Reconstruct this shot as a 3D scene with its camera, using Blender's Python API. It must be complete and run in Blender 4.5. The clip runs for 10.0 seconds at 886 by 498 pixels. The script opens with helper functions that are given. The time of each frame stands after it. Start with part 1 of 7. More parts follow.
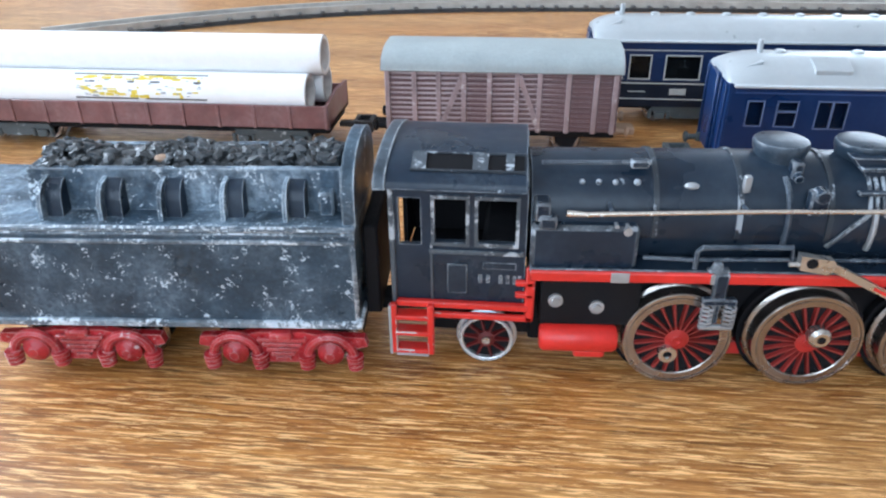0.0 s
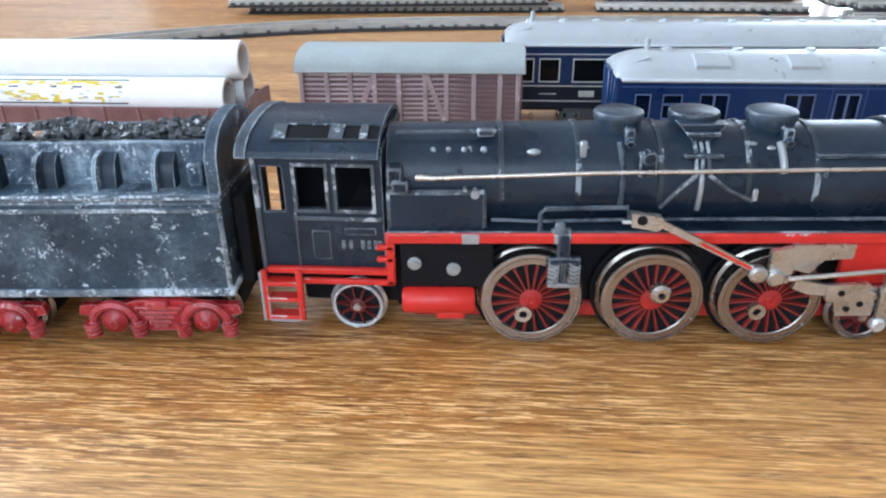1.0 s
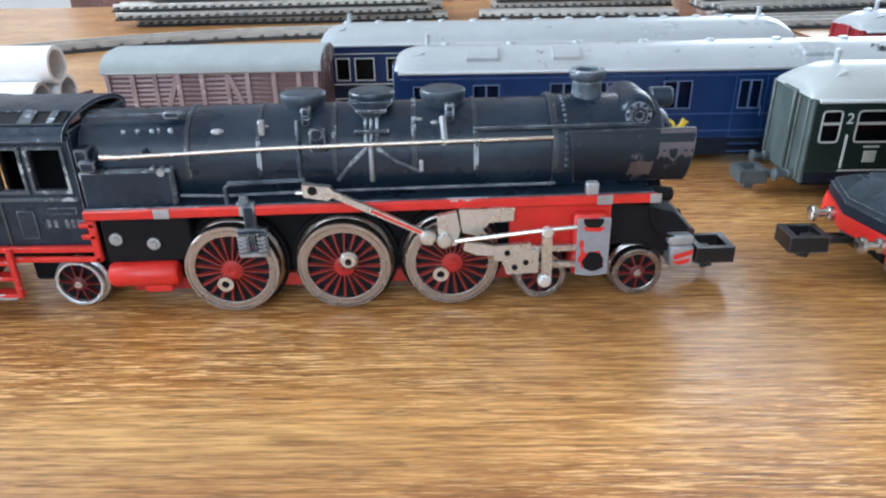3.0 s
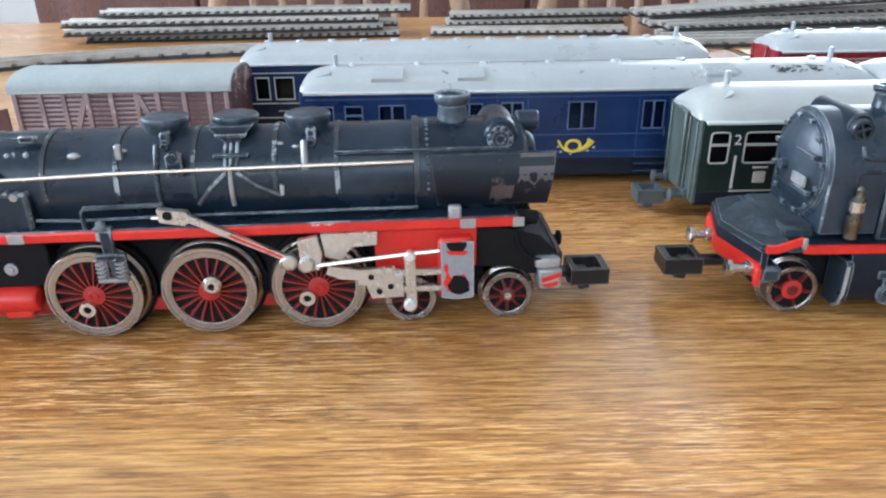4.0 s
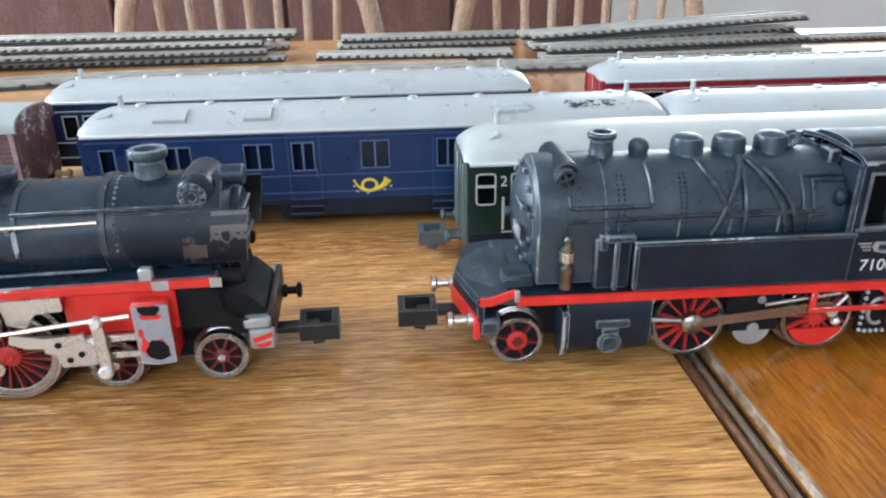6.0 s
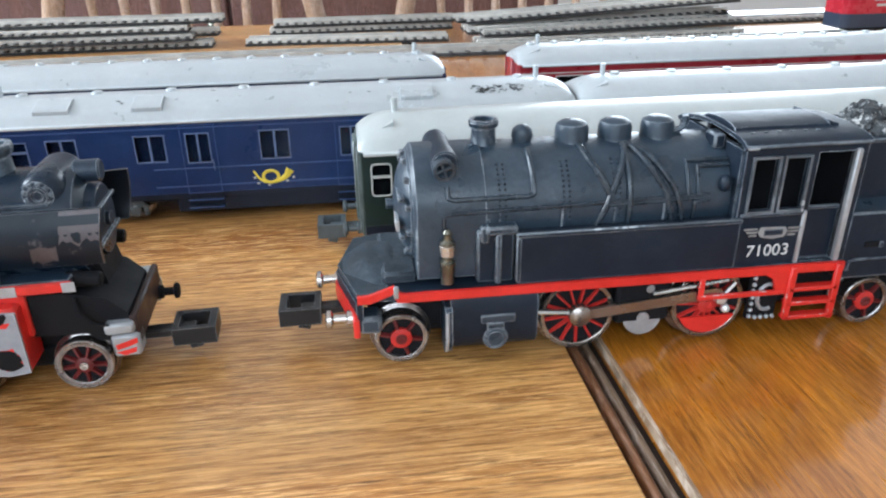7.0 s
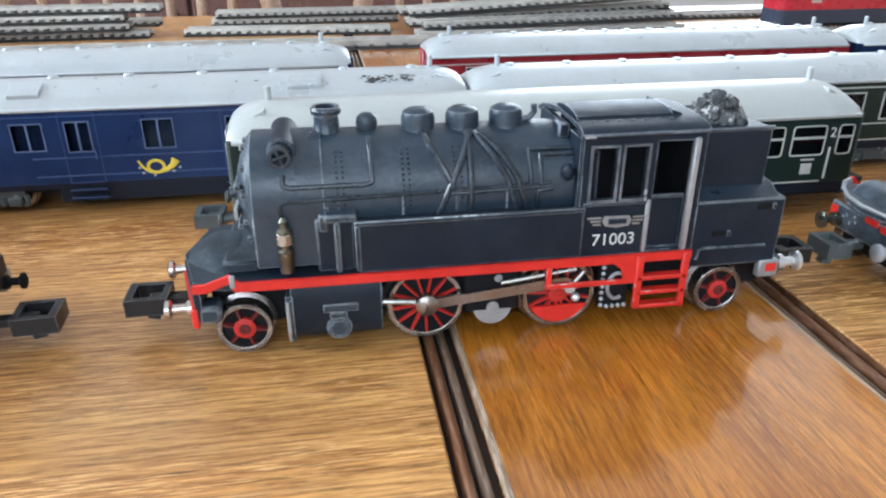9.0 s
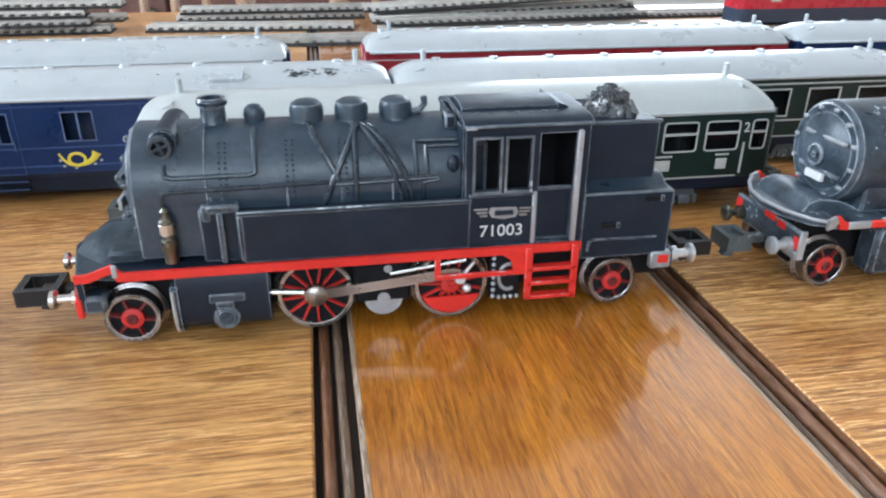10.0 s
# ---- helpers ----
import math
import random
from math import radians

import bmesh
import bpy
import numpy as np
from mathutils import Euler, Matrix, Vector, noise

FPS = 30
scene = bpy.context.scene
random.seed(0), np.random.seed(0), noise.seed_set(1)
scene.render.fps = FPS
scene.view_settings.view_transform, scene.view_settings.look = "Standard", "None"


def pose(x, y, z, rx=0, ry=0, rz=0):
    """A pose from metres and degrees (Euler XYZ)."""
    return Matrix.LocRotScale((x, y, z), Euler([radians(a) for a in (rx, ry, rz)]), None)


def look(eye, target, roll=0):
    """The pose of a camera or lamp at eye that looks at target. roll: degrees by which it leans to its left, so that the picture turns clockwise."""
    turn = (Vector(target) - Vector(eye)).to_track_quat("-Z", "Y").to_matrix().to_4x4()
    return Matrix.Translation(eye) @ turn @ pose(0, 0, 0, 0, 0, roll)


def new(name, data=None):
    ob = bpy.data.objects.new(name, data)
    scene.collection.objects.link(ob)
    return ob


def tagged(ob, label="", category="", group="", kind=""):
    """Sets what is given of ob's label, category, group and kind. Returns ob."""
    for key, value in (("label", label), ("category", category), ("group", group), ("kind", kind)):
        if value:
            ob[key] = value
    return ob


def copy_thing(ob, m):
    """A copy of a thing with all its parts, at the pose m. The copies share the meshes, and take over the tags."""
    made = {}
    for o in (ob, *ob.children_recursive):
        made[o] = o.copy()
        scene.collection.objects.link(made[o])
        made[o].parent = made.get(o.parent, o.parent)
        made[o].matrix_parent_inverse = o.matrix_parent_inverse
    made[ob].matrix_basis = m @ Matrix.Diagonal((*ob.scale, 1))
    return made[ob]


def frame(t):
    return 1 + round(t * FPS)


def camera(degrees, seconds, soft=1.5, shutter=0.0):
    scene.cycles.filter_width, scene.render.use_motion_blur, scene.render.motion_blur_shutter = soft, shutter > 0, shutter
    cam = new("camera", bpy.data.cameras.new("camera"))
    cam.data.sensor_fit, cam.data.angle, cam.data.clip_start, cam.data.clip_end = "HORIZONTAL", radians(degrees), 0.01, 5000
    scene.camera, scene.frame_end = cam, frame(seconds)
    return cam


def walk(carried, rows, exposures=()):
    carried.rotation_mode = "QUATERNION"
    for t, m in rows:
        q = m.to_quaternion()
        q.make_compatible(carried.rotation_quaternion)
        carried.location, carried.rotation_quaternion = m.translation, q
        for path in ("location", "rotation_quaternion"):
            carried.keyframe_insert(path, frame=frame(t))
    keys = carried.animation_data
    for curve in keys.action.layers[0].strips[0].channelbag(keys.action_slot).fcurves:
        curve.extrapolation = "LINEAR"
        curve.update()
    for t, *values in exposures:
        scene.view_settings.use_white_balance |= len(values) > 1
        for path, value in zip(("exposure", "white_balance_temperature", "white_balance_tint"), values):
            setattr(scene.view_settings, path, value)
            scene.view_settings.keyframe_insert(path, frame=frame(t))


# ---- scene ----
cam = camera(63.8, 10.0, soft=2.2)
PATH = [
    (0, (-0.034, -0.125, 0.1), (-0.224, 1.614, -0.871), -0.6),
    (0.5, (-0.021, -0.129, 0.094), (-0.179, 1.64, -0.825), -0.4),
    (1, (-0.008, -0.137, 0.092), (-0.145, 1.645, -0.804), -0.6),
    (1.5, (0.006, -0.14, 0.089), (-0.095, 1.651, -0.795), -1.0),
    (2, (0.021, -0.146, 0.089), (-0.065, 1.644, -0.8), -1.3),
    (2.5, (0.039, -0.148, 0.088), (-0.018, 1.649, -0.787), -1.4),
    (3, (0.054, -0.15, 0.088), (0.014, 1.654, -0.776), -1.2),
    (4.5, (0.094, -0.147, 0.09), (0.125, 1.676, -0.733), -0.9),
    (5, (0.106, -0.146, 0.09), (0.158, 1.676, -0.734), -1.1),
    (5.5, (0.123, -0.144, 0.092), (0.2, 1.688, -0.706), -1.1),
    (5.7, (0.130, -0.143, 0.094), (0.225, 1.688, -0.702), -1.0),
    (6.8, (0.157, -0.135, 0.096), (0.37, 1.675, -0.727), -0.8),
    (7, (0.159, -0.135, 0.094), (0.392, 1.667, -0.743), -0.8),
    (7.5, (0.17, -0.137, 0.089), (0.431, 1.661, -0.748), -0.3),
    (8, (0.176, -0.14, 0.091), (0.452, 1.655, -0.746), -0.3),
    (8.5, (0.184, -0.139, 0.09), (0.468, 1.651, -0.755), -0.2),
    (9, (0.189, -0.139, 0.092), (0.483, 1.647, -0.757), 0.0),
    (9.5, (0.198, -0.141, 0.093), (0.502, 1.644, -0.754), -0.1),
    (10, (0.212, -0.145, 0.091), (0.531, 1.636, -0.761), 0.4),
]
walk(cam, [(t, look(eye, target, roll)) for t, eye, target, roll in PATH], [(0, 0.14, 5760, 10), (3, 0.10, 5900, 10), (4.5, 0.2, 6000, 10), (6.8, 0.3, 6150, 10), (10, 0.34, 6100, 10)])

# ---- world, sun, windows' daylight, added side light ----
world = bpy.data.worlds.new("sky")
scene.world = world
world.use_nodes = True
wn = world.node_tree.nodes
sky = wn.new("ShaderNodeTexSky")
sky.sky_type = "NISHITA"
sky.sun_disc = False
sky.sun_elevation = radians(38)
sky.sun_rotation = radians(150)
wn["Background"].inputs["Strength"].default_value = 0.12
world.node_tree.links.new(sky.outputs["Color"], wn["Background"].inputs["Color"])


def window_light(name, centre, target, sx, sy, power, colour):
    lamp = bpy.data.lights.new(name, "AREA")
    lamp.shape, lamp.size, lamp.size_y = "RECTANGLE", sx, sy
    lamp.energy, lamp.color = power, colour
    ob = new(name, lamp)
    ob.matrix_world = look(centre, target)
    return ob


window_light("daylight_near_window", (-0.6, -2.12, 1.1), (-0.6, 0.0, 0.4), 2.4, 1.1, 36, (0.80, 0.91, 1.0))
window_light("daylight_far_window", (1.75, 2.9, 0.75), (1.75, 0.0, 0.6), 1.6, 1.5, 44, (0.84, 0.93, 1.0))
# side lamp added out of view to brighten tops, not the near faces
window_light("added_side_light", (-2.42, 0.5, 1.12), (0.0, 0.4, 0.0), 2.0, 1.1, 108, (0.84, 0.93, 1.0))

# ---- materials ----
def material(name, base, rough=0.5, metal=0.0, grain=0.12, scale=900.0, spread=0.25, blotch=120.0,
             bump=0.05, wear=None, wear_amount=0.0, wear_scale=420.0, patches=0.25, coat=0.0, rough_var=0.12, piece=0.0, spec=0.5,
             edge=None, edge_width=0.35, haze=None, haze_amount=0.5, haze_scale=60.0):
    """Paint, tin, plastic: two scales of variation, chips of the material below, worn and highlit edges, fine relief.
    """
    mat = bpy.data.materials.new(name)
    mat.use_nodes = True
    nt = mat.node_tree
    N, L = nt.nodes, nt.links
    bsdf = N["Principled BSDF"]
    tc = N.new("ShaderNodeTexCoord")

    def noise_tex(sc, detail=3.0, ro=0.6):
        n = N.new("ShaderNodeTexNoise")
        n.inputs["Scale"].default_value = sc
        n.inputs["Detail"].default_value = detail
        n.inputs["Roughness"].default_value = ro
        L.new(tc.outputs["Object"], n.inputs["Vector"])
        return n.outputs["Fac"]

    def ramp(fac, a, b, lo=0.0, hi=1.0):
        r = N.new("ShaderNodeMapRange")
        for i, v in enumerate((a, b, lo, hi), 1):
            r.inputs[i].default_value = v
        L.new(fac, r.inputs[0])
        return r.outputs[0]

    def mix(fac, a, b, kind="MIX"):
        m = N.new("ShaderNodeMix")
        m.data_type, m.blend_type = "RGBA", kind
        for sock, v in ((m.inputs[0], fac), (m.inputs[6], a), (m.inputs[7], b)):
            if isinstance(v, bpy.types.NodeSocket):
                L.new(v, sock)
            elif isinstance(v, (int, float)):
                sock.default_value = v
            else:
                sock.default_value = (*v[:3], 1)
        return m.outputs[2]

    fine, broad = noise_tex(scale), noise_tex(blotch, 4.0)
    col = mix(ramp(broad, 0.3, 0.7), [c * (1 - spread) for c in base], [min(1, c * (1 + spread)) for c in base])
    col = mix(ramp(fine, 0.3, 0.7), col, mix(1.0, col, (1 - grain, 1 - grain, 1 - grain), "MULTIPLY"))
    if piece:
        oi = N.new("ShaderNodeObjectInfo")
        dark = N.new("ShaderNodeMapRange")
        dark.inputs[3].default_value, dark.inputs[4].default_value = 1 - piece, 1 + piece
        L.new(oi.outputs["Random"], dark.inputs[0])
        cc = N.new("ShaderNodeCombineColor")
        for i in range(3):
            L.new(dark.outputs[0], cc.inputs[i])
        col = mix(1.0, col, cc.outputs[0], "MULTIPLY")
    rough_fac = ramp(broad, 0.3, 0.7, max(0.03, rough - rough_var), min(1, rough + rough_var))
    metal_fac = None
    if haze:
        cloud, dust = noise_tex(haze_scale, 5.0, 0.65), noise_tex(haze_scale * 9, 4.0, 0.7)
        both = N.new("ShaderNodeMath")
        both.operation = "MULTIPLY"
        L.new(ramp(cloud, 0.42, 0.72), both.inputs[0])
        L.new(ramp(dust, 0.32, 0.66, 0.15, 1.0), both.inputs[1])
        soft = N.new("ShaderNodeMath")
        soft.operation = "MULTIPLY"
        soft.inputs[1].default_value = haze_amount
        L.new(both.outputs[0], soft.inputs[0])
        col = mix(soft.outputs[0], col, haze)
    if edge:
        # pale edges: paint rubbed through, and edge highlights put into the colour
        bev, geo = N.new("ShaderNodeBevel"), N.new("ShaderNodeNewGeometry")
        bev.samples = 4
        bev.inputs["Radius"].default_value = edge_width * 0.001
        dot = N.new("ShaderNodeVectorMath")
        dot.operation = "DOT_PRODUCT"
        L.new(bev.outputs["Normal"], dot.inputs[0])
        L.new(geo.outputs["Normal"], dot.inputs[1])
        pale_edge = N.new("ShaderNodeMath")
        pale_edge.operation = "MULTIPLY"
        L.new(ramp(dot.outputs["Value"], 0.985, 0.86), pale_edge.inputs[0])
        L.new(ramp(noise_tex(260.0, 4.0, 0.7), 0.36, 0.60, 0.12, 0.9), pale_edge.inputs[1])
        col = mix(pale_edge.outputs[0], col, edge)
    if wear:
        chips, patch = noise_tex(wear_scale, 6.0, 0.7), noise_tex(wear_scale * 0.13, 3.0)
        both = N.new("ShaderNodeMath")
        both.operation = "MULTIPLY_ADD"
        both.inputs[1].default_value = patches
        L.new(ramp(patch, 0.3, 0.7, -0.5, 0.5), both.inputs[0])
        L.new(chips, both.inputs[2])
        mask = ramp(both.outputs[0], 0.76 - 0.27 * wear_amount, 0.80 - 0.24 * wear_amount)
        col = mix(mask, col, wear)
    L.new(col, bsdf.inputs["Base Color"])
    L.new(rough_fac, bsdf.inputs["Roughness"])
    bsdf.inputs["Metallic"].default_value = metal
    bsdf.inputs["Specular IOR Level"].default_value = spec
    bsdf.inputs["Coat Weight"].default_value = coat
    bsdf.inputs["Coat Roughness"].default_value = 0.15
    if bump:
        bp = N.new("ShaderNodeBump")
        bp.inputs["Strength"].default_value = bump
        bp.inputs["Distance"].default_value = 0.0004
        L.new(fine, bp.inputs["Height"])
        L.new(bp.outputs["Normal"], bsdf.inputs["Normal"])
    return mat


def wood(name, dark, light, along="X", rough=0.28, coat=0.35, scale=1.0, piece=0.0, glint_streaks=0.7, fine=0.85, tint=(0.97, 0.80, 0.58), coat_rough=0.20, ripple=0.0):
    """Varnished wood: long grain, pores, broad figure and pale painted glints."""
    mat = bpy.data.materials.new(name)
    mat.use_nodes = True
    nt = mat.node_tree
    N, L = nt.nodes, nt.links
    bsdf = N["Principled BSDF"]
    tc = N.new("ShaderNodeTexCoord")

    def stretched(sx, sy, detail, ro, warp=0.0):
        mp = N.new("ShaderNodeMapping")
        a, b = (sx, sy) if along == "X" else (sy, sx)
        mp.inputs["Scale"].default_value = (a * scale, b * scale, b * scale)
        L.new(tc.outputs["Object"], mp.inputs["Vector"])
        n = N.new("ShaderNodeTexNoise")
        n.inputs["Scale"].default_value = 1.0
        n.inputs["Detail"].default_value = detail
        n.inputs["Roughness"].default_value = ro
        n.inputs["Distortion"].default_value = warp
        L.new(mp.outputs["Vector"], n.inputs["Vector"])
        return n.outputs["Fac"]

    def ramp(fac, a, b, lo=0.0, hi=1.0):
        r = N.new("ShaderNodeMapRange")
        for i, v in enumerate((a, b, lo, hi), 1):
            r.inputs[i].default_value = v
        L.new(fac, r.inputs[0])
        return r.outputs[0]

    def mix(fac, a, b, kind="MIX"):
        m = N.new("ShaderNodeMix")
        m.data_type, m.blend_type = "RGBA", kind
        for sock, v in ((m.inputs[0], fac), (m.inputs[6], a), (m.inputs[7], b)):
            if isinstance(v, bpy.types.NodeSocket):
                L.new(v, sock)
            elif isinstance(v, (int, float)):
                sock.default_value = v
            else:
                sock.default_value = (*v[:3], 1)
        return m.outputs[2]

    figure = stretched(7.0, 55.0, 5.0, 0.62, 0.4)
    fibre = stretched(60.0, 1000.0, 4.0, 0.7)
    pores = stretched(110.0, 1500.0, 2.0, 0.6)
    broad = stretched(5.0, 26.0, 3.0, 0.5, 0.6)
    col = mix(ramp(figure, 0.3, 0.7), dark, light)
    col = mix(ramp(fibre, 0.40, 0.60, 0.0, fine), col, mix(1.0, col, (0.52, 0.43, 0.34), "MULTIPLY"))
    col = mix(ramp(broad, 0.35, 0.65), col, mix(1.0, col, tint, "MULTIPLY"))
    col = mix(ramp(pores, 0.57, 0.68, 0.0, 0.7 * fine), col, [c * 0.32 for c in dark])
    # short pale streaks: window glints in the varnish, put into the base colour
    glint_streak = stretched(130.0, 2100.0, 3.0, 0.7, 0.3)
    cluster = N.new("ShaderNodeMath")
    cluster.operation = "MULTIPLY"
    L.new(ramp(glint_streak, 0.50, 0.63, 0.0, glint_streaks), cluster.inputs[0])
    L.new(ramp(stretched(8.0, 26.0, 3.0, 0.55, 0.4), 0.36, 0.64, 0.25, 1.35), cluster.inputs[1])
    col = mix(cluster.outputs[0], col, [min(1, c * 1.25 + 0.06) for c in light])
    if piece:
        oi = N.new("ShaderNodeObjectInfo")
        col = mix(ramp(oi.outputs["Random"], 0.0, 1.0, 0.0, piece), col, mix(1.0, col, (0.5, 0.45, 0.4), "MULTIPLY"))
    L.new(col, bsdf.inputs["Base Color"])
    L.new(ramp(fibre, 0.3, 0.7, rough - 0.06, rough + 0.12), bsdf.inputs["Roughness"])
    bsdf.inputs["Coat Weight"].default_value = coat
    bsdf.inputs["Coat Roughness"].default_value = coat_rough
    bp = N.new("ShaderNodeBump")
    bp.inputs["Strength"].default_value = 0.25
    bp.inputs["Distance"].default_value = 0.0003
    L.new(fibre, bp.inputs["Height"])
    L.new(bp.outputs["Normal"], bsdf.inputs["Normal"])
    if ripple:
        rp = N.new("ShaderNodeBump")
        rp.inputs["Strength"].default_value = ripple
        rp.inputs["Distance"].default_value = 0.0004
        L.new(stretched(70.0, 700.0, 3.0, 0.6, 0.3), rp.inputs["Height"])
        L.new(rp.outputs["Normal"], bsdf.inputs["Coat Normal"])
    return mat


TABLE_X = wood("table_wood_along", (0.415, 0.184, 0.050), (0.755, 0.425, 0.144), "X", rough=0.40, coat=0.75, glint_streaks=0.85, fine=1.0, tint=(0.98, 0.78, 0.50), coat_rough=0.20, ripple=0.9, scale=0.82)
TABLE_Y = wood("table_wood_across", (0.34, 0.116, 0.009), (0.60, 0.245, 0.026), "Y", rough=0.30, coat=1.0, glint_streaks=0.28, fine=0.78, tint=(0.96, 0.86, 0.72), coat_rough=0.11)
GROOVE = material("groove_dark", (0.018, 0.010, 0.007), 0.8, grain=0.4)
BEAD = wood("bead_wood", (0.10, 0.045, 0.022), (0.22, 0.11, 0.06), "Y", rough=0.4, coat=0.1)
BEADGREY = wood("bead_worn_grey", (0.10, 0.075, 0.058), (0.26, 0.20, 0.16), "Y", rough=0.45, coat=0.1)
EDGEWOOD = wood("bare_edge_wood", (0.26, 0.19, 0.14), (0.52, 0.42, 0.33), "Y", rough=0.6, coat=0.0)
CHAIR = wood("chair_wood", (0.42, 0.30, 0.23), (0.60, 0.46, 0.38), "Y", rough=0.45, coat=0.1)
CABINET = wood("cabinet_wood", (0.115, 0.050, 0.042), (0.19, 0.092, 0.080), "Y", rough=0.5, coat=0.1)
WALL = material("wall_plaster", (0.78, 0.77, 0.75), 0.85, scale=300, blotch=2.0, spread=0.06, bump=0.1)
CEIL = material("ceiling_plaster", (0.80, 0.79, 0.77), 0.9, scale=300, blotch=2.0, spread=0.05)
FLOOR = wood("floor_wood", (0.16, 0.08, 0.04), (0.28, 0.15, 0.08), "X", scale=0.3)
FRAMEW = material("window_paint", (0.8, 0.8, 0.79), 0.4, scale=200, blotch=8.0, spread=0.05)

BLACK = material("loco_black_paint", (0.012, 0.023, 0.041), 0.32, spread=0.25, blotch=60, spec=0.3, edge=(0.42, 0.47, 0.52), edge_width=0.5, haze=(0.075, 0.10, 0.13), haze_amount=0.4, haze_scale=70, wear=(0.30, 0.36, 0.42), wear_amount=0.12, wear_scale=600)
BLACK_B = material("boiler_black_paint", (0.012, 0.023, 0.040), 0.30, spread=0.25, blotch=45, spec=0.35, edge=(0.36, 0.40, 0.44), edge_width=0.5, haze=(0.07, 0.09, 0.11), haze_amount=0.4, haze_scale=45, wear=(0.36, 0.41, 0.46), wear_amount=0.02, wear_scale=420, rough_var=0.1)
# one black in two tones: flats darker, boiler paler with dust and painted toplight
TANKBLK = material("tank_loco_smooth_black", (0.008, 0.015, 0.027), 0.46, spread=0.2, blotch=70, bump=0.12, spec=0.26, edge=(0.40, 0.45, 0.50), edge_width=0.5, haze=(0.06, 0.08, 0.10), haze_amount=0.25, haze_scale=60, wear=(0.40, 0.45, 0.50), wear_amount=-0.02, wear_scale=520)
TANKLIT = material("tank_loco_lit_dusty_casting", (0.020, 0.035, 0.053), 0.33, spread=0.18, blotch=60, bump=0.25, spec=0.5, edge=(0.46, 0.51, 0.56), edge_width=0.55, haze=(0.15, 0.18, 0.21), haze_amount=0.3, haze_scale=55, wear=(0.42, 0.47, 0.52), wear_amount=-0.04, wear_scale=520)
TENDERBLK = material("tender_scuffed_black", (0.034, 0.062, 0.092), 0.36, spread=0.3, blotch=70, grain=0.4, bump=0.5, spec=0.35, edge=(0.58, 0.66, 0.73), edge_width=0.8, haze=(0.30, 0.41, 0.51), haze_amount=0.42, haze_scale=110, wear=(0.55, 0.65, 0.74), wear_amount=0.42, wear_scale=1500, patches=0.42)
TENDEREDGE = material("tender_bare_edge", (0.13, 0.17, 0.21), 0.45, spread=0.4, blotch=120, grain=0.4, bump=0.4, haze=(0.58, 0.66, 0.73), haze_amount=1.0, haze_scale=80, wear=(0.68, 0.76, 0.83), wear_amount=0.8, wear_scale=800, patches=0.4)
TENDERTOP = material("tender_rubbed_black", (0.045, 0.080, 0.120), 0.42, spread=0.5, blotch=120, grain=0.45, bump=0.6, spec=0.35, edge=(0.58, 0.67, 0.75), edge_width=0.8, haze=(0.42, 0.53, 0.63), haze_amount=0.95, haze_scale=66, wear=(0.66, 0.76, 0.84), wear_amount=0.58, wear_scale=1100, patches=0.3)
# pale chips here are highlights on the lumps, painted into the colour
COAL = material("coal_lump", (0.065, 0.073, 0.080), 0.36, scale=900, bump=0.9, spread=0.7, blotch=260, wear=(0.42, 0.44, 0.46), wear_amount=0.40, wear_scale=420)
# rubbed dome black, made paler to hold light falling from above
DOMEBLK = material("dome_rubbed_lit_black", (0.022, 0.036, 0.054), 0.36, spread=0.25, blotch=80, spec=0.4, edge=(0.42, 0.47, 0.52), edge_width=0.5, haze=(0.20, 0.24, 0.28), haze_amount=0.6, haze_scale=90, wear=(0.40, 0.45, 0.50), wear_amount=0.1, wear_scale=520)
PIPEBLK = material("tank_pipe_black", (0.014, 0.024, 0.036), 0.28, spread=0.3, blotch=160, spec=0.55, haze=(0.20, 0.24, 0.28), haze_amount=0.25, haze_scale=130)
# glitter of the bunker coal painted as pale flecks
COALG = material("glittering_coal", (0.055, 0.060, 0.064), 0.28, scale=900, bump=0.8, spread=0.6, blotch=200, wear=(0.50, 0.50, 0.48), wear_amount=0.5, wear_scale=420)
DECKDUST = material("deck_dull_dust", (0.030, 0.042, 0.054), 0.62, spread=0.35, blotch=110, bump=0.4, spec=0.2, edge=(0.34, 0.38, 0.42), edge_width=0.4, haze=(0.14, 0.16, 0.18), haze_amount=0.5, haze_scale=90)
WORNBLK = material("worn_grey_black", (0.034, 0.050, 0.068), 0.36, spread=0.35, blotch=90, bump=0.3, spec=0.4, edge=(0.66, 0.71, 0.75), edge_width=0.8, haze=(0.22, 0.27, 0.32), haze_amount=0.5, haze_scale=90, wear=(0.58, 0.63, 0.67), wear_amount=0.42, wear_scale=520)
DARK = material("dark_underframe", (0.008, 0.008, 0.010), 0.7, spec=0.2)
PLASTIC = material("black_plastic_coupling", (0.012, 0.012, 0.013), 0.38, spread=0.2, spec=0.4, edge=(0.22, 0.22, 0.23), edge_width=0.5)
RED = material("loco_red_paint", (0.72, 0.028, 0.020), 0.40, spread=0.12, wear=(0.45, 0.42, 0.40), wear_amount=0.04)
RED_W = material("wheel_red_paint", (0.44, 0.022, 0.018), 0.42, spread=0.25, wear=(0.30, 0.20, 0.18), wear_amount=0.1)
RED_B = material("bogie_red_cast", (0.40, 0.020, 0.026), 0.28, spread=0.4, bump=0.6, edge=(0.70, 0.36, 0.36), edge_width=0.5, wear=(0.60, 0.46, 0.46), wear_amount=0.32, wear_scale=600)
RED_T = material("tank_wheel_red", (0.56, 0.030, 0.024), 0.42, spread=0.2)
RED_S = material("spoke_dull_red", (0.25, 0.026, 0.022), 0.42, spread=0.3)
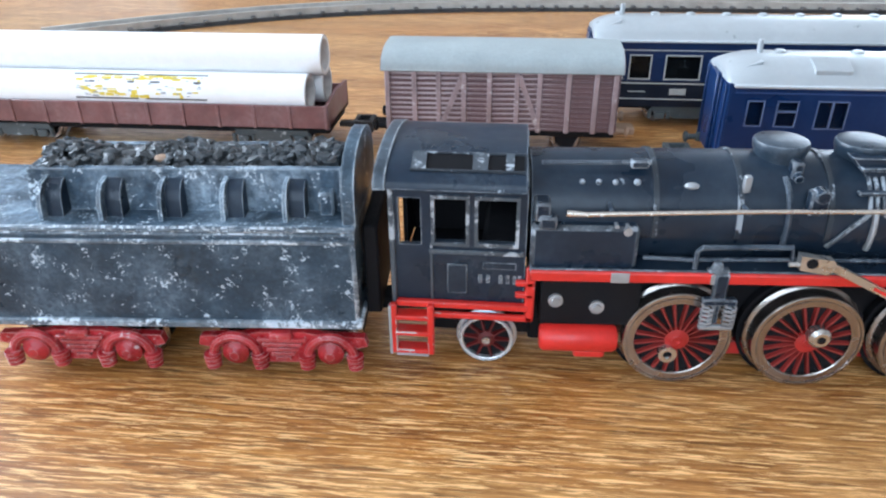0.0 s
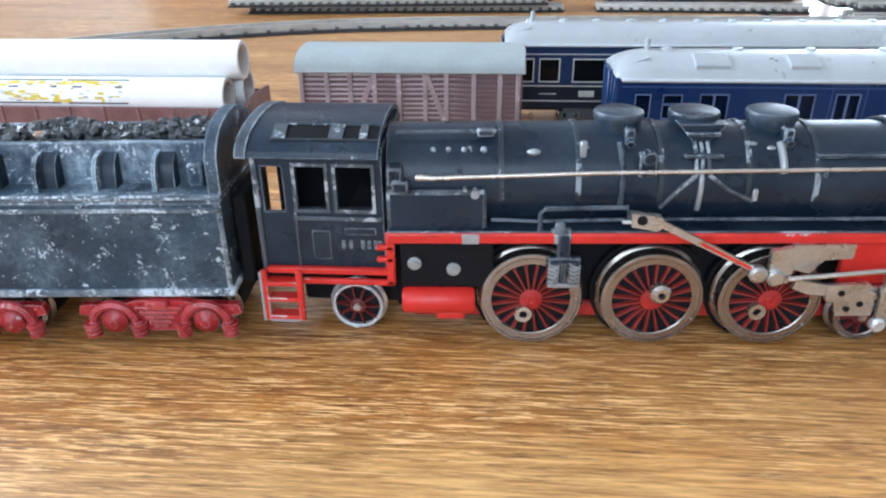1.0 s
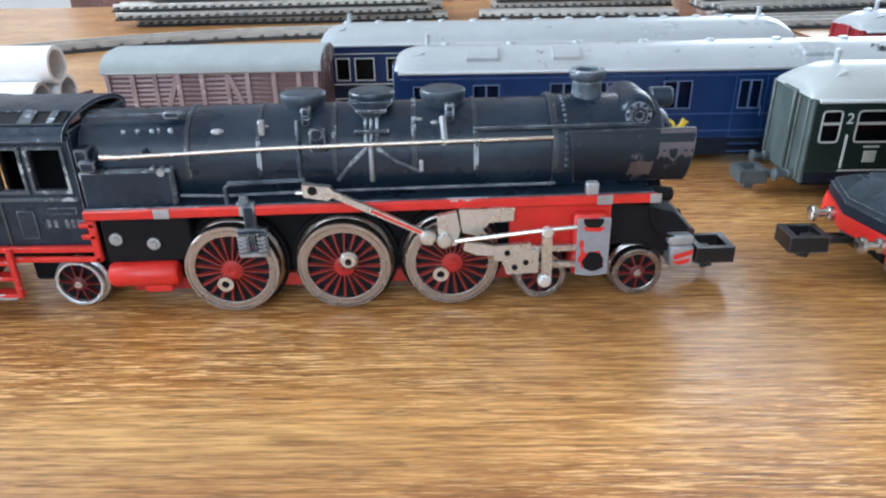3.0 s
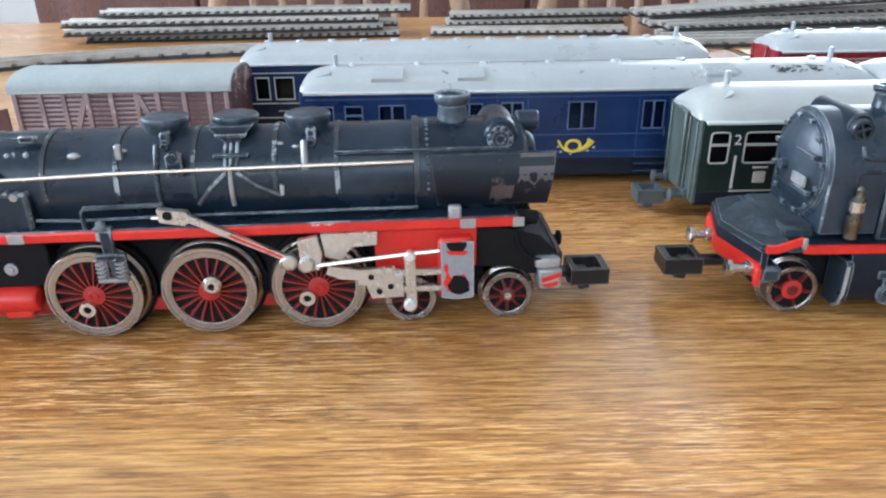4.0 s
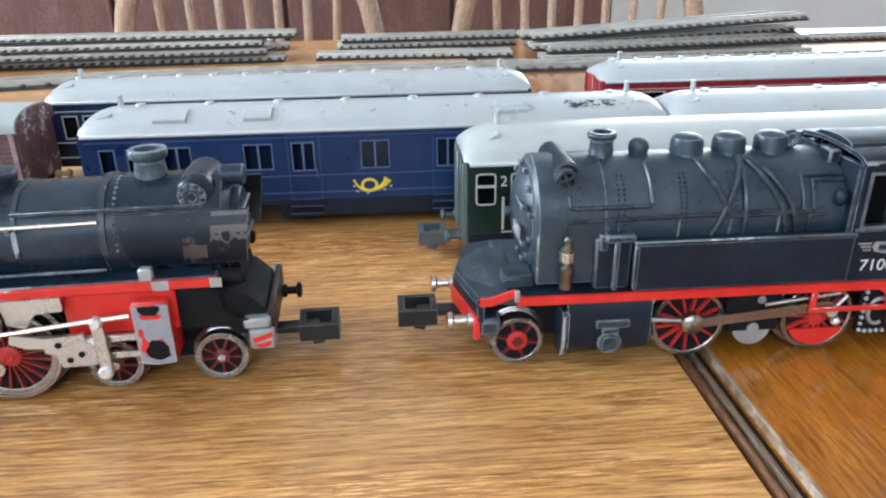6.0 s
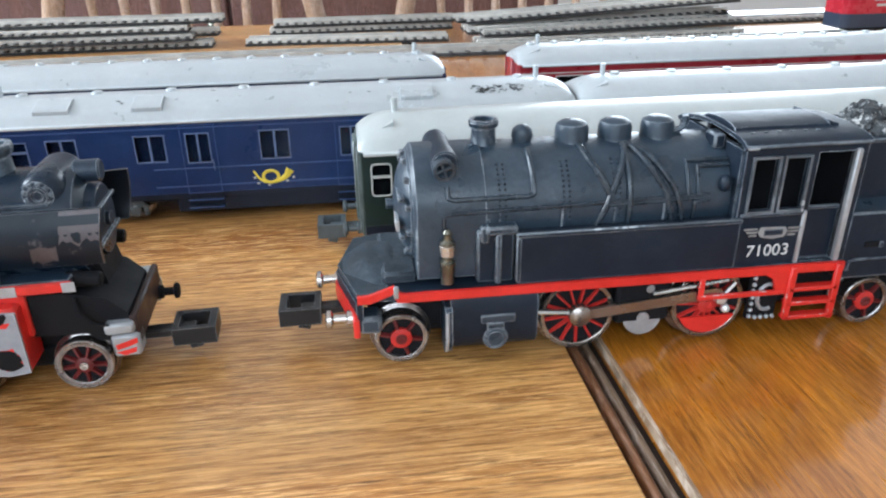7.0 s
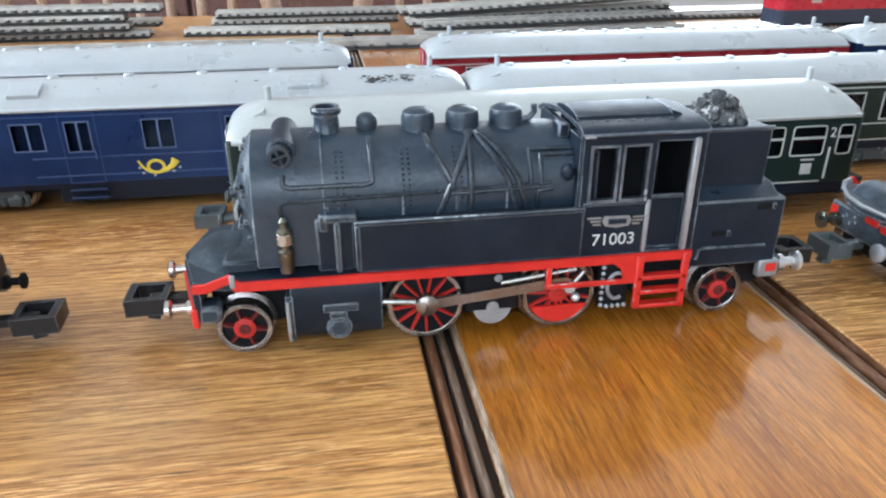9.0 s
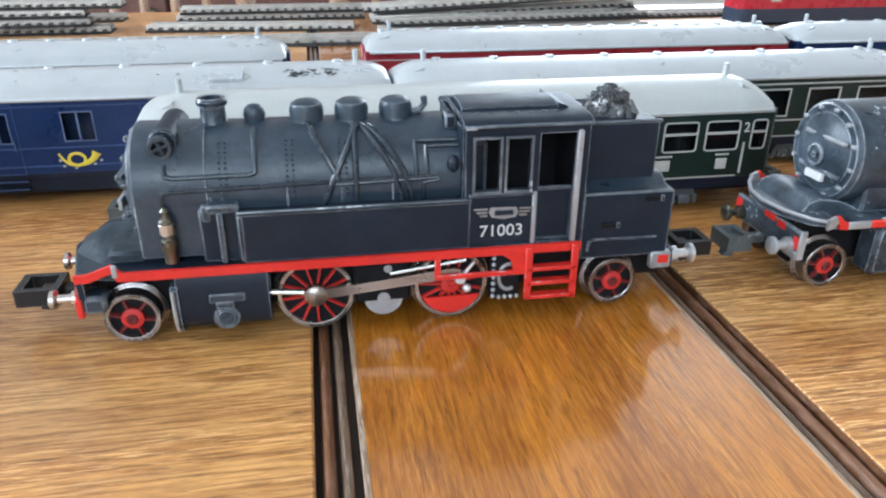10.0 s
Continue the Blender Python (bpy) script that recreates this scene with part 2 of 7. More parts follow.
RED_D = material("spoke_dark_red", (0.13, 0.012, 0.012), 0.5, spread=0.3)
RED_H = material("hub_red_paint", (0.56, 0.026, 0.022), 0.38, spread=0.15)
STEEL = material("tyre_nickel_brown", (0.32, 0.275, 0.245), 0.22, metal=0.92, spread=0.08, blotch=90, grain=0.05, edge=(0.72, 0.68, 0.64), edge_width=0.3)
NICKEL = material("rod_nickel", (0.58, 0.57, 0.54), 0.30, metal=0.85, spread=0.14, blotch=200)
BUFSTEEL = material("buffer_turned_steel", (0.58, 0.54, 0.50), 0.24, metal=0.9, spread=0.1)
BRIGHT = material("bright_steel", (0.78, 0.80, 0.82), 0.25, metal=0.7, spread=0.08)
WIRE = material("handrail_wire", (0.74, 0.69, 0.62), 0.25, metal=0.9, spread=0.1)
BRASS = material("brass", (0.19, 0.185, 0.15), 0.30, metal=0.9, spread=0.25)
ZINCBLUE = material("bare_casting_blue_grey", (0.34, 0.37, 0.42), 0.42, metal=0.35, spread=0.12, blotch=160, edge=(0.62, 0.65, 0.70), edge_width=0.5, wear=(0.40, 0.03, 0.025), wear_amount=-0.05, wear_scale=300)
BAREPINK = material("dull_pinkish_metal", (0.088, 0.072, 0.076), 0.45, metal=0.2, spread=0.3, blotch=160, wear=(0.012, 0.016, 0.022), wear_amount=0.45, wear_scale=160)
ZINC = material("bare_zinc", (0.42, 0.44, 0.46), 0.45, metal=0.5, spread=0.2, blotch=150)
DEFLECT = material("deflector_rubbed", (0.008, 0.013, 0.021), 0.40, spread=0.2, spec=0.25, edge=(0.22, 0.22, 0.23), edge_width=0.4, wear=(0.17, 0.15, 0.155), wear_amount=0.80, wear_scale=60)
ROOF_S = material("roof_silver_paint", (0.46, 0.49, 0.505), 0.29, metal=0.2, spread=0.05, blotch=60, grain=0.04, bump=0.03, rough_var=0.03, haze=(0.62, 0.65, 0.66), haze_amount=0.4, haze_scale=35, edge=(0.80, 0.82, 0.83), edge_width=0.5, wear=(0.13, 0.13, 0.13), wear_amount=-0.22, wear_scale=260)
ROOF_G = material("roof_warm_silver", (0.45, 0.475, 0.465), 0.30, metal=0.15, spread=0.05, blotch=60, grain=0.04, bump=0.03, rough_var=0.03, haze=(0.62, 0.63, 0.62), haze_amount=0.4, haze_scale=35, edge=(0.80, 0.82, 0.81), edge_width=0.5, wear=(0.13, 0.13, 0.13), wear_amount=-0.22, wear_scale=260)
ROOF_BOX = material("boxcar_roof_grey", (0.37, 0.41, 0.41), 0.6, spread=0.1, blotch=80, bump=0.2, grain=0.1)
BROWN = material("boxcar_brown_plastic", (0.105, 0.046, 0.050), 0.55, spread=0.35, blotch=140, bump=0.4, edge=(0.46, 0.38, 0.39), edge_width=0.4, haze=(0.36, 0.29, 0.30), haze_amount=0.45, haze_scale=90, wear=(0.56, 0.49, 0.50), wear_amount=0.50, wear_scale=700, patches=0.5, piece=0.08)
BROWN_P = material("boxcar_brown_post", (0.34, 0.25, 0.255), 0.5, spread=0.25, blotch=140, bump=0.2, edge=(0.46, 0.39, 0.39), edge_width=0.45, wear=(0.56, 0.49, 0.49), wear_amount=0.5, wear_scale=500)
GOND = material("gondola_oxide_red", (0.20, 0.085, 0.082), 0.5, spread=0.25, blotch=90, haze=(0.38, 0.28, 0.28), haze_amount=0.5, haze_scale=70, edge=(0.42, 0.30, 0.30), edge_width=0.4)
PIPEW = material("white_pipe", (0.95, 0.95, 0.945), 0.5, spread=0.03, grain=0.03)
PIPEIN = material("pipe_paper_edge", (0.84, 0.80, 0.76), 0.7, spread=0.1)
YELLOW = material("yellow_print", (0.80, 0.62, 0.06), 0.5, spread=0.1)
PRINT = material("dark_print", (0.05, 0.05, 0.05), 0.6)
BLUE = material("coach_blue_enamel", (0.005, 0.025, 0.096), 0.36, spread=0.14, blotch=45, grain=0.08, spec=0.35, edge=(0.06, 0.12, 0.26), edge_width=0.35, haze=(0.03, 0.07, 0.17), haze_amount=0.3, haze_scale=40)
BLUEDK = material("coach_dark_blue", (0.006, 0.022, 0.078), 0.4, spread=0.1, blotch=40, spec=0.35)
NAVY = material("coach_skirt_black", (0.008, 0.013, 0.026), 0.45, spread=0.2, spec=0.3)
GREEN = material("coach_green_enamel", (0.011, 0.025, 0.020), 0.40, spread=0.1, blotch=50, spec=0.35, edge=(0.20, 0.24, 0.22), edge_width=0.35)
GREENEND = material("coach_end_green", (0.075, 0.098, 0.092), 0.4, spread=0.25, blotch=80, edge=(0.34, 0.38, 0.37), edge_width=0.4)
CRIMSON = material("coach_crimson", (0.26, 0.014, 0.022), 0.32, spread=0.12, coat=0.2)
EMBLEM = material("emblem_dull_silver", (0.30, 0.30, 0.30), 0.45, metal=0.3, spread=0.3, blotch=300)
CREAM = material("silver_lining", (0.50, 0.50, 0.47), 0.45, spread=0.1)
LINEBLUE = material("blue_relief_line", (0.035, 0.075, 0.20), 0.4, spread=0.2)
WINLINE = material("window_lining_blue", (0.11, 0.155, 0.28), 0.4, spread=0.25)
GREYBUF = material("grey_plastic", (0.075, 0.09, 0.095), 0.5, spread=0.2, wear=(0.45, 0.47, 0.48), wear_amount=0.35, wear_scale=380)
RAILM = material("rail_tinned", (0.56, 0.53, 0.48), 0.40, metal=0.3, spread=0.2, blotch=90, piece=0.15)
BALLAST = material("track_base_dark", (0.024, 0.022, 0.022), 0.7, spread=0.3, piece=0.2)
SLEEPER = material("sleeper_grey", (0.09, 0.085, 0.08), 0.7, spread=0.3, piece=0.2)
RCRED = material("railcar_red", (0.46, 0.020, 0.036), 0.3, spread=0.06, coat=0.3)
RCGREY = material("railcar_roof_grey", (0.55, 0.57, 0.58), 0.4, spread=0.06)
RCBLUE = material("railcar_skirt_slate", (0.030, 0.045, 0.075), 0.4, spread=0.1)
ORANGE = material("lamp_orange", (0.85, 0.25, 0.06), 0.4)
TAN = material("tan_fibre", (0.45, 0.30, 0.20), 0.7, spread=0.2)
# pale flecks paint highlight lines along the bands, besides rubbed spots
BAND = material("boiler_band_rub_highlight", (0.030, 0.040, 0.052), 0.4, wear=(0.34, 0.38, 0.42), wear_amount=0.65, wear_scale=380, patches=0.4)
BLACK_E = material("loco_black_rubbed_edge", (0.050, 0.060, 0.072), 0.42, haze=(0.40, 0.44, 0.48), haze_amount=0.6, haze_scale=160, wear=(0.36, 0.40, 0.44), wear_amount=0.75, wear_scale=420, patches=0.5)
TANK_E = material("tank_black_rubbed_edge", (0.075, 0.090, 0.105), 0.42, haze=(0.42, 0.46, 0.50), haze_amount=0.6, haze_scale=160, wear=(0.42, 0.45, 0.48), wear_amount=0.3, wear_scale=420, patches=0.5)
RED_E = material("red_rubbed_edge", (0.66, 0.04, 0.03), 0.42, wear=(0.55, 0.52, 0.50), wear_amount=0.35, wear_scale=420, patches=0.5)
FRAMEWORN = material("frame_rubbed_pale", (0.075, 0.092, 0.11), 0.45, wear=(0.44, 0.48, 0.52), wear_amount=0.85, wear_scale=420, patches=0.4)
TYREDARK = material("tyre_dark_brown", (0.22, 0.19, 0.18), 0.24, metal=0.9, spread=0.12, blotch=100, grain=0.06, edge=(0.78, 0.74, 0.71), edge_width=0.55)
RUST = material("dull_beam_brown", (0.030, 0.014, 0.012), 0.5, spread=0.3)
RCWIN = material("railcar_window_dull", (0.13, 0.10, 0.11), 0.3, spread=0.2)
LETTER = material("white_lettering", (0.72, 0.73, 0.72), 0.5, spread=0.1)


def glass(name, tint):
    mat = bpy.data.materials.new(name)
    mat.use_nodes = True
    b = mat.node_tree.nodes["Principled BSDF"]
    b.inputs["Base Color"].default_value = (*tint, 1)
    b.inputs["Roughness"].default_value = 0.06
    b.inputs["Transmission Weight"].default_value = 1.0
    b.inputs["IOR"].default_value = 1.25
    return mat


GLASS = glass("celluloid_pane", (0.40, 0.45, 0.45))
# second paint of a mesh: rubbed edges, or a darker red for spokes
RUBBED_OR_SPOKE = {BLACK: BLACK_E, TANKBLK: TANK_E, TANKLIT: TANK_E, RED: RED_E, RED_H: RED_D, RED_W: RED_S, TENDERBLK: TENDEREDGE, TENDERTOP: TENDEREDGE}

# ---- mesh helpers; all lengths below in millimetres ----
MM = 0.001
ORIGIN = {}


class Shape:
    def __init__(self):
        self.bm = bmesh.new()

    def add(self, verts, faces, rubbed_or_spoke_from=1 << 30):
        vs = [self.bm.verts.new(v) for v in verts]
        for k, f in enumerate(faces):
            try:
                self.bm.faces.new([vs[i] for i in f]).material_index = 1 if k >= rubbed_or_spoke_from else 0
            except ValueError:
                pass
        return self

    def box(self, x0, x1, y0, y1, z0, z1, b=0.0):
        X, Y, Z = sorted((x0, x1)), sorted((y0, y1)), sorted((z0, z1))
        b = min(b, 0.45 * min(X[1] - X[0], Y[1] - Y[0], Z[1] - Z[0]))
        if b <= 0:
            v = [(X[i], Y[j], Z[k]) for i in (0, 1) for j in (0, 1) for k in (0, 1)]
            return self.add(v, [(0, 1, 3, 2), (4, 6, 7, 5), (0, 4, 5, 1), (2, 3, 7, 6), (0, 2, 6, 4), (1, 5, 7, 3)])
        v, idx = [], {}
        for i in (0, 1):
            for j in (0, 1):
                for k in (0, 1):
                    s = [1 - 2 * i, 1 - 2 * j, 1 - 2 * k]
                    c = [X[i], Y[j], Z[k]]
                    for a in range(3):
                        idx[i, j, k, a] = len(v)
                        v.append(tuple(c[q] if q == a else c[q] + s[q] * b for q in range(3)))
        f = []
        for i in (0, 1):
            f.append([idx[i, j, k, 0] for j, k in ((0, 0), (0, 1), (1, 1), (1, 0))])
            f.append([idx[j, i, k, 1] for j, k in ((0, 0), (0, 1), (1, 1), (1, 0))])
            f.append([idx[j, k, i, 2] for j, k in ((0, 0), (0, 1), (1, 1), (1, 0))])
        for p in (0, 1):
            for q in (0, 1):
                f.append([idx[0, p, q, 1], idx[1, p, q, 1], idx[1, p, q, 2], idx[0, p, q, 2]])
                f.append([idx[p, 0, q, 0], idx[p, 1, q, 0], idx[p, 1, q, 2], idx[p, 0, q, 2]])
                f.append([idx[p, q, 0, 0], idx[p, q, 1, 0], idx[p, q, 1, 1], idx[p, q, 0, 1]])
                f += [[idx[p, q, k, a] for a in range(3)] for k in (0, 1)]
        return self.add(v, f, 6)

    def cyl(self, p0, p1, r0, r1=None, n=20, b=0.0):
        p0, p1 = Vector(p0), Vector(p1)
        r1 = r0 if r1 is None else r1
        length = (p1 - p0).length
        prof = [(0, 0), (r0, 0), (r1, length), (0, length)]
        if b:
            prof = [(0, 0), (r0 - b, 0), (r0, b), (r1, length - b), (r1 - b, length), (0, length)]
        return self.lathe(prof, p0, p1 - p0, n)

    def lathe(self, prof, origin, axis=(0, 0, 1), n=24):
        axis = Vector(axis).normalized()
        q = Vector((0, 0, 1)).rotation_difference(axis)
        o = Vector(origin)
        rings, vs = [], []
        for r, h in prof:
            if r <= 1e-6:
                rings.append([len(vs)])
                vs.append(o + q @ Vector((0, 0, h)))
            else:
                rings.append(list(range(len(vs), len(vs) + n)))
                vs += [o + q @ Vector((r * math.cos(2 * math.pi * i / n), r * math.sin(2 * math.pi * i / n), h)) for i in range(n)]
        f = []
        for a, c in zip(rings, rings[1:]):
            for i in range(n):
                j = (i + 1) % n
                if len(a) == 1 and len(c) == 1:
                    continue
                if len(a) == 1:
                    f.append((a[0], c[i], c[j]))
                elif len(c) == 1:
                    f.append((a[i], a[j], c[0]))
                else:
                    f.append((a[i], a[j], c[j], c[i]))
        return self.add(vs, f)

    def tube(self, pts, r, n=8):
        pts = [Vector(p) for p in pts]
        rad = r if isinstance(r, (list, tuple)) else [r] * len(pts)
        up = None
        vs, f = [], []
        for k, p in enumerate(pts):
            d = (pts[min(k + 1, len(pts) - 1)] - pts[max(k - 1, 0)]).normalized()
            if up is None:
                up = d.orthogonal().normalized()
            up = (up - d * up.dot(d)).normalized()
            side = d.cross(up)
            vs += [p + rad[k] * (up * math.cos(2 * math.pi * i / n) + side * math.sin(2 * math.pi * i / n)) for i in range(n)]
        for k in range(len(pts) - 1):
            for i in range(n):
                j = (i + 1) % n
                f.append((k * n + i, k * n + j, (k + 1) * n + j, (k + 1) * n + i))
        f.append(list(range(n))[::-1])
        f.append([(len(pts) - 1) * n + i for i in range(n)])
        return self.add(vs, f)

    def prism(self, outline, a0, a1, plane="xz"):
        """An outline in xz, yz or xy, drawn out along the third axis from a0 to a1."""
        put = {"xz": lambda u, v, w: (u, w, v), "yz": lambda u, v, w: (w, u, v), "xy": lambda u, v, w: (u, v, w)}[plane]
        n = len(outline)
        vs = [put(u, v, a0) for u, v in outline] + [put(u, v, a1) for u, v in outline]
        f = [list(range(n)), list(range(n, 2 * n))[::-1]] + [(i, (i + 1) % n, n + (i + 1) % n, n + i) for i in range(n)]
        return self.add(vs, f)

    def ball(self, c, r, sx=1, sy=1, sz=1, n=16):
        k = n // 2
        start = len(self.bm.verts)
        self.lathe([(r * math.sin(math.pi * i / k) if 0 < i < k else 0, -r * math.cos(math.pi * i / k)) for i in range(k + 1)], (0, 0, 0), (0, 0, 1), n)
        self.bm.verts.ensure_lookup_table()
        for v in self.bm.verts[start:]:
            v.co = Vector((v.co.x * sx + c[0], v.co.y * sy + c[1], v.co.z * sz + c[2]))
        return self

    def sheet(self, x0, x1, z0, z1, y0, y1, holes):
        """A wall in the xz plane from y0 to y1 with rectangular openings (x0, x1, z0, z1)."""
        xs = sorted({x0, x1, *(min(max(v, x0), x1) for h in holes for v in h[:2])})
        zs = sorted({z0, z1, *(min(max(v, z0), z1) for h in holes for v in h[2:])})

        def solid(i, k):
            if not (0 <= i < len(xs) - 1 and 0 <= k < len(zs) - 1):
                return False
            cx, cz = (xs[i] + xs[i + 1]) / 2, (zs[k] + zs[k + 1]) / 2
            return not any(h[0] < cx < h[1] and h[2] < cz < h[3] for h in holes)

        for i in range(len(xs) - 1):
            for k in range(len(zs) - 1):
                if not solid(i, k):
                    continue
                a, b, c, d = xs[i], xs[i + 1], zs[k], zs[k + 1]
                v = [(a, y0, c), (b, y0, c), (b, y0, d), (a, y0, d), (a, y1, c), (b, y1, c), (b, y1, d), (a, y1, d)]
                f = [(0, 1, 2, 3), (7, 6, 5, 4)]
                if not solid(i - 1, k):
                    f.append((0, 3, 7, 4))
                if not solid(i + 1, k):
                    f.append((1, 5, 6, 2))
                if not solid(i, k - 1):
                    f.append((0, 4, 5, 1))
                if not solid(i, k + 1):
                    f.append((3, 2, 6, 7))
                self.add(v, f)
        return self

    def rim(self, x0, x1, z0, z1, y0, y1, w):
        """A rectangular frame round an opening, w wide."""
        self.box(x0 - w, x1 + w, y0, y1, z1, z1 + w)
        self.box(x0 - w, x1 + w, y0, y1, z0 - w, z0)
        self.box(x0 - w, x0, y0, y1, z0, z1)
        return self.box(x1, x1 + w, y0, y1, z0, z1)

    def mesh(self, name, mat, angle=38.0, weld=False):
        if weld:
            bmesh.ops.remove_doubles(self.bm, verts=self.bm.verts, dist=1e-4)
        bmesh.ops.recalc_face_normals(self.bm, faces=self.bm.faces)
        bmesh.ops.scale(self.bm, verts=self.bm.verts, vec=(MM, MM, MM))
        me = bpy.data.meshes.new(name)
        self.bm.to_mesh(me)
        self.bm.free()
        me.materials.append(mat)
        me.materials.append(RUBBED_OR_SPOKE.get(mat, mat))
        me.polygons.foreach_set("use_smooth", [True] * len(me.polygons))
        me.set_sharp_from_angle(angle=radians(angle))
        return me


def thing(name, x, y, z, label, category, group="", turn=0.0, kind="", lift=0.0):
    """An Empty at a thing's base. Its parts are drawn in plan millimetres before the turn."""
    ob = new(name)
    ob.empty_display_size = 0.01
    ob.matrix_basis = pose(x * MM, y * MM, (z + lift) * MM, 0, 0, turn)
    ORIGIN[ob.name] = Vector((x, y, z))
    return tagged(ob, label, category, group, kind)


def part(name, shape, mat, parent, label="", angle=38.0, weld=False):
    o = ORIGIN[parent.name]
    bmesh.ops.translate(shape.bm, verts=shape.bm.verts, vec=-o)
    ob = new(name, shape.mesh(name, mat, angle, weld))
    ob.parent = parent
    ORIGIN[ob.name] = o
    return tagged(ob, label)


def place(name, mesh, parent, x, y, z, rx=0, ry=0, rz=0, label=""):
    """An object of its own on shared mesh data."""
    ob = new(name, mesh)
    o = ORIGIN[parent.name]
    ob.parent = parent
    base = Vector((0, 0, 0)) if parent.type == "EMPTY" else Vector(parent.location) / MM
    p = Vector((x, y, z)) - o - (base if parent.type != "EMPTY" else base)
    ob.matrix_basis = pose(p.x * MM, p.y * MM, p.z * MM, rx, ry, rz)
    ORIGIN[ob.name] = o
    return tagged(ob, label)


def single(name, shape, mat, label, category, kind="", group="", origin=(0, 0, 0), angle=38.0):
    bmesh.ops.translate(shape.bm, verts=shape.bm.verts, vec=-Vector(origin))
    ob = new(name, shape.mesh(name, mat, angle))
    ob.location = Vector(origin) * MM
    ORIGIN[ob.name] = Vector(origin)
    return tagged(ob, label, category, group, kind)


def letters(text, size, mat, parent, x, y, z, rx=90, rz=0, name="lettering", align="CENTER", squeeze=1.0):
    cu = bpy.data.curves.new(name, "FONT")
    cu.body, cu.size, cu.extrude, cu.align_x = text, size * MM, 0.06 * MM, align
    tmp = bpy.data.objects.new(name, cu)
    me = bpy.data.meshes.new_from_object(tmp)
    bpy.data.objects.remove(tmp)
    me.materials.append(mat)
    ob = place(name, me, parent, x, y, z, rx, 0, rz)
    ob.scale = (squeeze, 1, 1)
    return ob


# ---- the room ----
def slab(name, x0, x1, y0, y1, z0, z1, mat, label, category):
    return single(name, Shape().box(x0, x1, y0, y1, z0, z1), mat, label, category, "structure", origin=((x0 + x1) / 2, (y0 + y1) / 2, z0))


slab("floor", -2600, 3200, -2300, 3100, -780, -750, FLOOR, "brown wooden floor of the room", "floor")
slab("ceiling", -2600, 3200, -2300, 3100, 1750, 1780, CEIL, "plain white plastered ceiling", "ceiling")
# unseen west wall; its opening is made for the added side lamp
west = single("wall_west", Shape().sheet(-2200, 3000, -750, 1750, -2600, -2500, [(-500, 1500, 520, 1680)]), WALL, "pale plastered wall with a window", "wall", "structure")
west.data.transform(Matrix(((0, 1, 0, 0), (1, 0, 0, 0), (0, 0, 1, 0), (0, 0, 0, 1))))
west.data.flip_normals()
slab("wall_east", 3100, 3200, -2200, 3000, -750, 1750, WALL, "plain pale plastered wall", "wall")
single("wall_south", Shape().sheet(-2500, 3100, -750, 1750, -2300, -2200, [(-1800, 600, 500, 1680)]), WALL,
       "pale plastered wall with a wide window", "wall", "structure", origin=(0, -2250, -750))
single("wall_north", Shape().sheet(-2500, 3100, -750, 1750, 3000, 3100, [(950, 2550, 0, 1500)]), WALL,
       "pale plastered wall with a window", "wall", "structure", origin=(0, 3050, -750))


def window(name, x0, x1, z0, z1, y, label):
    ob = single(name, Shape().rim(x0 + 50, x1 - 50, z0 + 50, z1 - 50, y - 25, y + 25, 50), FRAMEW, label, "window", "structure", origin=((x0 + x1) / 2, y, z0))
    mid = (x0 + x1) / 2
    part("mullion", Shape().box(mid - 25, mid + 25, y - 22, y + 22, z0 + 50, z1 - 50, 4), FRAMEW, ob)
    for a, b in ((x0 + 50, mid - 25), (mid + 25, x1 - 50)):
        p = part("pane", Shape().box(a, b, y - 3, y + 3, z0 + 50, z1 - 50), GLASS, ob)
        p.visible_shadow = False


window("window_1", -1800, 600, 500, 1680, -2260, "white painted window with two clear panes")
window("window_2", 950, 2550, 0, 1500, 3060, "white painted window with two clear panes")

# ---- the table ----
G1, G2 = (207.0, 215.6), (300.4, 309.0)
Y0, Y1 = -420.0, 640.0
table = thing("table", 100, 100, -750, "varnished brown wooden dining table with two grooved joints", "table")
part("panel", Shape().box(-900, G1[0], Y0, Y1, -22, 0, 0.5), TABLE_X, table, "horizontal-grained varnished panel")
part("panel", Shape().box(G2[1], 1300, Y0, Y1, -22, 0, 0.5), TABLE_X, table, "horizontal-grained varnished panel")
part("board", Shape().box(G1[1], G2[0], Y0, Y1, -22, 0, 0.5), TABLE_Y, table, "cross-grained varnished board")
for g, s in ((G1, 1), (G2, -1)):
    part("groove_bed", Shape().box(g[0], g[1], Y0, Y1, -22, -3.2), GROOVE, table, "dark groove bed")
    for lo, hi, top, mat, label in ((1.3, 3.9, 2.5, BEAD, "worn brown bead in the groove"), (4.7, 6.9, 1.7, BEADGREY, "greyish worn ridge in the groove")):
        lo, hi = (g[0] + lo, g[0] + hi) if s > 0 else (g[1] - hi, g[1] - lo)
        bead = [(lo + (hi - lo) * (0.5 - 0.5 * math.cos(math.pi * i / 8)), -3.2 + top * math.sin(math.pi * i / 8) ** 0.7) for i in range(9)]
        part("bead", Shape().prism(bead, Y0, Y1, "xz"), mat, table, label)
    e = g[1] if s > 0 else g[0]
    part("worn_edge", Shape().box(e - (0.05 if s > 0 else 1.1), e + (1.1 if s > 0 else 0.05), Y0, Y1, -2.0, 0.06, 0.05), EDGEWOOD, table, "pale worn edge of the board")
part("dirty_edge", Shape().box(G2[1] - 0.35, G2[1] + 0.02, Y0, Y1, -3.2, -0.25), BEAD, table, "brown side of the panel in the groove")
part("apron", Shape().box(-850, 1250, Y0 + 40, Y0 + 62, -110, -22, 1), TABLE_X, table)
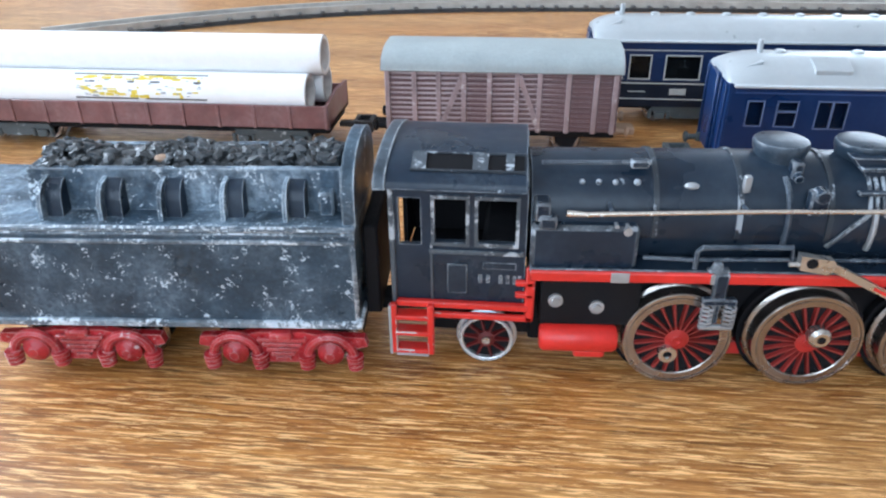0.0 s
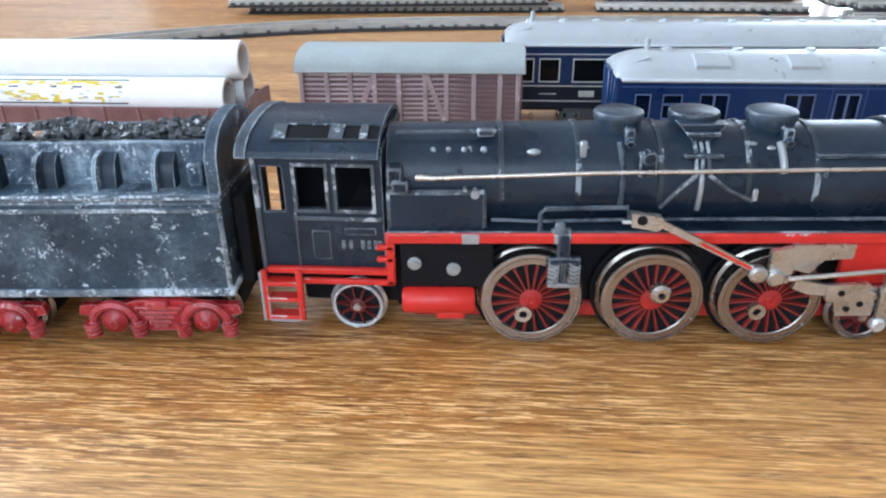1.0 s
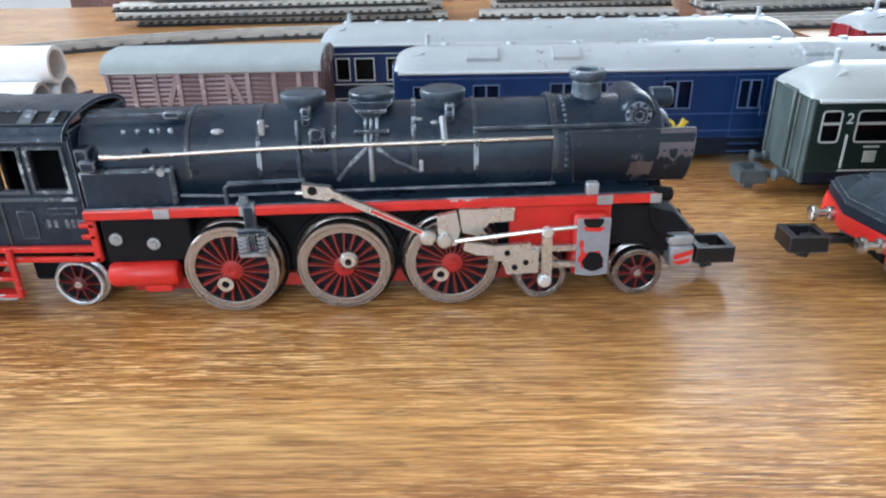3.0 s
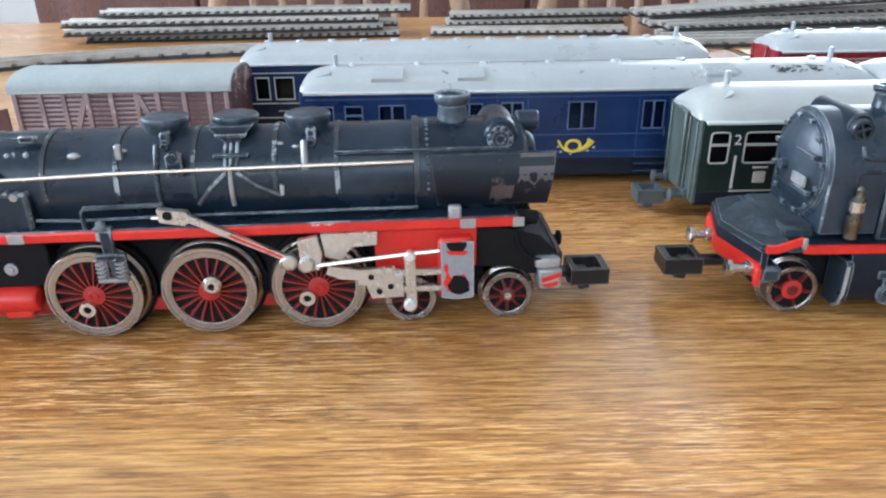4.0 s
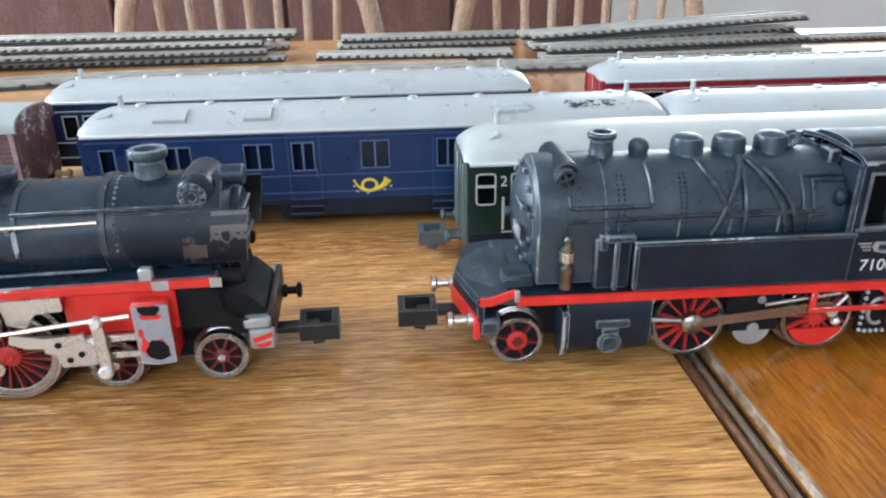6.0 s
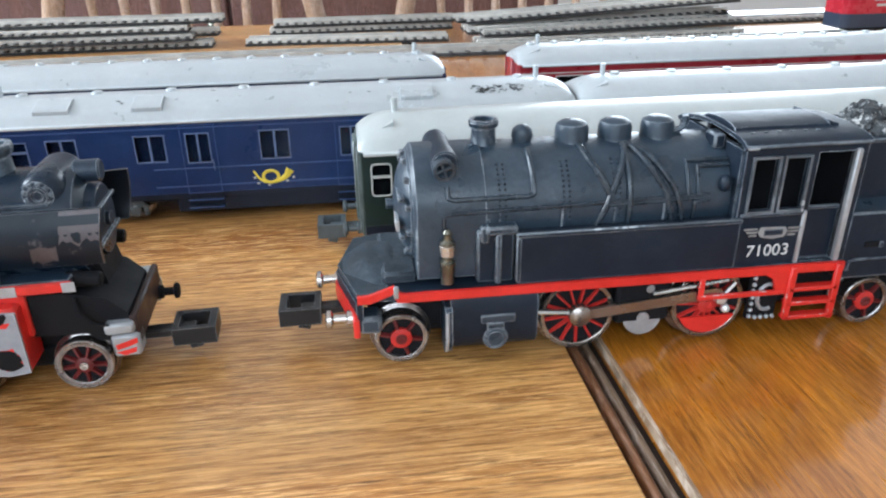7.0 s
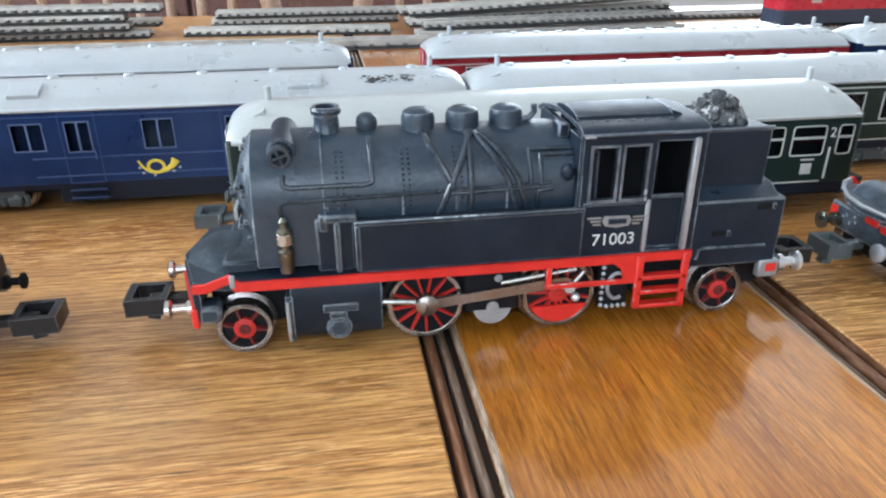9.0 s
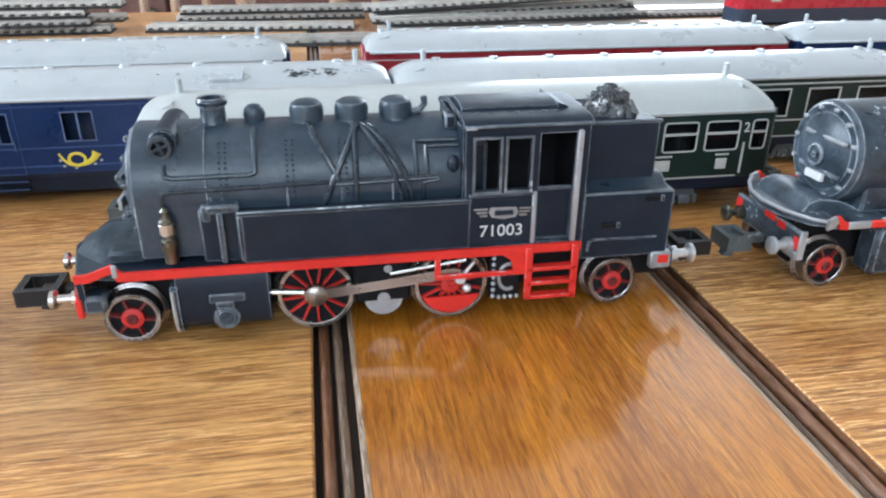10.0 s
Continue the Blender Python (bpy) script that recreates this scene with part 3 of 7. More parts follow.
part("apron", Shape().box(-850, 1250, Y1 - 62, Y1 - 40, -110, -22, 1), TABLE_X, table)
for lx in (-840, 1180):
    for ly in (Y0 + 40, Y1 - 100):
        part("leg", Shape().box(lx, lx + 60, ly, ly + 60, -750, -22, 4), CABINET, table)


# ---- wheels, couplings and other common pieces ----
def wheel_meshes(key, r, spokes, tyre_mat, spoke_mat, width=3.4, hub=2.4, tyre=1.5, flange=1.1, thin=0.5, cap_mat=None):
    """Spoked centre and stepped tyre with flange; the axle along y, outer face towards -y, at y = 0."""
    c = Shape()
    # dark disc behind the spokes: shade of the gaps put into colour
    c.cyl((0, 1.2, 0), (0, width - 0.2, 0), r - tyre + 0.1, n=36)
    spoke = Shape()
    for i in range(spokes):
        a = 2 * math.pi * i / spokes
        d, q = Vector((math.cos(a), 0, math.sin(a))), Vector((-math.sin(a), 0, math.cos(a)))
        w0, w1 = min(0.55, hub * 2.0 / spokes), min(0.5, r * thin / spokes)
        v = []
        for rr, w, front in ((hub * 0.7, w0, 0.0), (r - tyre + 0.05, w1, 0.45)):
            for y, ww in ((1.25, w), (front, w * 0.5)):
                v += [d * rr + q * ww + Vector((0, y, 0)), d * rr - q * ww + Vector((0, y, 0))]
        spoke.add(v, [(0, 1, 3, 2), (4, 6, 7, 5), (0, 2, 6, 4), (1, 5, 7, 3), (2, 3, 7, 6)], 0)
    spoke.lathe([(0, 0.25), (hub * 0.2, 0.25), (hub * 0.26, 0), (hub * 0.6, 0), (hub, 0.35), (hub, 1.3), (0, 1.3)], (0, -0.25, 0), (0, 1, 0), 20)
    t = Shape().lathe([(r - tyre, 1.25), (r - tyre, 0.25), (r - tyre + 0.22, 0.06), (r - tyre * 0.44, 0.06), (r - tyre * 0.40, 0.30), (r - tyre * 0.30, 0.30), (r - tyre * 0.25, 0.0), (r - 0.2, 0), (r, 0.2),
                       (r, width - 1.2), (r + flange * 0.5, width - 1.0), (r + flange, width - 0.7), (r + flange, width - 0.3), (r + flange - 0.4, width), (r - tyre, width)], (0, 0, 0), (0, 1, 0), 56)
    cap = Shape().lathe([(0, 0.3), (hub * 0.18, 0.3), (hub * 0.26, 0), (hub * 0.46, 0), (hub * 0.54, 0.2), (hub * 0.54, 1.0), (0, 1.0)], (0, -0.55, 0), (0, 1, 0), 18)
    return (c.mesh(key + "_gap_shade", DARK), spoke.mesh(key + "_spokes", spoke_mat), t.mesh(key + "_tyre", tyre_mat), cap.mesh(key + "_cap", cap_mat or spoke_mat))


def wheel(meshes, parent, x, y, z, turn=0.0, far=False, label=""):
    w = place("wheel", meshes[0], parent, x, y, z, 0, turn, 180 if far else 0, label)
    for nm, me in (("spokes", meshes[1]), ("tyre", meshes[2]), ("axle_end", meshes[3])):
        o = new(nm, me)
        o.parent = w
        ORIGIN[o.name] = ORIGIN[parent.name]
    return w


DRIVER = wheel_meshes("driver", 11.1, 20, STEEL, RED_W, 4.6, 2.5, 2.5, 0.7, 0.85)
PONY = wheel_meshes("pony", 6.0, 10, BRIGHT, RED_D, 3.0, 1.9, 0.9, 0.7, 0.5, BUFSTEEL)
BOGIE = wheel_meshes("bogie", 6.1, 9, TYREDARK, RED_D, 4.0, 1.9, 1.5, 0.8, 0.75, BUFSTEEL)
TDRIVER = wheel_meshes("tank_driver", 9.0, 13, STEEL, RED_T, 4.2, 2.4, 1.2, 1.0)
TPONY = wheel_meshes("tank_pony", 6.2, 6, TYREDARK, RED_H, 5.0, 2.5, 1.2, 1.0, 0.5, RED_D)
PLAIN = wheel_meshes("plain", 5.2, 9, STEEL, DARK, 3.0, 1.6, 1.4, 0.8)


def coupling(parent, x, y, z, d, length=14.0, mat=None):
    """A clumsy hook coupling: bar, open frame and hook; d = -1 points to -x."""
    mat = mat or PLASTIC
    a, b = x + d * length * 0.45, x + d * length
    k = part("coupling", Shape().box(x, a + d * 5.0, y - 1.7, y + 1.7, z - 1.2, z + 0.9, 0.3), mat, parent, "black plastic hook coupling")
    v = []
    for zz in (z - 2.1, z + 2.2):
        v += [(a, y - 4.6, zz), (b, y - 4.6, zz), (b, y + 4.6, zz), (a, y + 4.6, zz)]
        v += [(a + d * 1.5, y - 3.3, zz), (b - d * 1.8, y - 3.3, zz), (b - d * 1.8, y + 3.3, zz), (a + d * 1.5, y + 3.3, zz)]
    f = []
    for i in range(4):
        j = (i + 1) % 4
        f += [(i, j, 4 + j, 4 + i), (8 + i, 12 + i, 12 + j, 8 + j), (i, 8 + i, 8 + j, j), (4 + i, 4 + j, 12 + j, 12 + i)]
    part("loop", Shape().add(v, f), mat, k)
    part("hook", Shape().prism([(a, z - 1.6), (a + d * 5, z - 2.0), (a + d * 6, z - 4.6), (a + d * 3.2, z - 5.2), (a + d * 2.4, z - 3.2), (a, z - 3.0)], y - 1.2, y + 1.2), mat, k)
    return k


def buffer(parent, x, y, z, d, mat, length=7.0, r=2.6):
    return part("buffer", Shape().lathe([(0, 0), (r * 0.85, 0), (r * 0.85, length * 0.25), (r * 0.5, length * 0.3), (r * 0.5, length * 0.72), (r, length * 0.8), (r, length * 0.94), (r * 0.7, length), (0, length)],
                                        (x, y, z), (d, 0, 0), 18), mat, parent)


def ring(shape, x, r, yc, zc, w=1.2, t=0.35, a0=-8.0, a1=188.0, n=30):
    """A band round a boiler from angle a0 to a1 (0 is +y, 90 is up)."""
    v, f = [], []
    for i in range(n + 1):
        a = radians(a0 + (a1 - a0) * i / n)
        for rr, xx in ((r - 0.2, x - w / 2), (r + t, x - w * 0.42), (r + t, x + w * 0.42), (r - 0.2, x + w / 2)):
            v.append((xx, yc + rr * math.cos(a), zc + rr * math.sin(a)))
    for i in range(n):
        for k in range(3):
            f.append((4 * i + k, 4 * i + k + 1, 4 * i + 5 + k, 4 * i + 4 + k))
    return shape.add(v, f)


def round_pipe(pts, r_boiler, yc, zc, r, parent, mat, name="pipe", n=8):
    """A pipe laid on a boiler: points (x, angle); 180 is the -y side, 90 the top."""
    fine = []
    for (xa, aa), (xb, ab) in zip(pts, pts[1:]):
        for i in range(6):
            t = i / 6
            fine.append((xa + (xb - xa) * t, aa + (ab - aa) * t))
    fine.append(pts[-1])
    p = [(x, yc + (r_boiler + r * 0.5) * math.cos(radians(a)), zc + (r_boiler + r * 0.5) * math.sin(radians(a))) for x, a in fine]
    return part(name, Shape().tube(p, r, n), mat, parent)


# ---- the express locomotive ----
ASKEW = 3.0


def express_locomotive():
    t = thing("express_steam_locomotive", 22, 15, 0, "chipped black toy express steam locomotive with red wheels", "locomotive", turn=ASKEW)
    yc, zc, R = 15.0, 35.5, 11.7
    # boiler, smokebox, bands
    boiler = part("boiler", Shape().lathe([(0, 0), (R, 0), (R, 107), (R - 0.2, 107)], (-31, yc, zc), (1, 0, 0), 64), BLACK_B, t, "rubbed black cast boiler")
    for x in (-7, 9, 26, 44, 58):
        part("boiler_band", ring(Shape(), x, R, yc, zc), BAND, boiler)
    smoke = part("smokebox", Shape().lathe([(0, 0), (R + 0.5, 0), (R + 0.5, 24), (R, 25.4), (R * 0.8, 26.6), (R * 0.4, 27.4), (0, 27.6)], (75.5, yc, zc), (1, 0, 0), 64), BLACK_B, t, "greyish black smokebox")
    part("smokebox_ring", ring(Shape(), 76, R + 0.5, yc, zc, 1.6, 0.4), BAND, smoke)
    s = Shape()
    for k in range(14):
        a = radians(95 + k * 7)
        s.ball((78.6, yc + (R + 0.5) * math.cos(a), zc + (R + 0.5) * math.sin(a)), 0.42, n=8)
    part("rivets", s, BLACK, smoke)
    s = Shape().cyl((101.5, yc, zc), (104.2, yc, zc), 8.6, 8.0, 32, 0.4)
    s.cyl((104.2, yc, zc), (105.4, yc, zc), 1.6, n=12)
    s.box(103.8, 104.9, yc - 8, yc + 8, zc + 3.0, zc + 4.0, 0.2)
    s.box(103.8, 104.9, yc - 8, yc + 8, zc - 4.0, zc - 3.0, 0.2)
    part("smokebox_door", s, BLACK, t)
    # running lip along the upper boiler ahead of the third dome
    s = Shape().box(57.5, 97, yc - 10.4, yc - 8.4, zc + 7.0, zc + 7.9, 0.2)
    part("cladding_lip", s, BLACK, t)
    # chimney
    part("chimney", Shape().lathe([(5.2, -1.5), (3.6, 0.8), (3.3, 4.6), (4.1, 5.4), (4.3, 6.6), (4.0, 7.3), (2.9, 7.3), (2.7, 3.0), (0, 3.0)], (85, yc, 46.3), (0, 0, 1), 28), WORNBLK, t, "flared black chimney with rubbed rim")
    # feed water heater across the smokebox
    s = Shape().lathe([(0, 0), (2.0, 0), (3.2, 0.5), (4.0, 1.6), (4.4, 3.4), (4.4, 15.6), (4.0, 17.4), (3.2, 18.5), (2.0, 19.0), (0, 19.0)], (95.6, yc - 9.5, 44.8), (0, 1, 0), 28)
    hw = part("feedwater_heater", s, BLACK, t)
    s = Shape().lathe([(0, 0.5), (1.0, 0.5), (1.1, 0.1), (1.9, 0.1), (2.0, 0.6), (3.0, 0.7), (3.2, 1.6)], (95.2, yc - 10.2, 44.8), (0, 1, 0), 24)
    for k in range(9):
        a = 2 * math.pi * k / 9
        s.ball((95.2 + 2.5 * math.cos(a), yc - 9.6, 44.8 + 2.5 * math.sin(a)), 0.38, n=8)
    part("end_cap", s, BLACK, hw, "bolted round cap, rubbed bright")
    part("lamp", Shape().cyl((100, yc, 46.6), (105.5, yc, 46.6), 2.4, n=16, b=0.4), BLACK, t)
    # domes
    for x, cut in ((18.4, 0), (34.4, 1), (51, 0)):
        d = part("dome", Shape().lathe([(6.6, -5.2), (5.0, -3.6), (4.3, -1.8), (4.4, 0.2), (4.9, 2.2), (5.3, 3.4), (5.4, 4.3), (5.1, 4.8), (4.3, 5.1), (0, 5.25)], (x, yc, 45.2), (0, 0, 1), 32), DOMEBLK, t, "flat-topped black dome with a rubbed rim")
        if cut:
            s = Shape().prism([(x - 5.0, 48.9), (x + 5.0, 48.9), (x + 2.0, 45.6), (x + 1.0, 43.2), (x - 1.0, 43.2), (x - 2.0, 45.6)], yc - 7.2, yc - 4.0)
            part("chute", s, BLACK, d, "wedge-shaped sand chute")
        else:
            s = Shape().box(x + 0.2, x + 2.4, yc - 7.6, yc - 4.6, 43.6, 48.0, 0.5)
            s.cyl((x + 1.3, yc - 8.6, 45.0), (x + 1.3, yc - 6, 45.8), 0.9, n=10)
            part("valve", s, BLACK, d)
    # sand pipes from the domes
    round_pipe([(17.6, 128), (18.0, 150), (18.0, 196)], R, yc, zc, 0.6, t, BLACK)
    round_pipe([(50.6, 128), (51.0, 160)], R, yc, zc, 0.8, t, ZINC)
    for dx in (-1.3, 0.0, 1.3):
        round_pipe([(34.4 + dx, 122), (34.4 + dx, 158)], R, yc, zc, 0.42, t, BLACK_E)
    round_pipe([(34.2, 158), (34.2, 198)], R, yc, zc, 0.6, t, ZINC)
    round_pipe([(33.4, 160), (29.6, 176), (26.4, 196)], R, yc, zc, 0.5, t, BLACK_E)
    round_pipe([(35.4, 160), (40.0, 176), (45.2, 188)], R, yc, zc, 0.5, t, BLACK_E)
    part("pipe_clip", Shape().box(30.6, 38.4, yc - 10.6, yc - 9.0, 42.6, 43.4, 0.2).box(31, 38, yc - 8.3, yc - 6.4, 46.6, 47.4, 0.2), BLACK, t)
    # washout plugs and fittings on the boiler side
    for x in (-21.2, -18.0, -14.8, -10.6):
        a = radians(134)
        part("washout_plug", Shape().ball((x, yc + R * math.cos(a), zc + R * math.sin(a)), 0.75 if x > -12 else 0.6, n=10), BLACK_E, t)
    for x, a, rr, k in ((-0.2, 137, 1.5, 0.25), (45.2, 128, 0.9, 0.4), (48.8, 133, 1.0, 0.5), (10.6, 132, 0.8, 0.4)):
        a = radians(a)
        part("fitting", Shape().ball((x, yc + R * math.cos(a), zc + R * math.sin(a)), rr, 1.0, 0.6, 0.5, 12), ZINC, t)
    part("check_valve", Shape().box(20.8, 24.4, 1.9, 4.4, 39.4, 44.4, 0.4).cyl((22.6, 1.2, 43.6), (22.6, 4, 43.6), 1.3, n=12), BLACK, t)
    part("strip", Shape().box(9.2, 10.6, 5.2, 6.6, 42.6, 46.0, 0.2), ZINC, t)
    part("strip", Shape().box(45.0, 46.0, 2.4, 3.4, 34.0, 36.6, 0.2), ZINC, t)
    # top rail behind the domes
    part("top_rail", Shape().tube([(-29, 8.6, 47.2), (-8, 8.6, 47.4)], 0.45, 6).box(-12, -8.4, 7.6, 9.6, 46.4, 48.0, 0.3), BLACK, t)
    # handrail wire along the side
    part("handrail", Shape().tube([(-24.6, 0.2, 40.3), (-21, 0.0, 40.2), (-6, 0.2, 40.6), (12, 0.4, 41.1), (34, 0.6, 41.3), (56, 1.6, 41.2), (70, 2.6, 41.0), (75.4, 3.2, 40.9)],
                                  [0.7, 0.5, 0.45, 0.45, 0.45, 0.45, 0.45, 0.5], 10), WIRE, t, "bent bright wire handrail")
    for x in (-16, 9.5, 58):
        part("handrail_knob", Shape().cyl((x, 0.8, 40.4), (x, 5, 40.4), 0.5, n=8), BLACK, t)
    # firebox side, pipes above the running board
    part("firebox", Shape().box(-31, -10, yc - 14.0, yc + 14.0, 27, 37.0, 0.8), BLACK, t)
    part("gauge", Shape().cyl((-12.5, 0.6, 36.2), (-12.5, 3, 36.2), 0.9, n=12).cyl((-14.6, 1.4, 36.8), (-14.6, 3, 36.8), 0.5, n=8), ZINC, t)
    part("side_bracket", Shape().box(-30.5, -27.5, 0.5, 5, 38, 42, 0.4).box(-29.6, -26.2, -0.2, 2, 36.8, 39.4, 0.4), BLACK, t)
    part("pipe", Shape().tube([(1.2, 0.6, 28.5), (1.2, 0.6, 32.2), (2.0, 0.6, 33.2), (19.0, 0.8, 33.4), (19.6, 0.8, 30.5)], 0.55, 8), BLACK, t)
    part("pipe", Shape().tube([(-9, 1.0, 30.6), (0, 1.0, 30.2), (20, 1.0, 30.6), (76, 1.4, 30.6)], 0.4, 8), BLACK, t)
    part("pump_cap", Shape().cyl((5.2, -0.4, 28.2), (5.2, -0.4, 30.6), 1.3, 1.0, 14, 0.3).box(3.4, 7.6, -1.2, 0.6, 28.2, 29.2, 0.3), BLACK_E, t)
    # running board with its red valance
    rb = part("running_board", Shape().box(-31, 99, -0.4, 30.4, 27.0, 28.4, 0.3), BLACK, t)
    part("valance", Shape().box(-31, 99.6, -1.3, -0.2, 25.9, 28.2, 0.35), RED, rb, "bright red valance with bare chips")
    part("valance", Shape().box(-31, 99.6, 30.2, 31.3, 25.9, 28.2, 0.35), RED, rb, "bright red valance with bare chips")
    for x, w in ((-15.2, 3.6), (4.0, 3.0), (85.4, 3.6), (97.6, 2.6)):
        part("chip", Shape().box(x, x + w, -1.42, -1.25, 26.0, 28.25, 0.05), ZINC, rb, "bare metal chip")
    part("bracket", Shape().box(82.8, 85.8, -1.0, 1.2, 28.0, 31.2, 0.4), ZINC, t)
    # frames below
    part("frame", Shape().box(-30, 92, 7, 23, 6, 26.5, 0.4), DARK, t)
    part("frame_strip", Shape().box(-26, 68, 5.2, 6.8, 4.4, 8.0, 0.3), RED_W, t, "dull red lower frame strip")
    part("ash_panel", Shape().box(-28.4, -8.4, 0.6, 8, 14.4, 26.4, 0.4), DARK, t)
    for x, z, r in ((-25.4, 20.6, 1.5), (-17.0, 19.2, 1.5)):
        part("bolt", Shape().lathe([(0, 0), (r * 0.5, 0), (r * 0.6, 0.3), (r, 0.4), (r, 1.0), (0, 1.0)], (x, -0.4, z), (0, 1, 0), 16), ZINC, t)
    at = part("air_reservoir", Shape().lathe([(0, 0), (2.4, 0.2), (3.0, 1.0), (3.0, 15.2), (2.4, 16.0), (0, 16.2)], (-28.4, 0.4, 11.6), (1, 0, 0), 24), RED, t, "bright red cylindrical reservoir")
    part("drain", Shape().box(-21, -14.4, -0.6, 2, 6.8, 8.9, 0.5), RED, at)
    # driving wheels, near and far
    for x, z, turn in ((0, 11.8, 8), (26.4, 11.8, 3), (52, 11.8, 12)):
        wheel(DRIVER, t, x, -0.2, z, turn, label="red spoked driving wheel with a brownish steel tyre")
        wheel(DRIVER, t, x, 30.2, z, turn, True, label="red spoked driving wheel with a brownish steel tyre")
        part("axle", Shape().cyl((x, 2, z), (x, 28, z), 1.5, n=10), STEEL, t)
        part("splasher", Shape().lathe([(12.0, 0), (12.8, 0), (12.8, 1.6), (12.0, 1.6)], (x, 4.6, z), (0, 1, 0), 36), DARK, t)
    part("crank_pin", Shape().lathe([(0.9, 0), (1.9, 0), (1.9, 1.6), (0, 1.6), (0, 0.9), (0.9, 0.9)], (-1.7, -1.4, 8.7), (0, 1, 0), 18), BUFSTEEL, t)
    part("crank_nut", Shape().lathe([(0.9, 0), (1.6, 0), (2.3, 0.7), (2.3, 2.6), (0, 2.6), (0, 0.6), (0.9, 0.6)], (27.7, -2.6, 14.1), (0, 1, 0), 12), BUFSTEEL, t, "large bright crank nut")
    part("crank_pin", Shape().lathe([(0.9, 0), (1.9, 0), (1.9, 1.6), (0, 1.6), (0, 0.9), (0.9, 0.9)], (49.2, -1.4, 9.4), (0, 1, 0), 18), BUFSTEEL, t)
    for x, y, z in ((-1.7, -0.75, 8.7), (49.2, -0.75, 9.4), (27.7, -2.15, 14.1)):
        part("pin_bore", Shape().cyl((x, y, z), (x, y + 0.3, z), 1.0 if y > -1 else 0.6, n=14), DARK, t)
    # brake hanger with two springs over the first driver
    hanger = Shape().box(4.8, 7.6, -1.8, -0.4, 22.6, 28.6, 0.4).box(3.0, 9.8, -2.2, -0.6, 21.4, 23.0, 0.3).box(5.8, 6.8, -1.6, -0.6, 17.0, 21.6, 0.2)
    hg = part("spring_hanger", hanger, BLACK, t, "chipped black spring hanger")
    for x in (4.2, 8.6):
        pts = [(x + 1.15 * math.cos(k * 0.9), -2.2 + 1.15 * math.sin(k * 0.9), 16.4 + k * 0.14) for k in range(40)]
        part("spring", Shape().tube(pts, 0.26, 5), ZINC, hg, "grey coil spring")
    part("link", Shape().box(3.0, 9.6, -2.8, -1.6, 16.2, 17.2, 0.2), ZINC, hg)
    # valve gear
    g = part("reversing_lever", Shape().prism([(19.0, 33.9), (25.2, 33.0), (26.2, 31.2), (24.6, 29.9), (19.2, 30.9)], -3.6, -1.7), NICKEL, t, "bright nickel lever with a pierced end")
    part("eye", Shape().cyl((21.2, -3.75, 32.4), (21.2, -3.4, 32.4), 1.05, n=16), DARK, g)
    part("stub", Shape().cyl((17.4, -2.6, 31.6), (19.2, -2.6, 31.6), 0.45, n=8), NICKEL, g)
    part("radius_rod", Shape().prism([(24.2, 32.3), (25.6, 32.2), (47.4, 20.9), (46.8, 19.8), (24.6, 31.0)], -3.5, -2.4), NICKEL, t, "slanting nickel rod")
    part("rod_inlay", Shape().prism([(34.0, 27.4), (45.6, 21.4), (45.3, 20.9), (33.7, 26.9)], -3.6, -3.45), RED, t)
    for x, z in ((46.4, 20.2), (50.2, 19.4)):
        part("pivot", Shape().lathe([(0, 0), (1.4, 0.1), (1.9, 0.6), (1.9, 2.2), (0, 2.2)], (x, -4.8, z), (0, 1, 0), 20), NICKEL, t)
    part("expansion_link", Shape().prism([(48.6, 25.4), (53.0, 26.2), (53.8, 21.6), (53.0, 18.0), (50.2, 17.6), (48.8, 20.6)], -3.6, -2.2), NICKEL, t)
    part("gear_plate", Shape().prism([(53.6, 26.0), (66.4, 26.2), (66.2, 23.0), (60.6, 22.6), (58.0, 19.4), (54.4, 20.4)], -2.0, -1.0), NICKEL, t, "dull nickel plate")
    part("valve_rod", Shape().tube([(52.6, -4.4, 19.4), (70.6, -4.4, 21.2), (80.4, -4.0, 21.8)], 0.55, 8), WIRE, t)
    part("connecting_rod", Shape().prism([(55.0, 18.6), (66.0, 16.6), (66.0, 14.4), (57.6, 15.2), (54.4, 16.6)], -3.4, -2.4), NICKEL, t)
    s = Shape().prism([(61.6, 17.6), (70.2, 18.0), (70.2, 16.0), (72.0, 15.6), (72.0, 10.4), (64.6, 10.2), (63.4, 13.6), (61.6, 14.0)], -4.0, -2.8)
    cr = part("crosshead", s, NICKEL, t)
    for x, z in ((64.6, 15.8), (69.0, 13.2), (66.4, 12.0)):
        part("rivet", Shape().cyl((x, -4.25, z), (x, -3.9, z), 0.7, n=12), DARK, cr)
    for z in (16.0, 11.8):
        part("slide_bar", Shape().box(65.4, 81, -3.2, -1.8, z - 0.8, z + 0.8, 0.2), NICKEL, t)
    s = Shape().prism([(72.4, 21.0), (74.8, 21.2), (75.0, 9.0), (72.6, 8.6)], -5.0, -4.0)
    cl = part("combination_lever", s, NICKEL, t)
    for x, z, r in ((73.6, 21.0, 1.4), (73.4, 8.6, 1.6)):
        part("pivot", Shape().lathe([(0, 0), (r * 0.7, 0), (r, 0.5), (r, 1.8), (0, 1.8)], (x, -5.8, z), (0, 1, 0), 16), BRIGHT, cl)
    # cylinder block and red side plate
    part("red_plate", Shape().box(65.6, 89.4, 0.4, 2.0, 15.6, 26.4, 0.2), RED, t, "bright red painted side plate")
    cy = part("cylinder", Shape().box(80.2, 88.4, -3.0, 6, 8.6, 24.0, 0.8), RED, t, "cylinder block rubbed to bare grey and red")
    s = Shape()
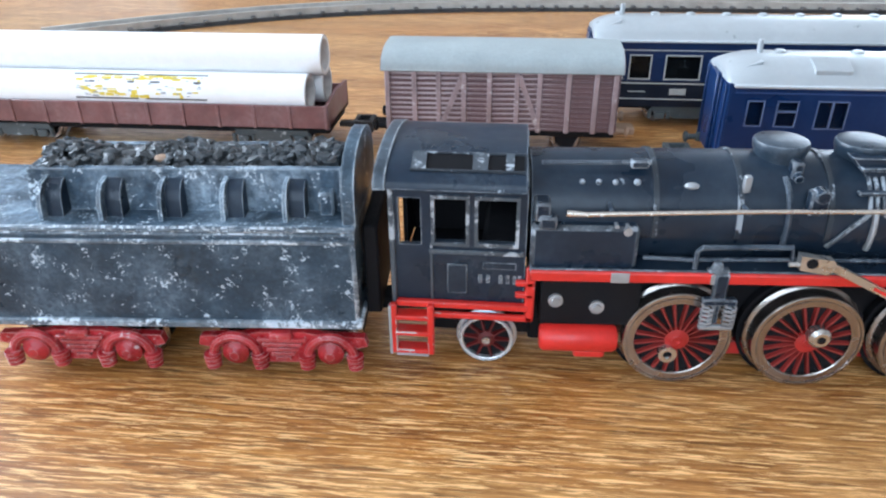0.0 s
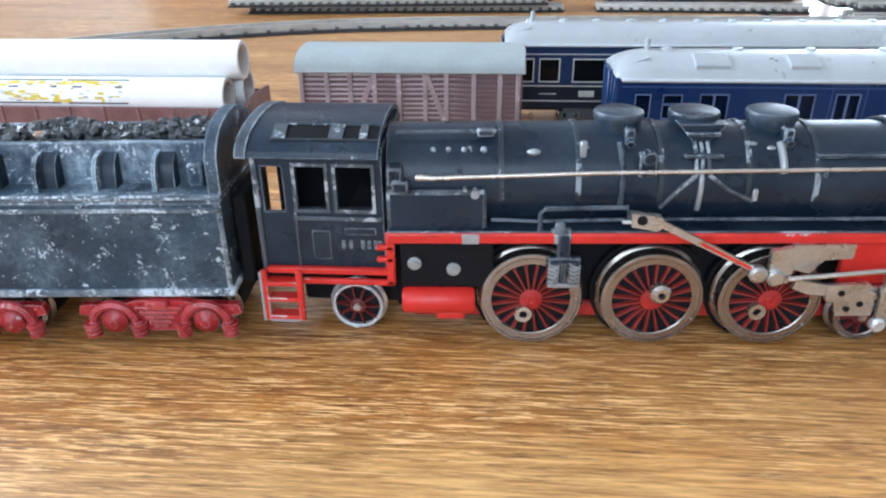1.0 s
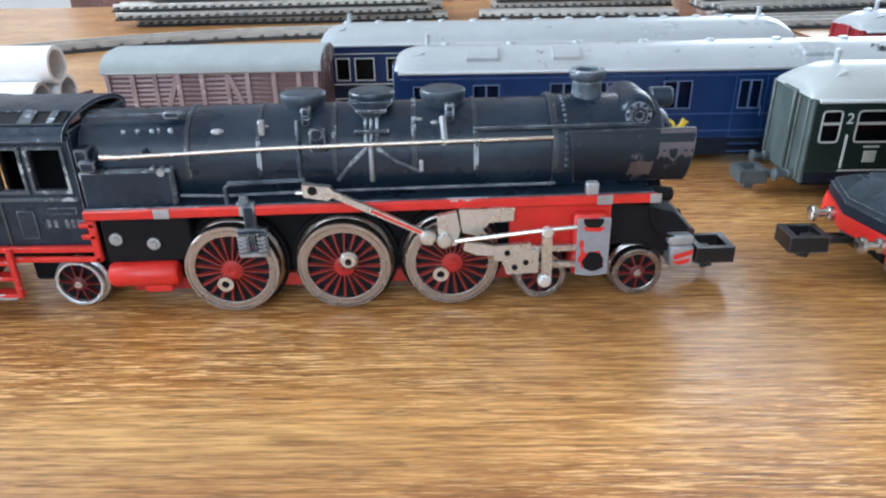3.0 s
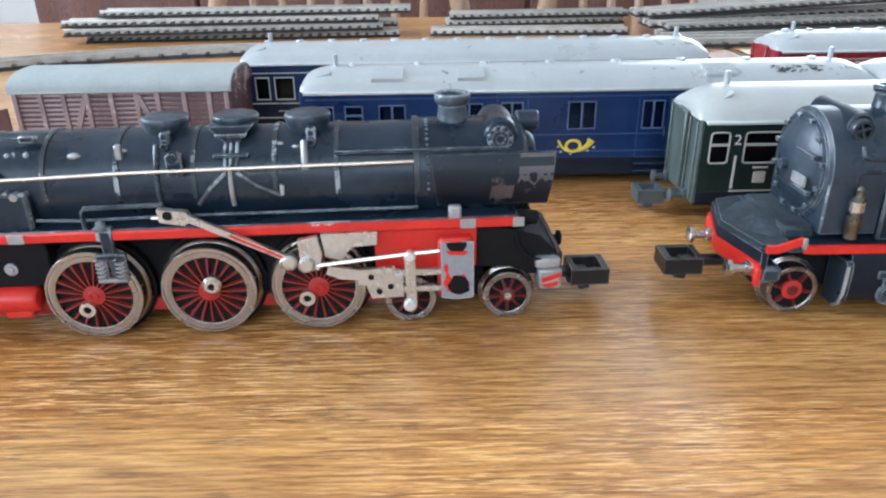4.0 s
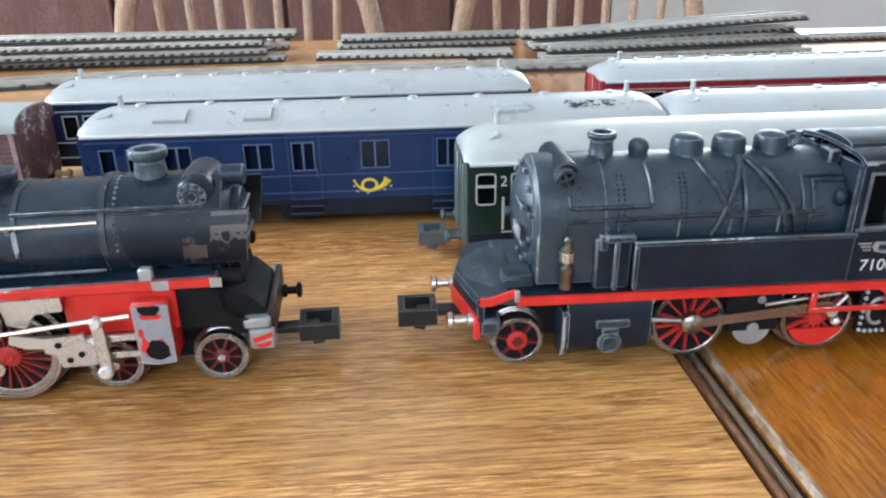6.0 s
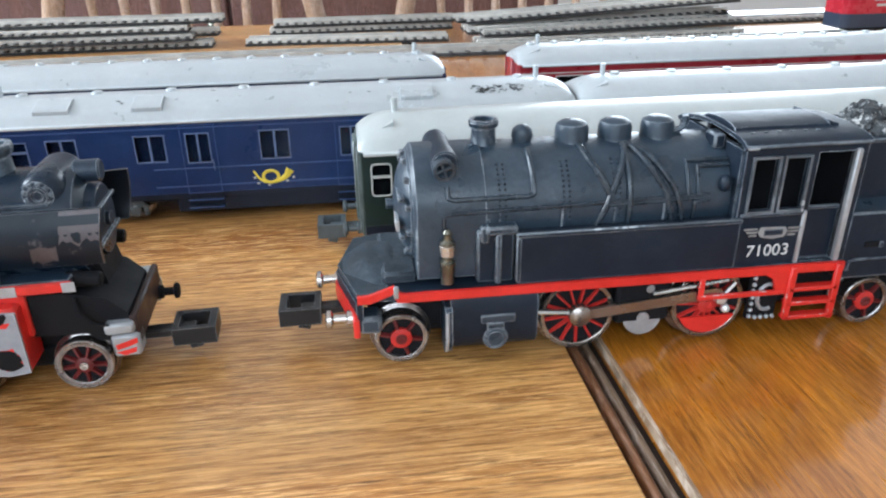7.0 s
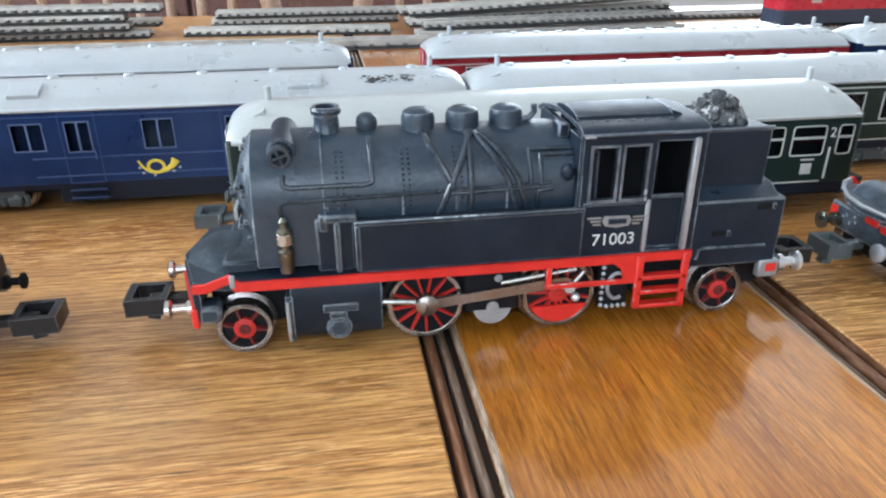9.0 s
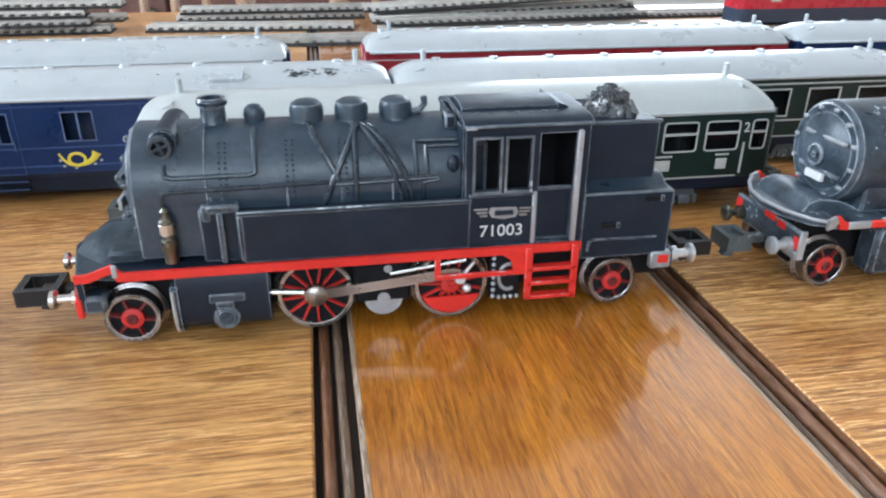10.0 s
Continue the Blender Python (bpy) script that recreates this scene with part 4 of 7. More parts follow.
    out = [(80.8, 23.4), (83.0, 23.4), (83.2, 22.0), (85.6, 22.0), (85.8, 23.6), (88.4, 23.4), (88.4, 9.2), (84.4, 8.8), (80.9, 9.4)]
    cv = part("cover", s.prism(out, -3.5, -2.9), ZINCBLUE, cy, "bare grey-blue casting with red and black paint remains")

    def patch(cx, cz, w, h, seed, y0, mat, name, label):
        rr = random.Random(seed)
        pts = [(cx + w * math.cos(2 * math.pi * k / 18) * rr.uniform(0.62, 1.0), cz + h * math.sin(2 * math.pi * k / 18) * rr.uniform(0.62, 1.0)) for k in range(18)]
        part(name, Shape().prism(pts, y0, y0 + 0.12), mat, cv, label)

    patch(84.6, 12.9, 3.6, 3.2, 4, -3.56, RED, "red_remains", "red paint round a worn patch")
    patch(84.9, 12.7, 3.5, 3.0, 8, -3.62, DARK, "black_patch", "black patch in the bare metal")
    patch(82.0, 17.0, 0.7, 1.5, 3, -3.57, RED, "red_remains", "red paint fleck")
    patch(82.3, 14.9, 0.6, 1.2, 6, -3.60, RED, "red_remains", "red paint fleck")
    part("red_remains", Shape().prism([(81.9, 21.5), (87.2, 21.3), (86.2, 20.2), (82.8, 20.4)], -3.57, -3.45), RED, cv)
    part("black_patch", Shape().prism([(82.0, 23.5), (86.6, 23.5), (86.8, 22.6), (85.8, 21.2), (83.0, 21.4), (82.2, 22.4)], -3.63, -3.5), DARK, cv)
    part("back_block", Shape().box(77, 98, 5, 25, 12.5, 25.6, 1.0), DARK, t)
    # bogie wheels
    for x in (73.6, 97.2):
        wheel(BOGIE, t, x, 1.0, 6.9, 10, label="small red-centred bogie wheel")
        wheel(BOGIE, t, x, 29.0, 6.9, 10, True, label="small red-centred bogie wheel")
        part("axle", Shape().cyl((x, 3, 6.4), (x, 27, 6.4), 1.1, n=8), STEEL, t)
    part("bogie_frame", Shape().box(68, 101, 6, 24, 4.6, 9.4, 0.6), DARK, t)
    # pony truck
    wheel(PONY, t, -38.6, 2.2, 6.7, 4, label="small wheel with a bright rim and red spokes")
    wheel(PONY, t, -38.6, 27.8, 6.7, 4, True, label="small wheel with a bright rim and red spokes")
    part("axle", Shape().cyl((-38.6, 4, 6.7), (-38.6, 26, 6.7), 1.1, n=8), STEEL, t)
    part("pony_frame", Shape().box(-52, -29, 7, 23, 5.4, 14.0, 0.6), DARK, t)
    # front end
    part("front_casing", Shape().prism([(88, 25.6), (97, 24.4), (104.6, 22.4), (108.2, 18.6), (108.6, 12.4), (101.5, 12.4), (99.5, 14.5), (88, 15.0)], 1.4, 22.6), DARK, t)
    part("steam_pipe", Shape().cyl((97.0, 3.4, 27.0), (104.2, 3.4, 26.2), 1.7, n=16, b=0.4).cyl((97.0, 26.6, 27.0), (104.2, 26.6, 26.2), 1.7, n=16, b=0.4), DARK, t)
    part("saddle", Shape().prism([(84, 22.0), (104, 22.0), (102.4, 29.6), (84, 30.6)], 8.0, 22.0), DARK, t)
    part("hand_rail", Shape().tube([(98.6, 0.6, 23.6), (99.2, -0.2, 20.2), (101.4, -0.4, 17.6), (104.6, -0.4, 16.8)], 0.45, 6), DARK, t)
    for y0, y1 in ((-0.6, 4.6), (24.0, 28.6)):
        bl = part("buffer_block", Shape().box(104.2, 110.0, y0, y1, 8.8, 14.2, 0.6), ZINC, t, "bare grey corner block with red dabs")
        if y0 < 0:
            part("dab", Shape().prism([(105.0, 12.0), (107.0, 12.6), (109.6, 13.4), (109.6, 12.2), (107.4, 11.4), (105.2, 10.8)], y0 - 0.12, y0 + 0.1).prism([(104.8, 10.2), (107.8, 10.8), (109.2, 11.2), (109.0, 10.0), (106.6, 9.4)], y0 - 0.12, y0 + 0.1), RED, bl, "red paint dab")
        part("step", Shape().box(103.4, 109.4, y0 - 0.4, y1, 14.6, 17.2, 0.5), ZINC, bl)
    part("buffer_beam", Shape().box(108.4, 110.0, 0.6, 27.0, 11.0, 18.2, 0.4), RUST, t, "dull brownish-red buffer beam")
    buffer(t, 109.6, 23.6, 11.8, 1, DARK, 5.2, 2.0)
    coupling(t, 106.4, 13.0, 7.0, 1, 18)
    # smoke deflectors
    for y, sgn in ((1.8, 1), (28.2, -1)):
        s = Shape()
        v, f, n, m = [], [], 14, 8

        def skin(u, w, proud=0.0):
            x = 79.0 + 28.4 * u - (1.6 * (1 - w) if u > 0.5 else -1.6 * (1 - w))
            bulge = 2.0 * (1 - (2 * w - 1) ** 2) - 2.2 * (1 - u) * (1 - w * 0.3)
            return (x, y - sgn * (bulge + proud), 29.8 + 12.2 * w + 0.6 * u)

        for i in range(n + 1):
            for j in range(m + 1):
                v.append(skin(i / n, j / m))
        base = len(v)
        v += [(a, b + sgn * 1.0, c) for a, b, c in v]
        k = m + 1
        for i in range(n):
            for j in range(m):
                q = i * k + j
                f.append((q, q + 1, q + k + 1, q + k))
                f.append((base + q, base + q + k, base + q + k + 1, base + q + 1))
        for i in range(n):
            for j in (0, m):
                q = i * k + j
                f.append((q, q + k, base + q + k, base + q))
        for j in range(m):
            for i in (0, n):
                q = i * k + j
                f.append((q, base + q, base + q + 1, q + 1))
        df = part("smoke_deflector", s.add(v, f), DEFLECT, t, "rubbed black smoke deflector, paint worn through in patches")
        rr = random.Random(21)
        for u0, u1, w0, w1, mat in ((0.72, 0.995, 0.44, 0.99, BAREPINK), (0.52, 0.70, 0.10, 0.46, BAREPINK)):
            q = 10
            rag = [(rr.uniform(0, 0.10) + 0.04 * math.sin(1.1 * k), rr.uniform(0.88, 1.0)) for k in range(q + 1)]
            top = [skin(u0 + (u1 - u0) * k / q, w0 + (w1 - w0) * (rag[k][1] if u0 < 0.7 else 1.0), 0.08) for k in range(q + 1)]
            mid = [skin(u0 + (u1 - u0) * k / q, (w0 + w1) / 2, 0.08) for k in range(q + 1)]
            low = [skin(u0 + (u1 - u0) * k / q, w0 + (w1 - w0) * rag[k][0] * 1.8, 0.08) for k in range(q + 1)]
            vv = top + mid + low
            part("worn_patch", Shape().add(vv, [(r * (q + 1) + k, r * (q + 1) + k + 1, (r + 1) * (q + 1) + k + 1, (r + 1) * (q + 1) + k) for r in (0, 1) for k in range(q)]), mat, df, "patch worn to dull pinkish metal")
    # cab
    cab_side = [(-56.4, -52.0, 31.4, 41.6), (-49.2, -43.0, 32.2, 41.8), (-40.6, -33.2, 32.2, 41.8)]
    for y0, y1 in ((-0.6, 0.6), (29.4, 30.6)):
        w = part("cab_side", Shape().sheet(-57.6, -31, 17.6, 44.2, y0, y1, cab_side), BLACK, t, "black cab side with two framed windows", weld=True)
        for h in cab_side[1:]:
            o = y0 - 0.5 if y0 < 10 else y1
            part("window_frame", Shape().rim(*h, o, o + 0.5, 0.7), FRAMEWORN, w, "raised window frame rubbed to bare metal")
        if y0 < 10:
            part("ledge", Shape().box(-50.4, -31.4, y0 - 0.5, y0, 29.6, 30.6, 0.15), FRAMEWORN, w)
            part("panel", Shape().box(-46.8, -42.6, y0 - 0.45, y0, 20.4, 27.4, 0.25), BLACK, w)
            part("door_edge", Shape().box(-50.2, -49.6, y0 - 0.4, y0, 18, 32, 0.15).box(-58.4, -57.2, y0 - 0.7, y0 + 0.8, 17.6, 44.0, 0.3), FRAMEWORN, w, "bare worn door edge")
            for a in (-40.4, -38.8, -36.2, -34.8, -33.4, -32.4):
                part("number_bar", Shape().box(a, a + 0.75, y0 - 0.15, y0, 23.0, 25.0, 0.05), WORNBLK, w, "worn pale raised mark")
            part("plate", Shape().box(-39.6, -32.8, y0 - 0.3, y0, 26.4, 28.0, 0.1), BLACK, w)
    part("cab_front", Shape().box(-32.2, -31, 0.6, 29.4, 26, 45.5), BLACK, t)
    part("cab_floor", Shape().box(-57, -31, 0.6, 29.4, 17.6, 22.0), DARK, t)
    part("backhead", Shape().box(-40, -32.4, 5, 25, 22, 30.4, 1), DARK, t)
    # two dark sheets added inside, so the cab windows look into shade
    part("inner_wall", Shape().box(-58.0, -32.4, 25.0, 26.0, 22, 40.0), DARK, t)
    part("cab_back", Shape().box(-58.2, -57.2, 15.5, 25.0, 22, 39.0), DARK, t)
    s = Shape()
    n = 20
    out, inn = [], []
    for i in range(n + 1):
        a = radians(180 - 180 * i / n)
        out.append((15 + 16.9 * math.copysign(abs(math.cos(a)) ** 0.98, math.cos(a)), 43.8 + 5.3 * math.sin(a) ** 0.92))
        inn.append((15 + 15.9 * math.copysign(abs(math.cos(a)) ** 0.98, math.cos(a)), 43.4 + 4.6 * math.sin(a) ** 0.92))
    roof = part("cab_roof", s.prism(out + inn[::-1], -60.6, -31.4, "yz"), BLACK, t, "curved black cab roof with rubbed edges", 50)
    rim = [(15 + 1.03 * (u - 15), 43.4 + 1.06 * (v - 43.4)) for u, v in out] + inn[::-1]
    part("roof_rim", Shape().prism(rim, -61.0, -58.6, "yz"), WORNBLK, roof, "thick roof rim rubbed pale", 50)
    # long ventilator on the near slope: pale flaps and dark openings between two bare lips
    for m, y in ((1, 0.0),):
        v = part("roof_vent", Shape().prism([(y + m * 1.3, 46.0), (y + m * 0.9, 47.1), (y + m * 5.2, 49.0), (y + m * 6.2, 48.2)], -53.8, -32.0, "yz"), DARK, roof)
        for z, u in ((47.0, 0.8), (48.9, 5.0)):
            part("vent_lip", Shape().tube([(-54.0, y + m * u, z), (-31.8, y + m * u, z)], 0.32, 6), BAND, v, "pale rubbed lip")
        for xa, xb in ((-53.8, -51.0), (-42.0, -39.0), (-35.6, -34.0)):
            part("vent_flap", Shape().prism([(y + m * 0.9, 47.1), (y + m * 0.8, 47.35), (y + m * 5.0, 49.2), (y + m * 5.2, 49.0)], xa, xb, "yz"), FRAMEWORN, v, "rubbed grey flap")
    # red footplate edge, brackets and steps
    part("footplate_edge", Shape().box(-57.4, -30, -2.2, -0.6, 17.2, 18.7, 0.3), RED, t, "red footplate edge")
    part("footplate_edge", Shape().box(-50, -29, -2.0, -0.8, 14.6, 16.0, 0.3), RED, t, "red footplate edge")
    s = Shape().box(-30.8, -28.8, -2.0, -0.6, 14.6, 27.6, 0.4)
    for z in (23.2, 20.4):
        s.box(-32.8, -29, -2.0, -0.6, z, z + 1.2, 0.3)
    part("bracket", s, RED, t, "red comb-shaped bracket")
    s = Shape().box(-58.6, -57.2, -3.4, -2.0, 5.8, 18.4, 0.3).box(-50.8, -49.4, -3.4, -2.0, 5.8, 18.4, 0.3)
    st = part("cab_steps", s, RED, t, "red ladder step with bare edges")
    for z in (14.6, 10.6, 6.0):
        part("tread", Shape().box(-57.6, -50.4, -3.6, -0.2, z, z + 1.1, 0.25), RED, st)
    part("bare_edge", Shape().box(-58.9, -58.3, -3.6, -2.2, 5.8, 18.0, 0.1).box(-57.4, -50.6, -3.8, -3.5, 5.7, 6.3, 0.1), ZINC, st)
    # the cab and its truck stand straight while boiler and running gear are a little askew
    for ob in t.children:
        middle = ob.matrix_basis @ (sum((Vector(c) for c in ob.bound_box), Vector()) / 8)
        if middle.x < (-30.5 - 22) * MM:
            ob.matrix_basis = pose(0, 0, 0, 0, 0, -ASKEW) @ ob.matrix_basis
    return t


# ---- the tender ----
def tender():
    t = thing("tender", -66, 11.5, 0, "badly scuffed black toy tender with coal and red bogies", "tender", turn=3.8)
    yn, yf = -4.0, 27.0
    body = part("body", Shape().box(-160, -66, yn, yf, 13.2, 35.2, 0.8), TENDERBLK, t, "scuffed black tender body side")
    part("deck", Shape().box(-160.4, -65.6, yn - 0.5, yf + 0.5, 35.0, 36.4, 0.4), TENDERTOP, body)
    part("moulding", Shape().box(-160.2, -65.8, yn - 0.5, yn + 0.2, 32.4, 33.4, 0.25), TENDEREDGE, body, "rubbed pale moulding")
    part("sill", Shape().box(-160.6, -65.4, yn - 0.9, yf + 0.9, 12.4, 14.2, 0.4), TENDEREDGE, body, "rubbed pale sill")
    # hopper with its gussets
    s = Shape()
    o = [(-134.0, 3.0, 36.2), (-69.0, 3.0, 36.2), (-69.0, 20.0, 36.2), (-134.0, 20.0, 36.2)]
    u = [(-133.0, 3.8, 45.2), (-69.0, 3.8, 45.4), (-69.0, 19.2, 45.4), (-133.0, 19.2, 45.2)]
    i1 = [(-131.4, 5.2, 45.2), (-69.0, 5.2, 45.4), (-69.0, 17.8, 45.4), (-131.4, 17.8, 45.2)]
    i0 = [(a, b, 40.0) for a, b, c in i1]
    v = o + u + i1 + i0
    f = [(0, 1, 2, 3)] + [(k, (k + 1) % 4, 4 + (k + 1) % 4, 4 + k) for k in range(4)] + [(4 + k, 4 + (k + 1) % 4, 8 + (k + 1) % 4, 8 + k) for k in range(4)]
    f += [(8 + k, 8 + (k + 1) % 4, 12 + (k + 1) % 4, 12 + k) for k in range(4)] + [(12, 13, 14, 15)]
    hop = part("coal_hopper", s.add(v, f), TENDERTOP, t, "scuffed bluish-black coal hopper")
    for x in (-128.4, -116.2, -104.0, -91.4, -79.0):
        # black paint on the wedge stands for the shadow right of each stiffener
        g = part("gusset", Shape().prism([(-0.4, 36.3), (3.4, 36.3), (3.7, 43.4), (2.4, 43.0), (1.0, 41.6), (0.2, 39.6)], x - 0.3, x + 3.0, "yz"), BLACK, hop, "wedge-shaped stiffener, coloured dark for its shaded side")
        part("bare_edge", Shape().prism([(-2.2, 36.3), (3.4, 36.3), (3.7, 43.8), (0.6, 43.2), (-0.8, 41.8), (-1.8, 39.6)], x - 1.1, x - 0.2, "yz"), TENDERTOP, g, "stiffener edge rubbed pale")
    part("shovel_box", Shape().box(-73.4, -70.2, 0.5, 4, 36.3, 41.5, 0.5), TENDERTOP, hop)
    # front bulkhead with rounded top
    prof = [(-3.4, 36.2)] + [(11.5 + 15.0 * math.cos(radians(a)), 40.0 + 10.4 * max(0, math.sin(radians(a))) ** 0.7) for a in range(180, -1, -12)] + [(26.4, 36.2)]
    part("bulkhead", Shape().prism(prof, -68.0, -65.4, "yz"), TENDERBLK, t, "round-topped bulkhead rubbed at the rim")
    part("front_platform", Shape().box(-65.2, -62.0, 1.5, 21.5, 12.5, 34.0, 0.5), DARK, t)
    part("drawbar", Shape().box(-66, -50, 8.5, 14.5, 9, 12, 0.5), DARK, t)
    # coal: a heap of lumps
    rng = random.Random(5)
    s = Shape()
    for k in range(620):
        x, y = rng.uniform(-130.8, -70.2), rng.uniform(5.4, 17.6)
        h = 43.4 + 2.6 * (1 - ((y - 11.5) / 7.0) ** 2) + rng.uniform(-0.6, 1.0) + 0.8 * math.sin(x * 0.23)
        r = rng.uniform(0.8, 2.0)
        start = len(s.bm.verts)
        s.ball((0, 0, 0), r, 1, rng.uniform(0.5, 0.9), rng.uniform(0.3, 0.6), 6)
        s.bm.verts.ensure_lookup_table()
        q = Euler((rng.uniform(-0.6, 0.6), rng.uniform(-0.6, 0.6), rng.uniform(0, 6))).to_matrix()
        for vv in s.bm.verts[start:]:
            vv.co = q @ (vv.co * rng.uniform(0.75, 1.2)) + Vector((x, y, h))
    s.box(-131, -69.2, 5.4, 17.6, 40.2, 43.6)
    s.prism([(6.0, 43.0), (17.0, 43.0), (14.6, 45.2), (11.5, 46.0), (8.4, 45.2)], -130, -70, "yz")
    coal = part("coal_load", s, COAL, t, "glossy black cast coal load", 15)
    part("tan_lump", Shape().ball((-106.4, 7.6, 46.0), 1.2, 1.3, 1, 0.7, 8), TAN, coal, "pale tan lump")
    # bogies
    for x0 in (-145.2, -101.2):
        b = part("bogie", Shape().box(x0 + 3, x0 + 34, 4, 19, 3.4, 12.6, 0.6), DARK, t)
        for yy, sg in ((-4.0, -1), (27.0, 1)):
            s = Shape()
            out = [(x0, 8.0), (x0 + 0.6, 10.2), (x0 + 10.0, 10.6), (x0 + 13.4, 11.4), (x0 + 23.2, 11.4), (x0 + 26.6, 10.6), (x0 + 36.0, 10.2), (x0 + 36.6, 8.0), (x0 + 34.4, 7.4), (x0 + 24.6, 7.0), (x0 + 22.0, 3.6), (x0 + 14.6, 3.6), (x0 + 12.0, 7.0), (x0 + 2.2, 7.4)]
            s.prism(out, yy + sg * 0.6, yy - sg * 1.4)
            fr = part("side_frame", s, RED_B, b, "bright red cast side frame with rubbed highs")
            for ax in (8.0, 28.6):
                c = x0 + ax
                s = Shape().lathe([(0, 0), (1.0, 0), (1.5, 0.5), (2.3, 0.7), (2.9, 1.3), (2.9, 3.0), (0, 3.0)], (c, yy + sg * 2.6, 6.4), (0, -sg, 0), 16)
                arc = [(c + 4.8 * math.cos(radians(a)), yy + sg * 1.0, 6.0 + 4.6 * math.sin(radians(a))) for a in range(0, 181, 15)]
                s.tube(arc, 1.1, 8)
                for q in (-5.2, 5.2):
                    for k in range(3):
                        s.lathe([(0, 0), (1.9 - 0.1 * k, 0.1), (1.9 - 0.1 * k, 1.0), (0, 1.1)], (c + q, yy + sg * 1.2, 5.2 - 1.15 * k), (0, 0, 1), 10)
                part("axle_box", s, RED_B, fr)
            s = Shape()
            for k in range(5):
                w = 5.2 - 0.9 * k
                s.box(x0 + 18.3 - w, x0 + 18.3 + w, yy + sg * 0.2, yy + sg * 1.6, 9.4 - 1.15 * k, 10.3 - 1.15 * k, 0.15)
            s.box(x0 + 15.9, x0 + 20.7, yy + sg * 0.2, yy + sg * 2.2, 10.2, 12.0, 0.4)
            for k in range(14):
                s.ball((x0 + 2.0 + k * 2.5, yy + sg * 0.6, 9.4), 0.36, n=6)
            part("leaf_spring", s, RED_B, fr)
        for ax in (8.0, 28.6):
            for yy, far in ((0.2, False), (22.8, True)):
                wheel(PLAIN, t, x0 + ax, yy, 6.0, 0, far)
    return t


express_locomotive()
tender()


# ---- the tank locomotive ----
def tank_locomotive():
    t = thing("tank_locomotive", 228, 20, 0, "grey-black toy tank locomotive with red edging and red wheels", "locomotive")
    yc, zc, R = 20.0, 34.6, 13.6
    boiler = part("boiler", Shape().lathe([(0, 0), (R, 0), (R, 58), (0, 58)], (186, yc, zc), (1, 0, 0), 64), TANKLIT, t, "matt grey-black cast boiler")
    smoke = part("smokebox", Shape().lathe([(0, 0), (R - 0.6, 0), (R + 0.3, 0.8), (R + 0.3, 16), (0, 16)], (171, yc, zc), (1, 0, 0), 64), TANKLIT, t)
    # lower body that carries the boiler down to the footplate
    part("saddle", Shape().box(188, 244, yc - 11.5, yc + 11.5, 19.6, 34, 0.6), TANKLIT, t)
    part("smokebox_skirt", Shape().box(171.4, 188, yc - 13.8, yc + 13.8, 21.0, zc + 0.5, 0.4), TANKLIT, smoke)
    door = part("smokebox_door", Shape().lathe([(0, -3.2), (3, -3.0), (7, -2.2), (10.4, -0.8), (11.2, 0), (12.6, 0), (12.9, 0.5), (12.9, 1.2), (0, 1.2)], (170.6, yc, zc), (1, 0, 0), 48), TANKLIT, t, "rubbed round smokebox door")
    for k in range(12):
        a = 2 * math.pi * (k + 0.5) / 12
        s = Shape().box(169.4, 170.8, yc + 11.6 * math.cos(a) - 0.8, yc + 11.6 * math.cos(a) + 0.8, zc + 11.6 * math.sin(a) - 0.6, zc + 11.6 * math.sin(a) + 0.6, 0.2)
        part("clamp", s, TANKLIT, door, "worn door clamp")
    s = Shape()
    for z in (zc - 4.4, zc + 4.4):
        s.box(168.0, 169.4, yc - 10.5, yc + 2, z - 0.6, z + 0.6, 0.2)
    s.cyl((165.8, yc, zc), (168, yc, zc), 1.2, n=12)
    part("hinge_straps", s, TANKLIT, door)
    part("plate", Shape().box(167.4, 168.2, yc - 9.6, yc - 3.6, zc - 3.2, zc - 0.6, 0.1), ZINC, door)
    # footplate with red edge, bent at the front
    fp = part("footplate", Shape().box(164.2, 272, 2.6, 37.4, 18.2, 19.8, 0.3), TANKBLK, t)
    edge = [(157.8, 18.4), (160.6, 18.4), (165.8, 20.4), (166.4, 18.3), (168, 18.1), (272, 18.1), (272, 20.1), (168.2, 20.1), (167.4, 20.4), (165.9, 22.2), (160.2, 20.2), (157.8, 20.2)]
    part("red_edge", Shape().prism(edge, 1.7, 2.7), RED, fp, "bright red footplate edge")
    part("red_edge", Shape().box(174.0, 272, 37.3, 38.3, 18.1, 20.1, 0.3), RED, fp, "bright red footplate edge")
    part("bare_tip", Shape().box(165.7, 166.9, 1.5, 2.2, 19.2, 22.2, 0.2), ZINC, fp)
    # front deck: a pointed plate and a low cast hump below the smokebox door
    nose = [(172.0, 2.4), (164.0, 2.6), (157.6, 4.6), (153.6, 20.0), (157.6, 35.4), (164.0, 37.4), (172.0, 37.6)]
    fd = part("front_deck", Shape().prism(nose, 18.3, 19.7, "xy"), DECKDUST, t, "dusty black front deck with a blunt point")
    v, f, nx, ny = [], [], 14, 12
    for i in range(nx + 1):
        x = 154.6 + 19.0 * i / nx
        for j in range(ny + 1):
            w = 2.0 * j / ny - 1.0
            half = 4.5 + 8.0 * min(1.0, (x - 154.6) / 8.0)
            lift = 3.7 * min(1.0, (x - 154.6) / 4.6) ** 0.6 * (1.0 - abs(w) ** 2.6) * (1.0 if x < 163 else max(0.55, 1.0 - 0.05 * (x - 163)))
            v.append((x, 20.0 + half * w, 19.5 + lift + 0.25 * math.sin(1.3 * x) * (1 - w * w)))
    k = ny + 1
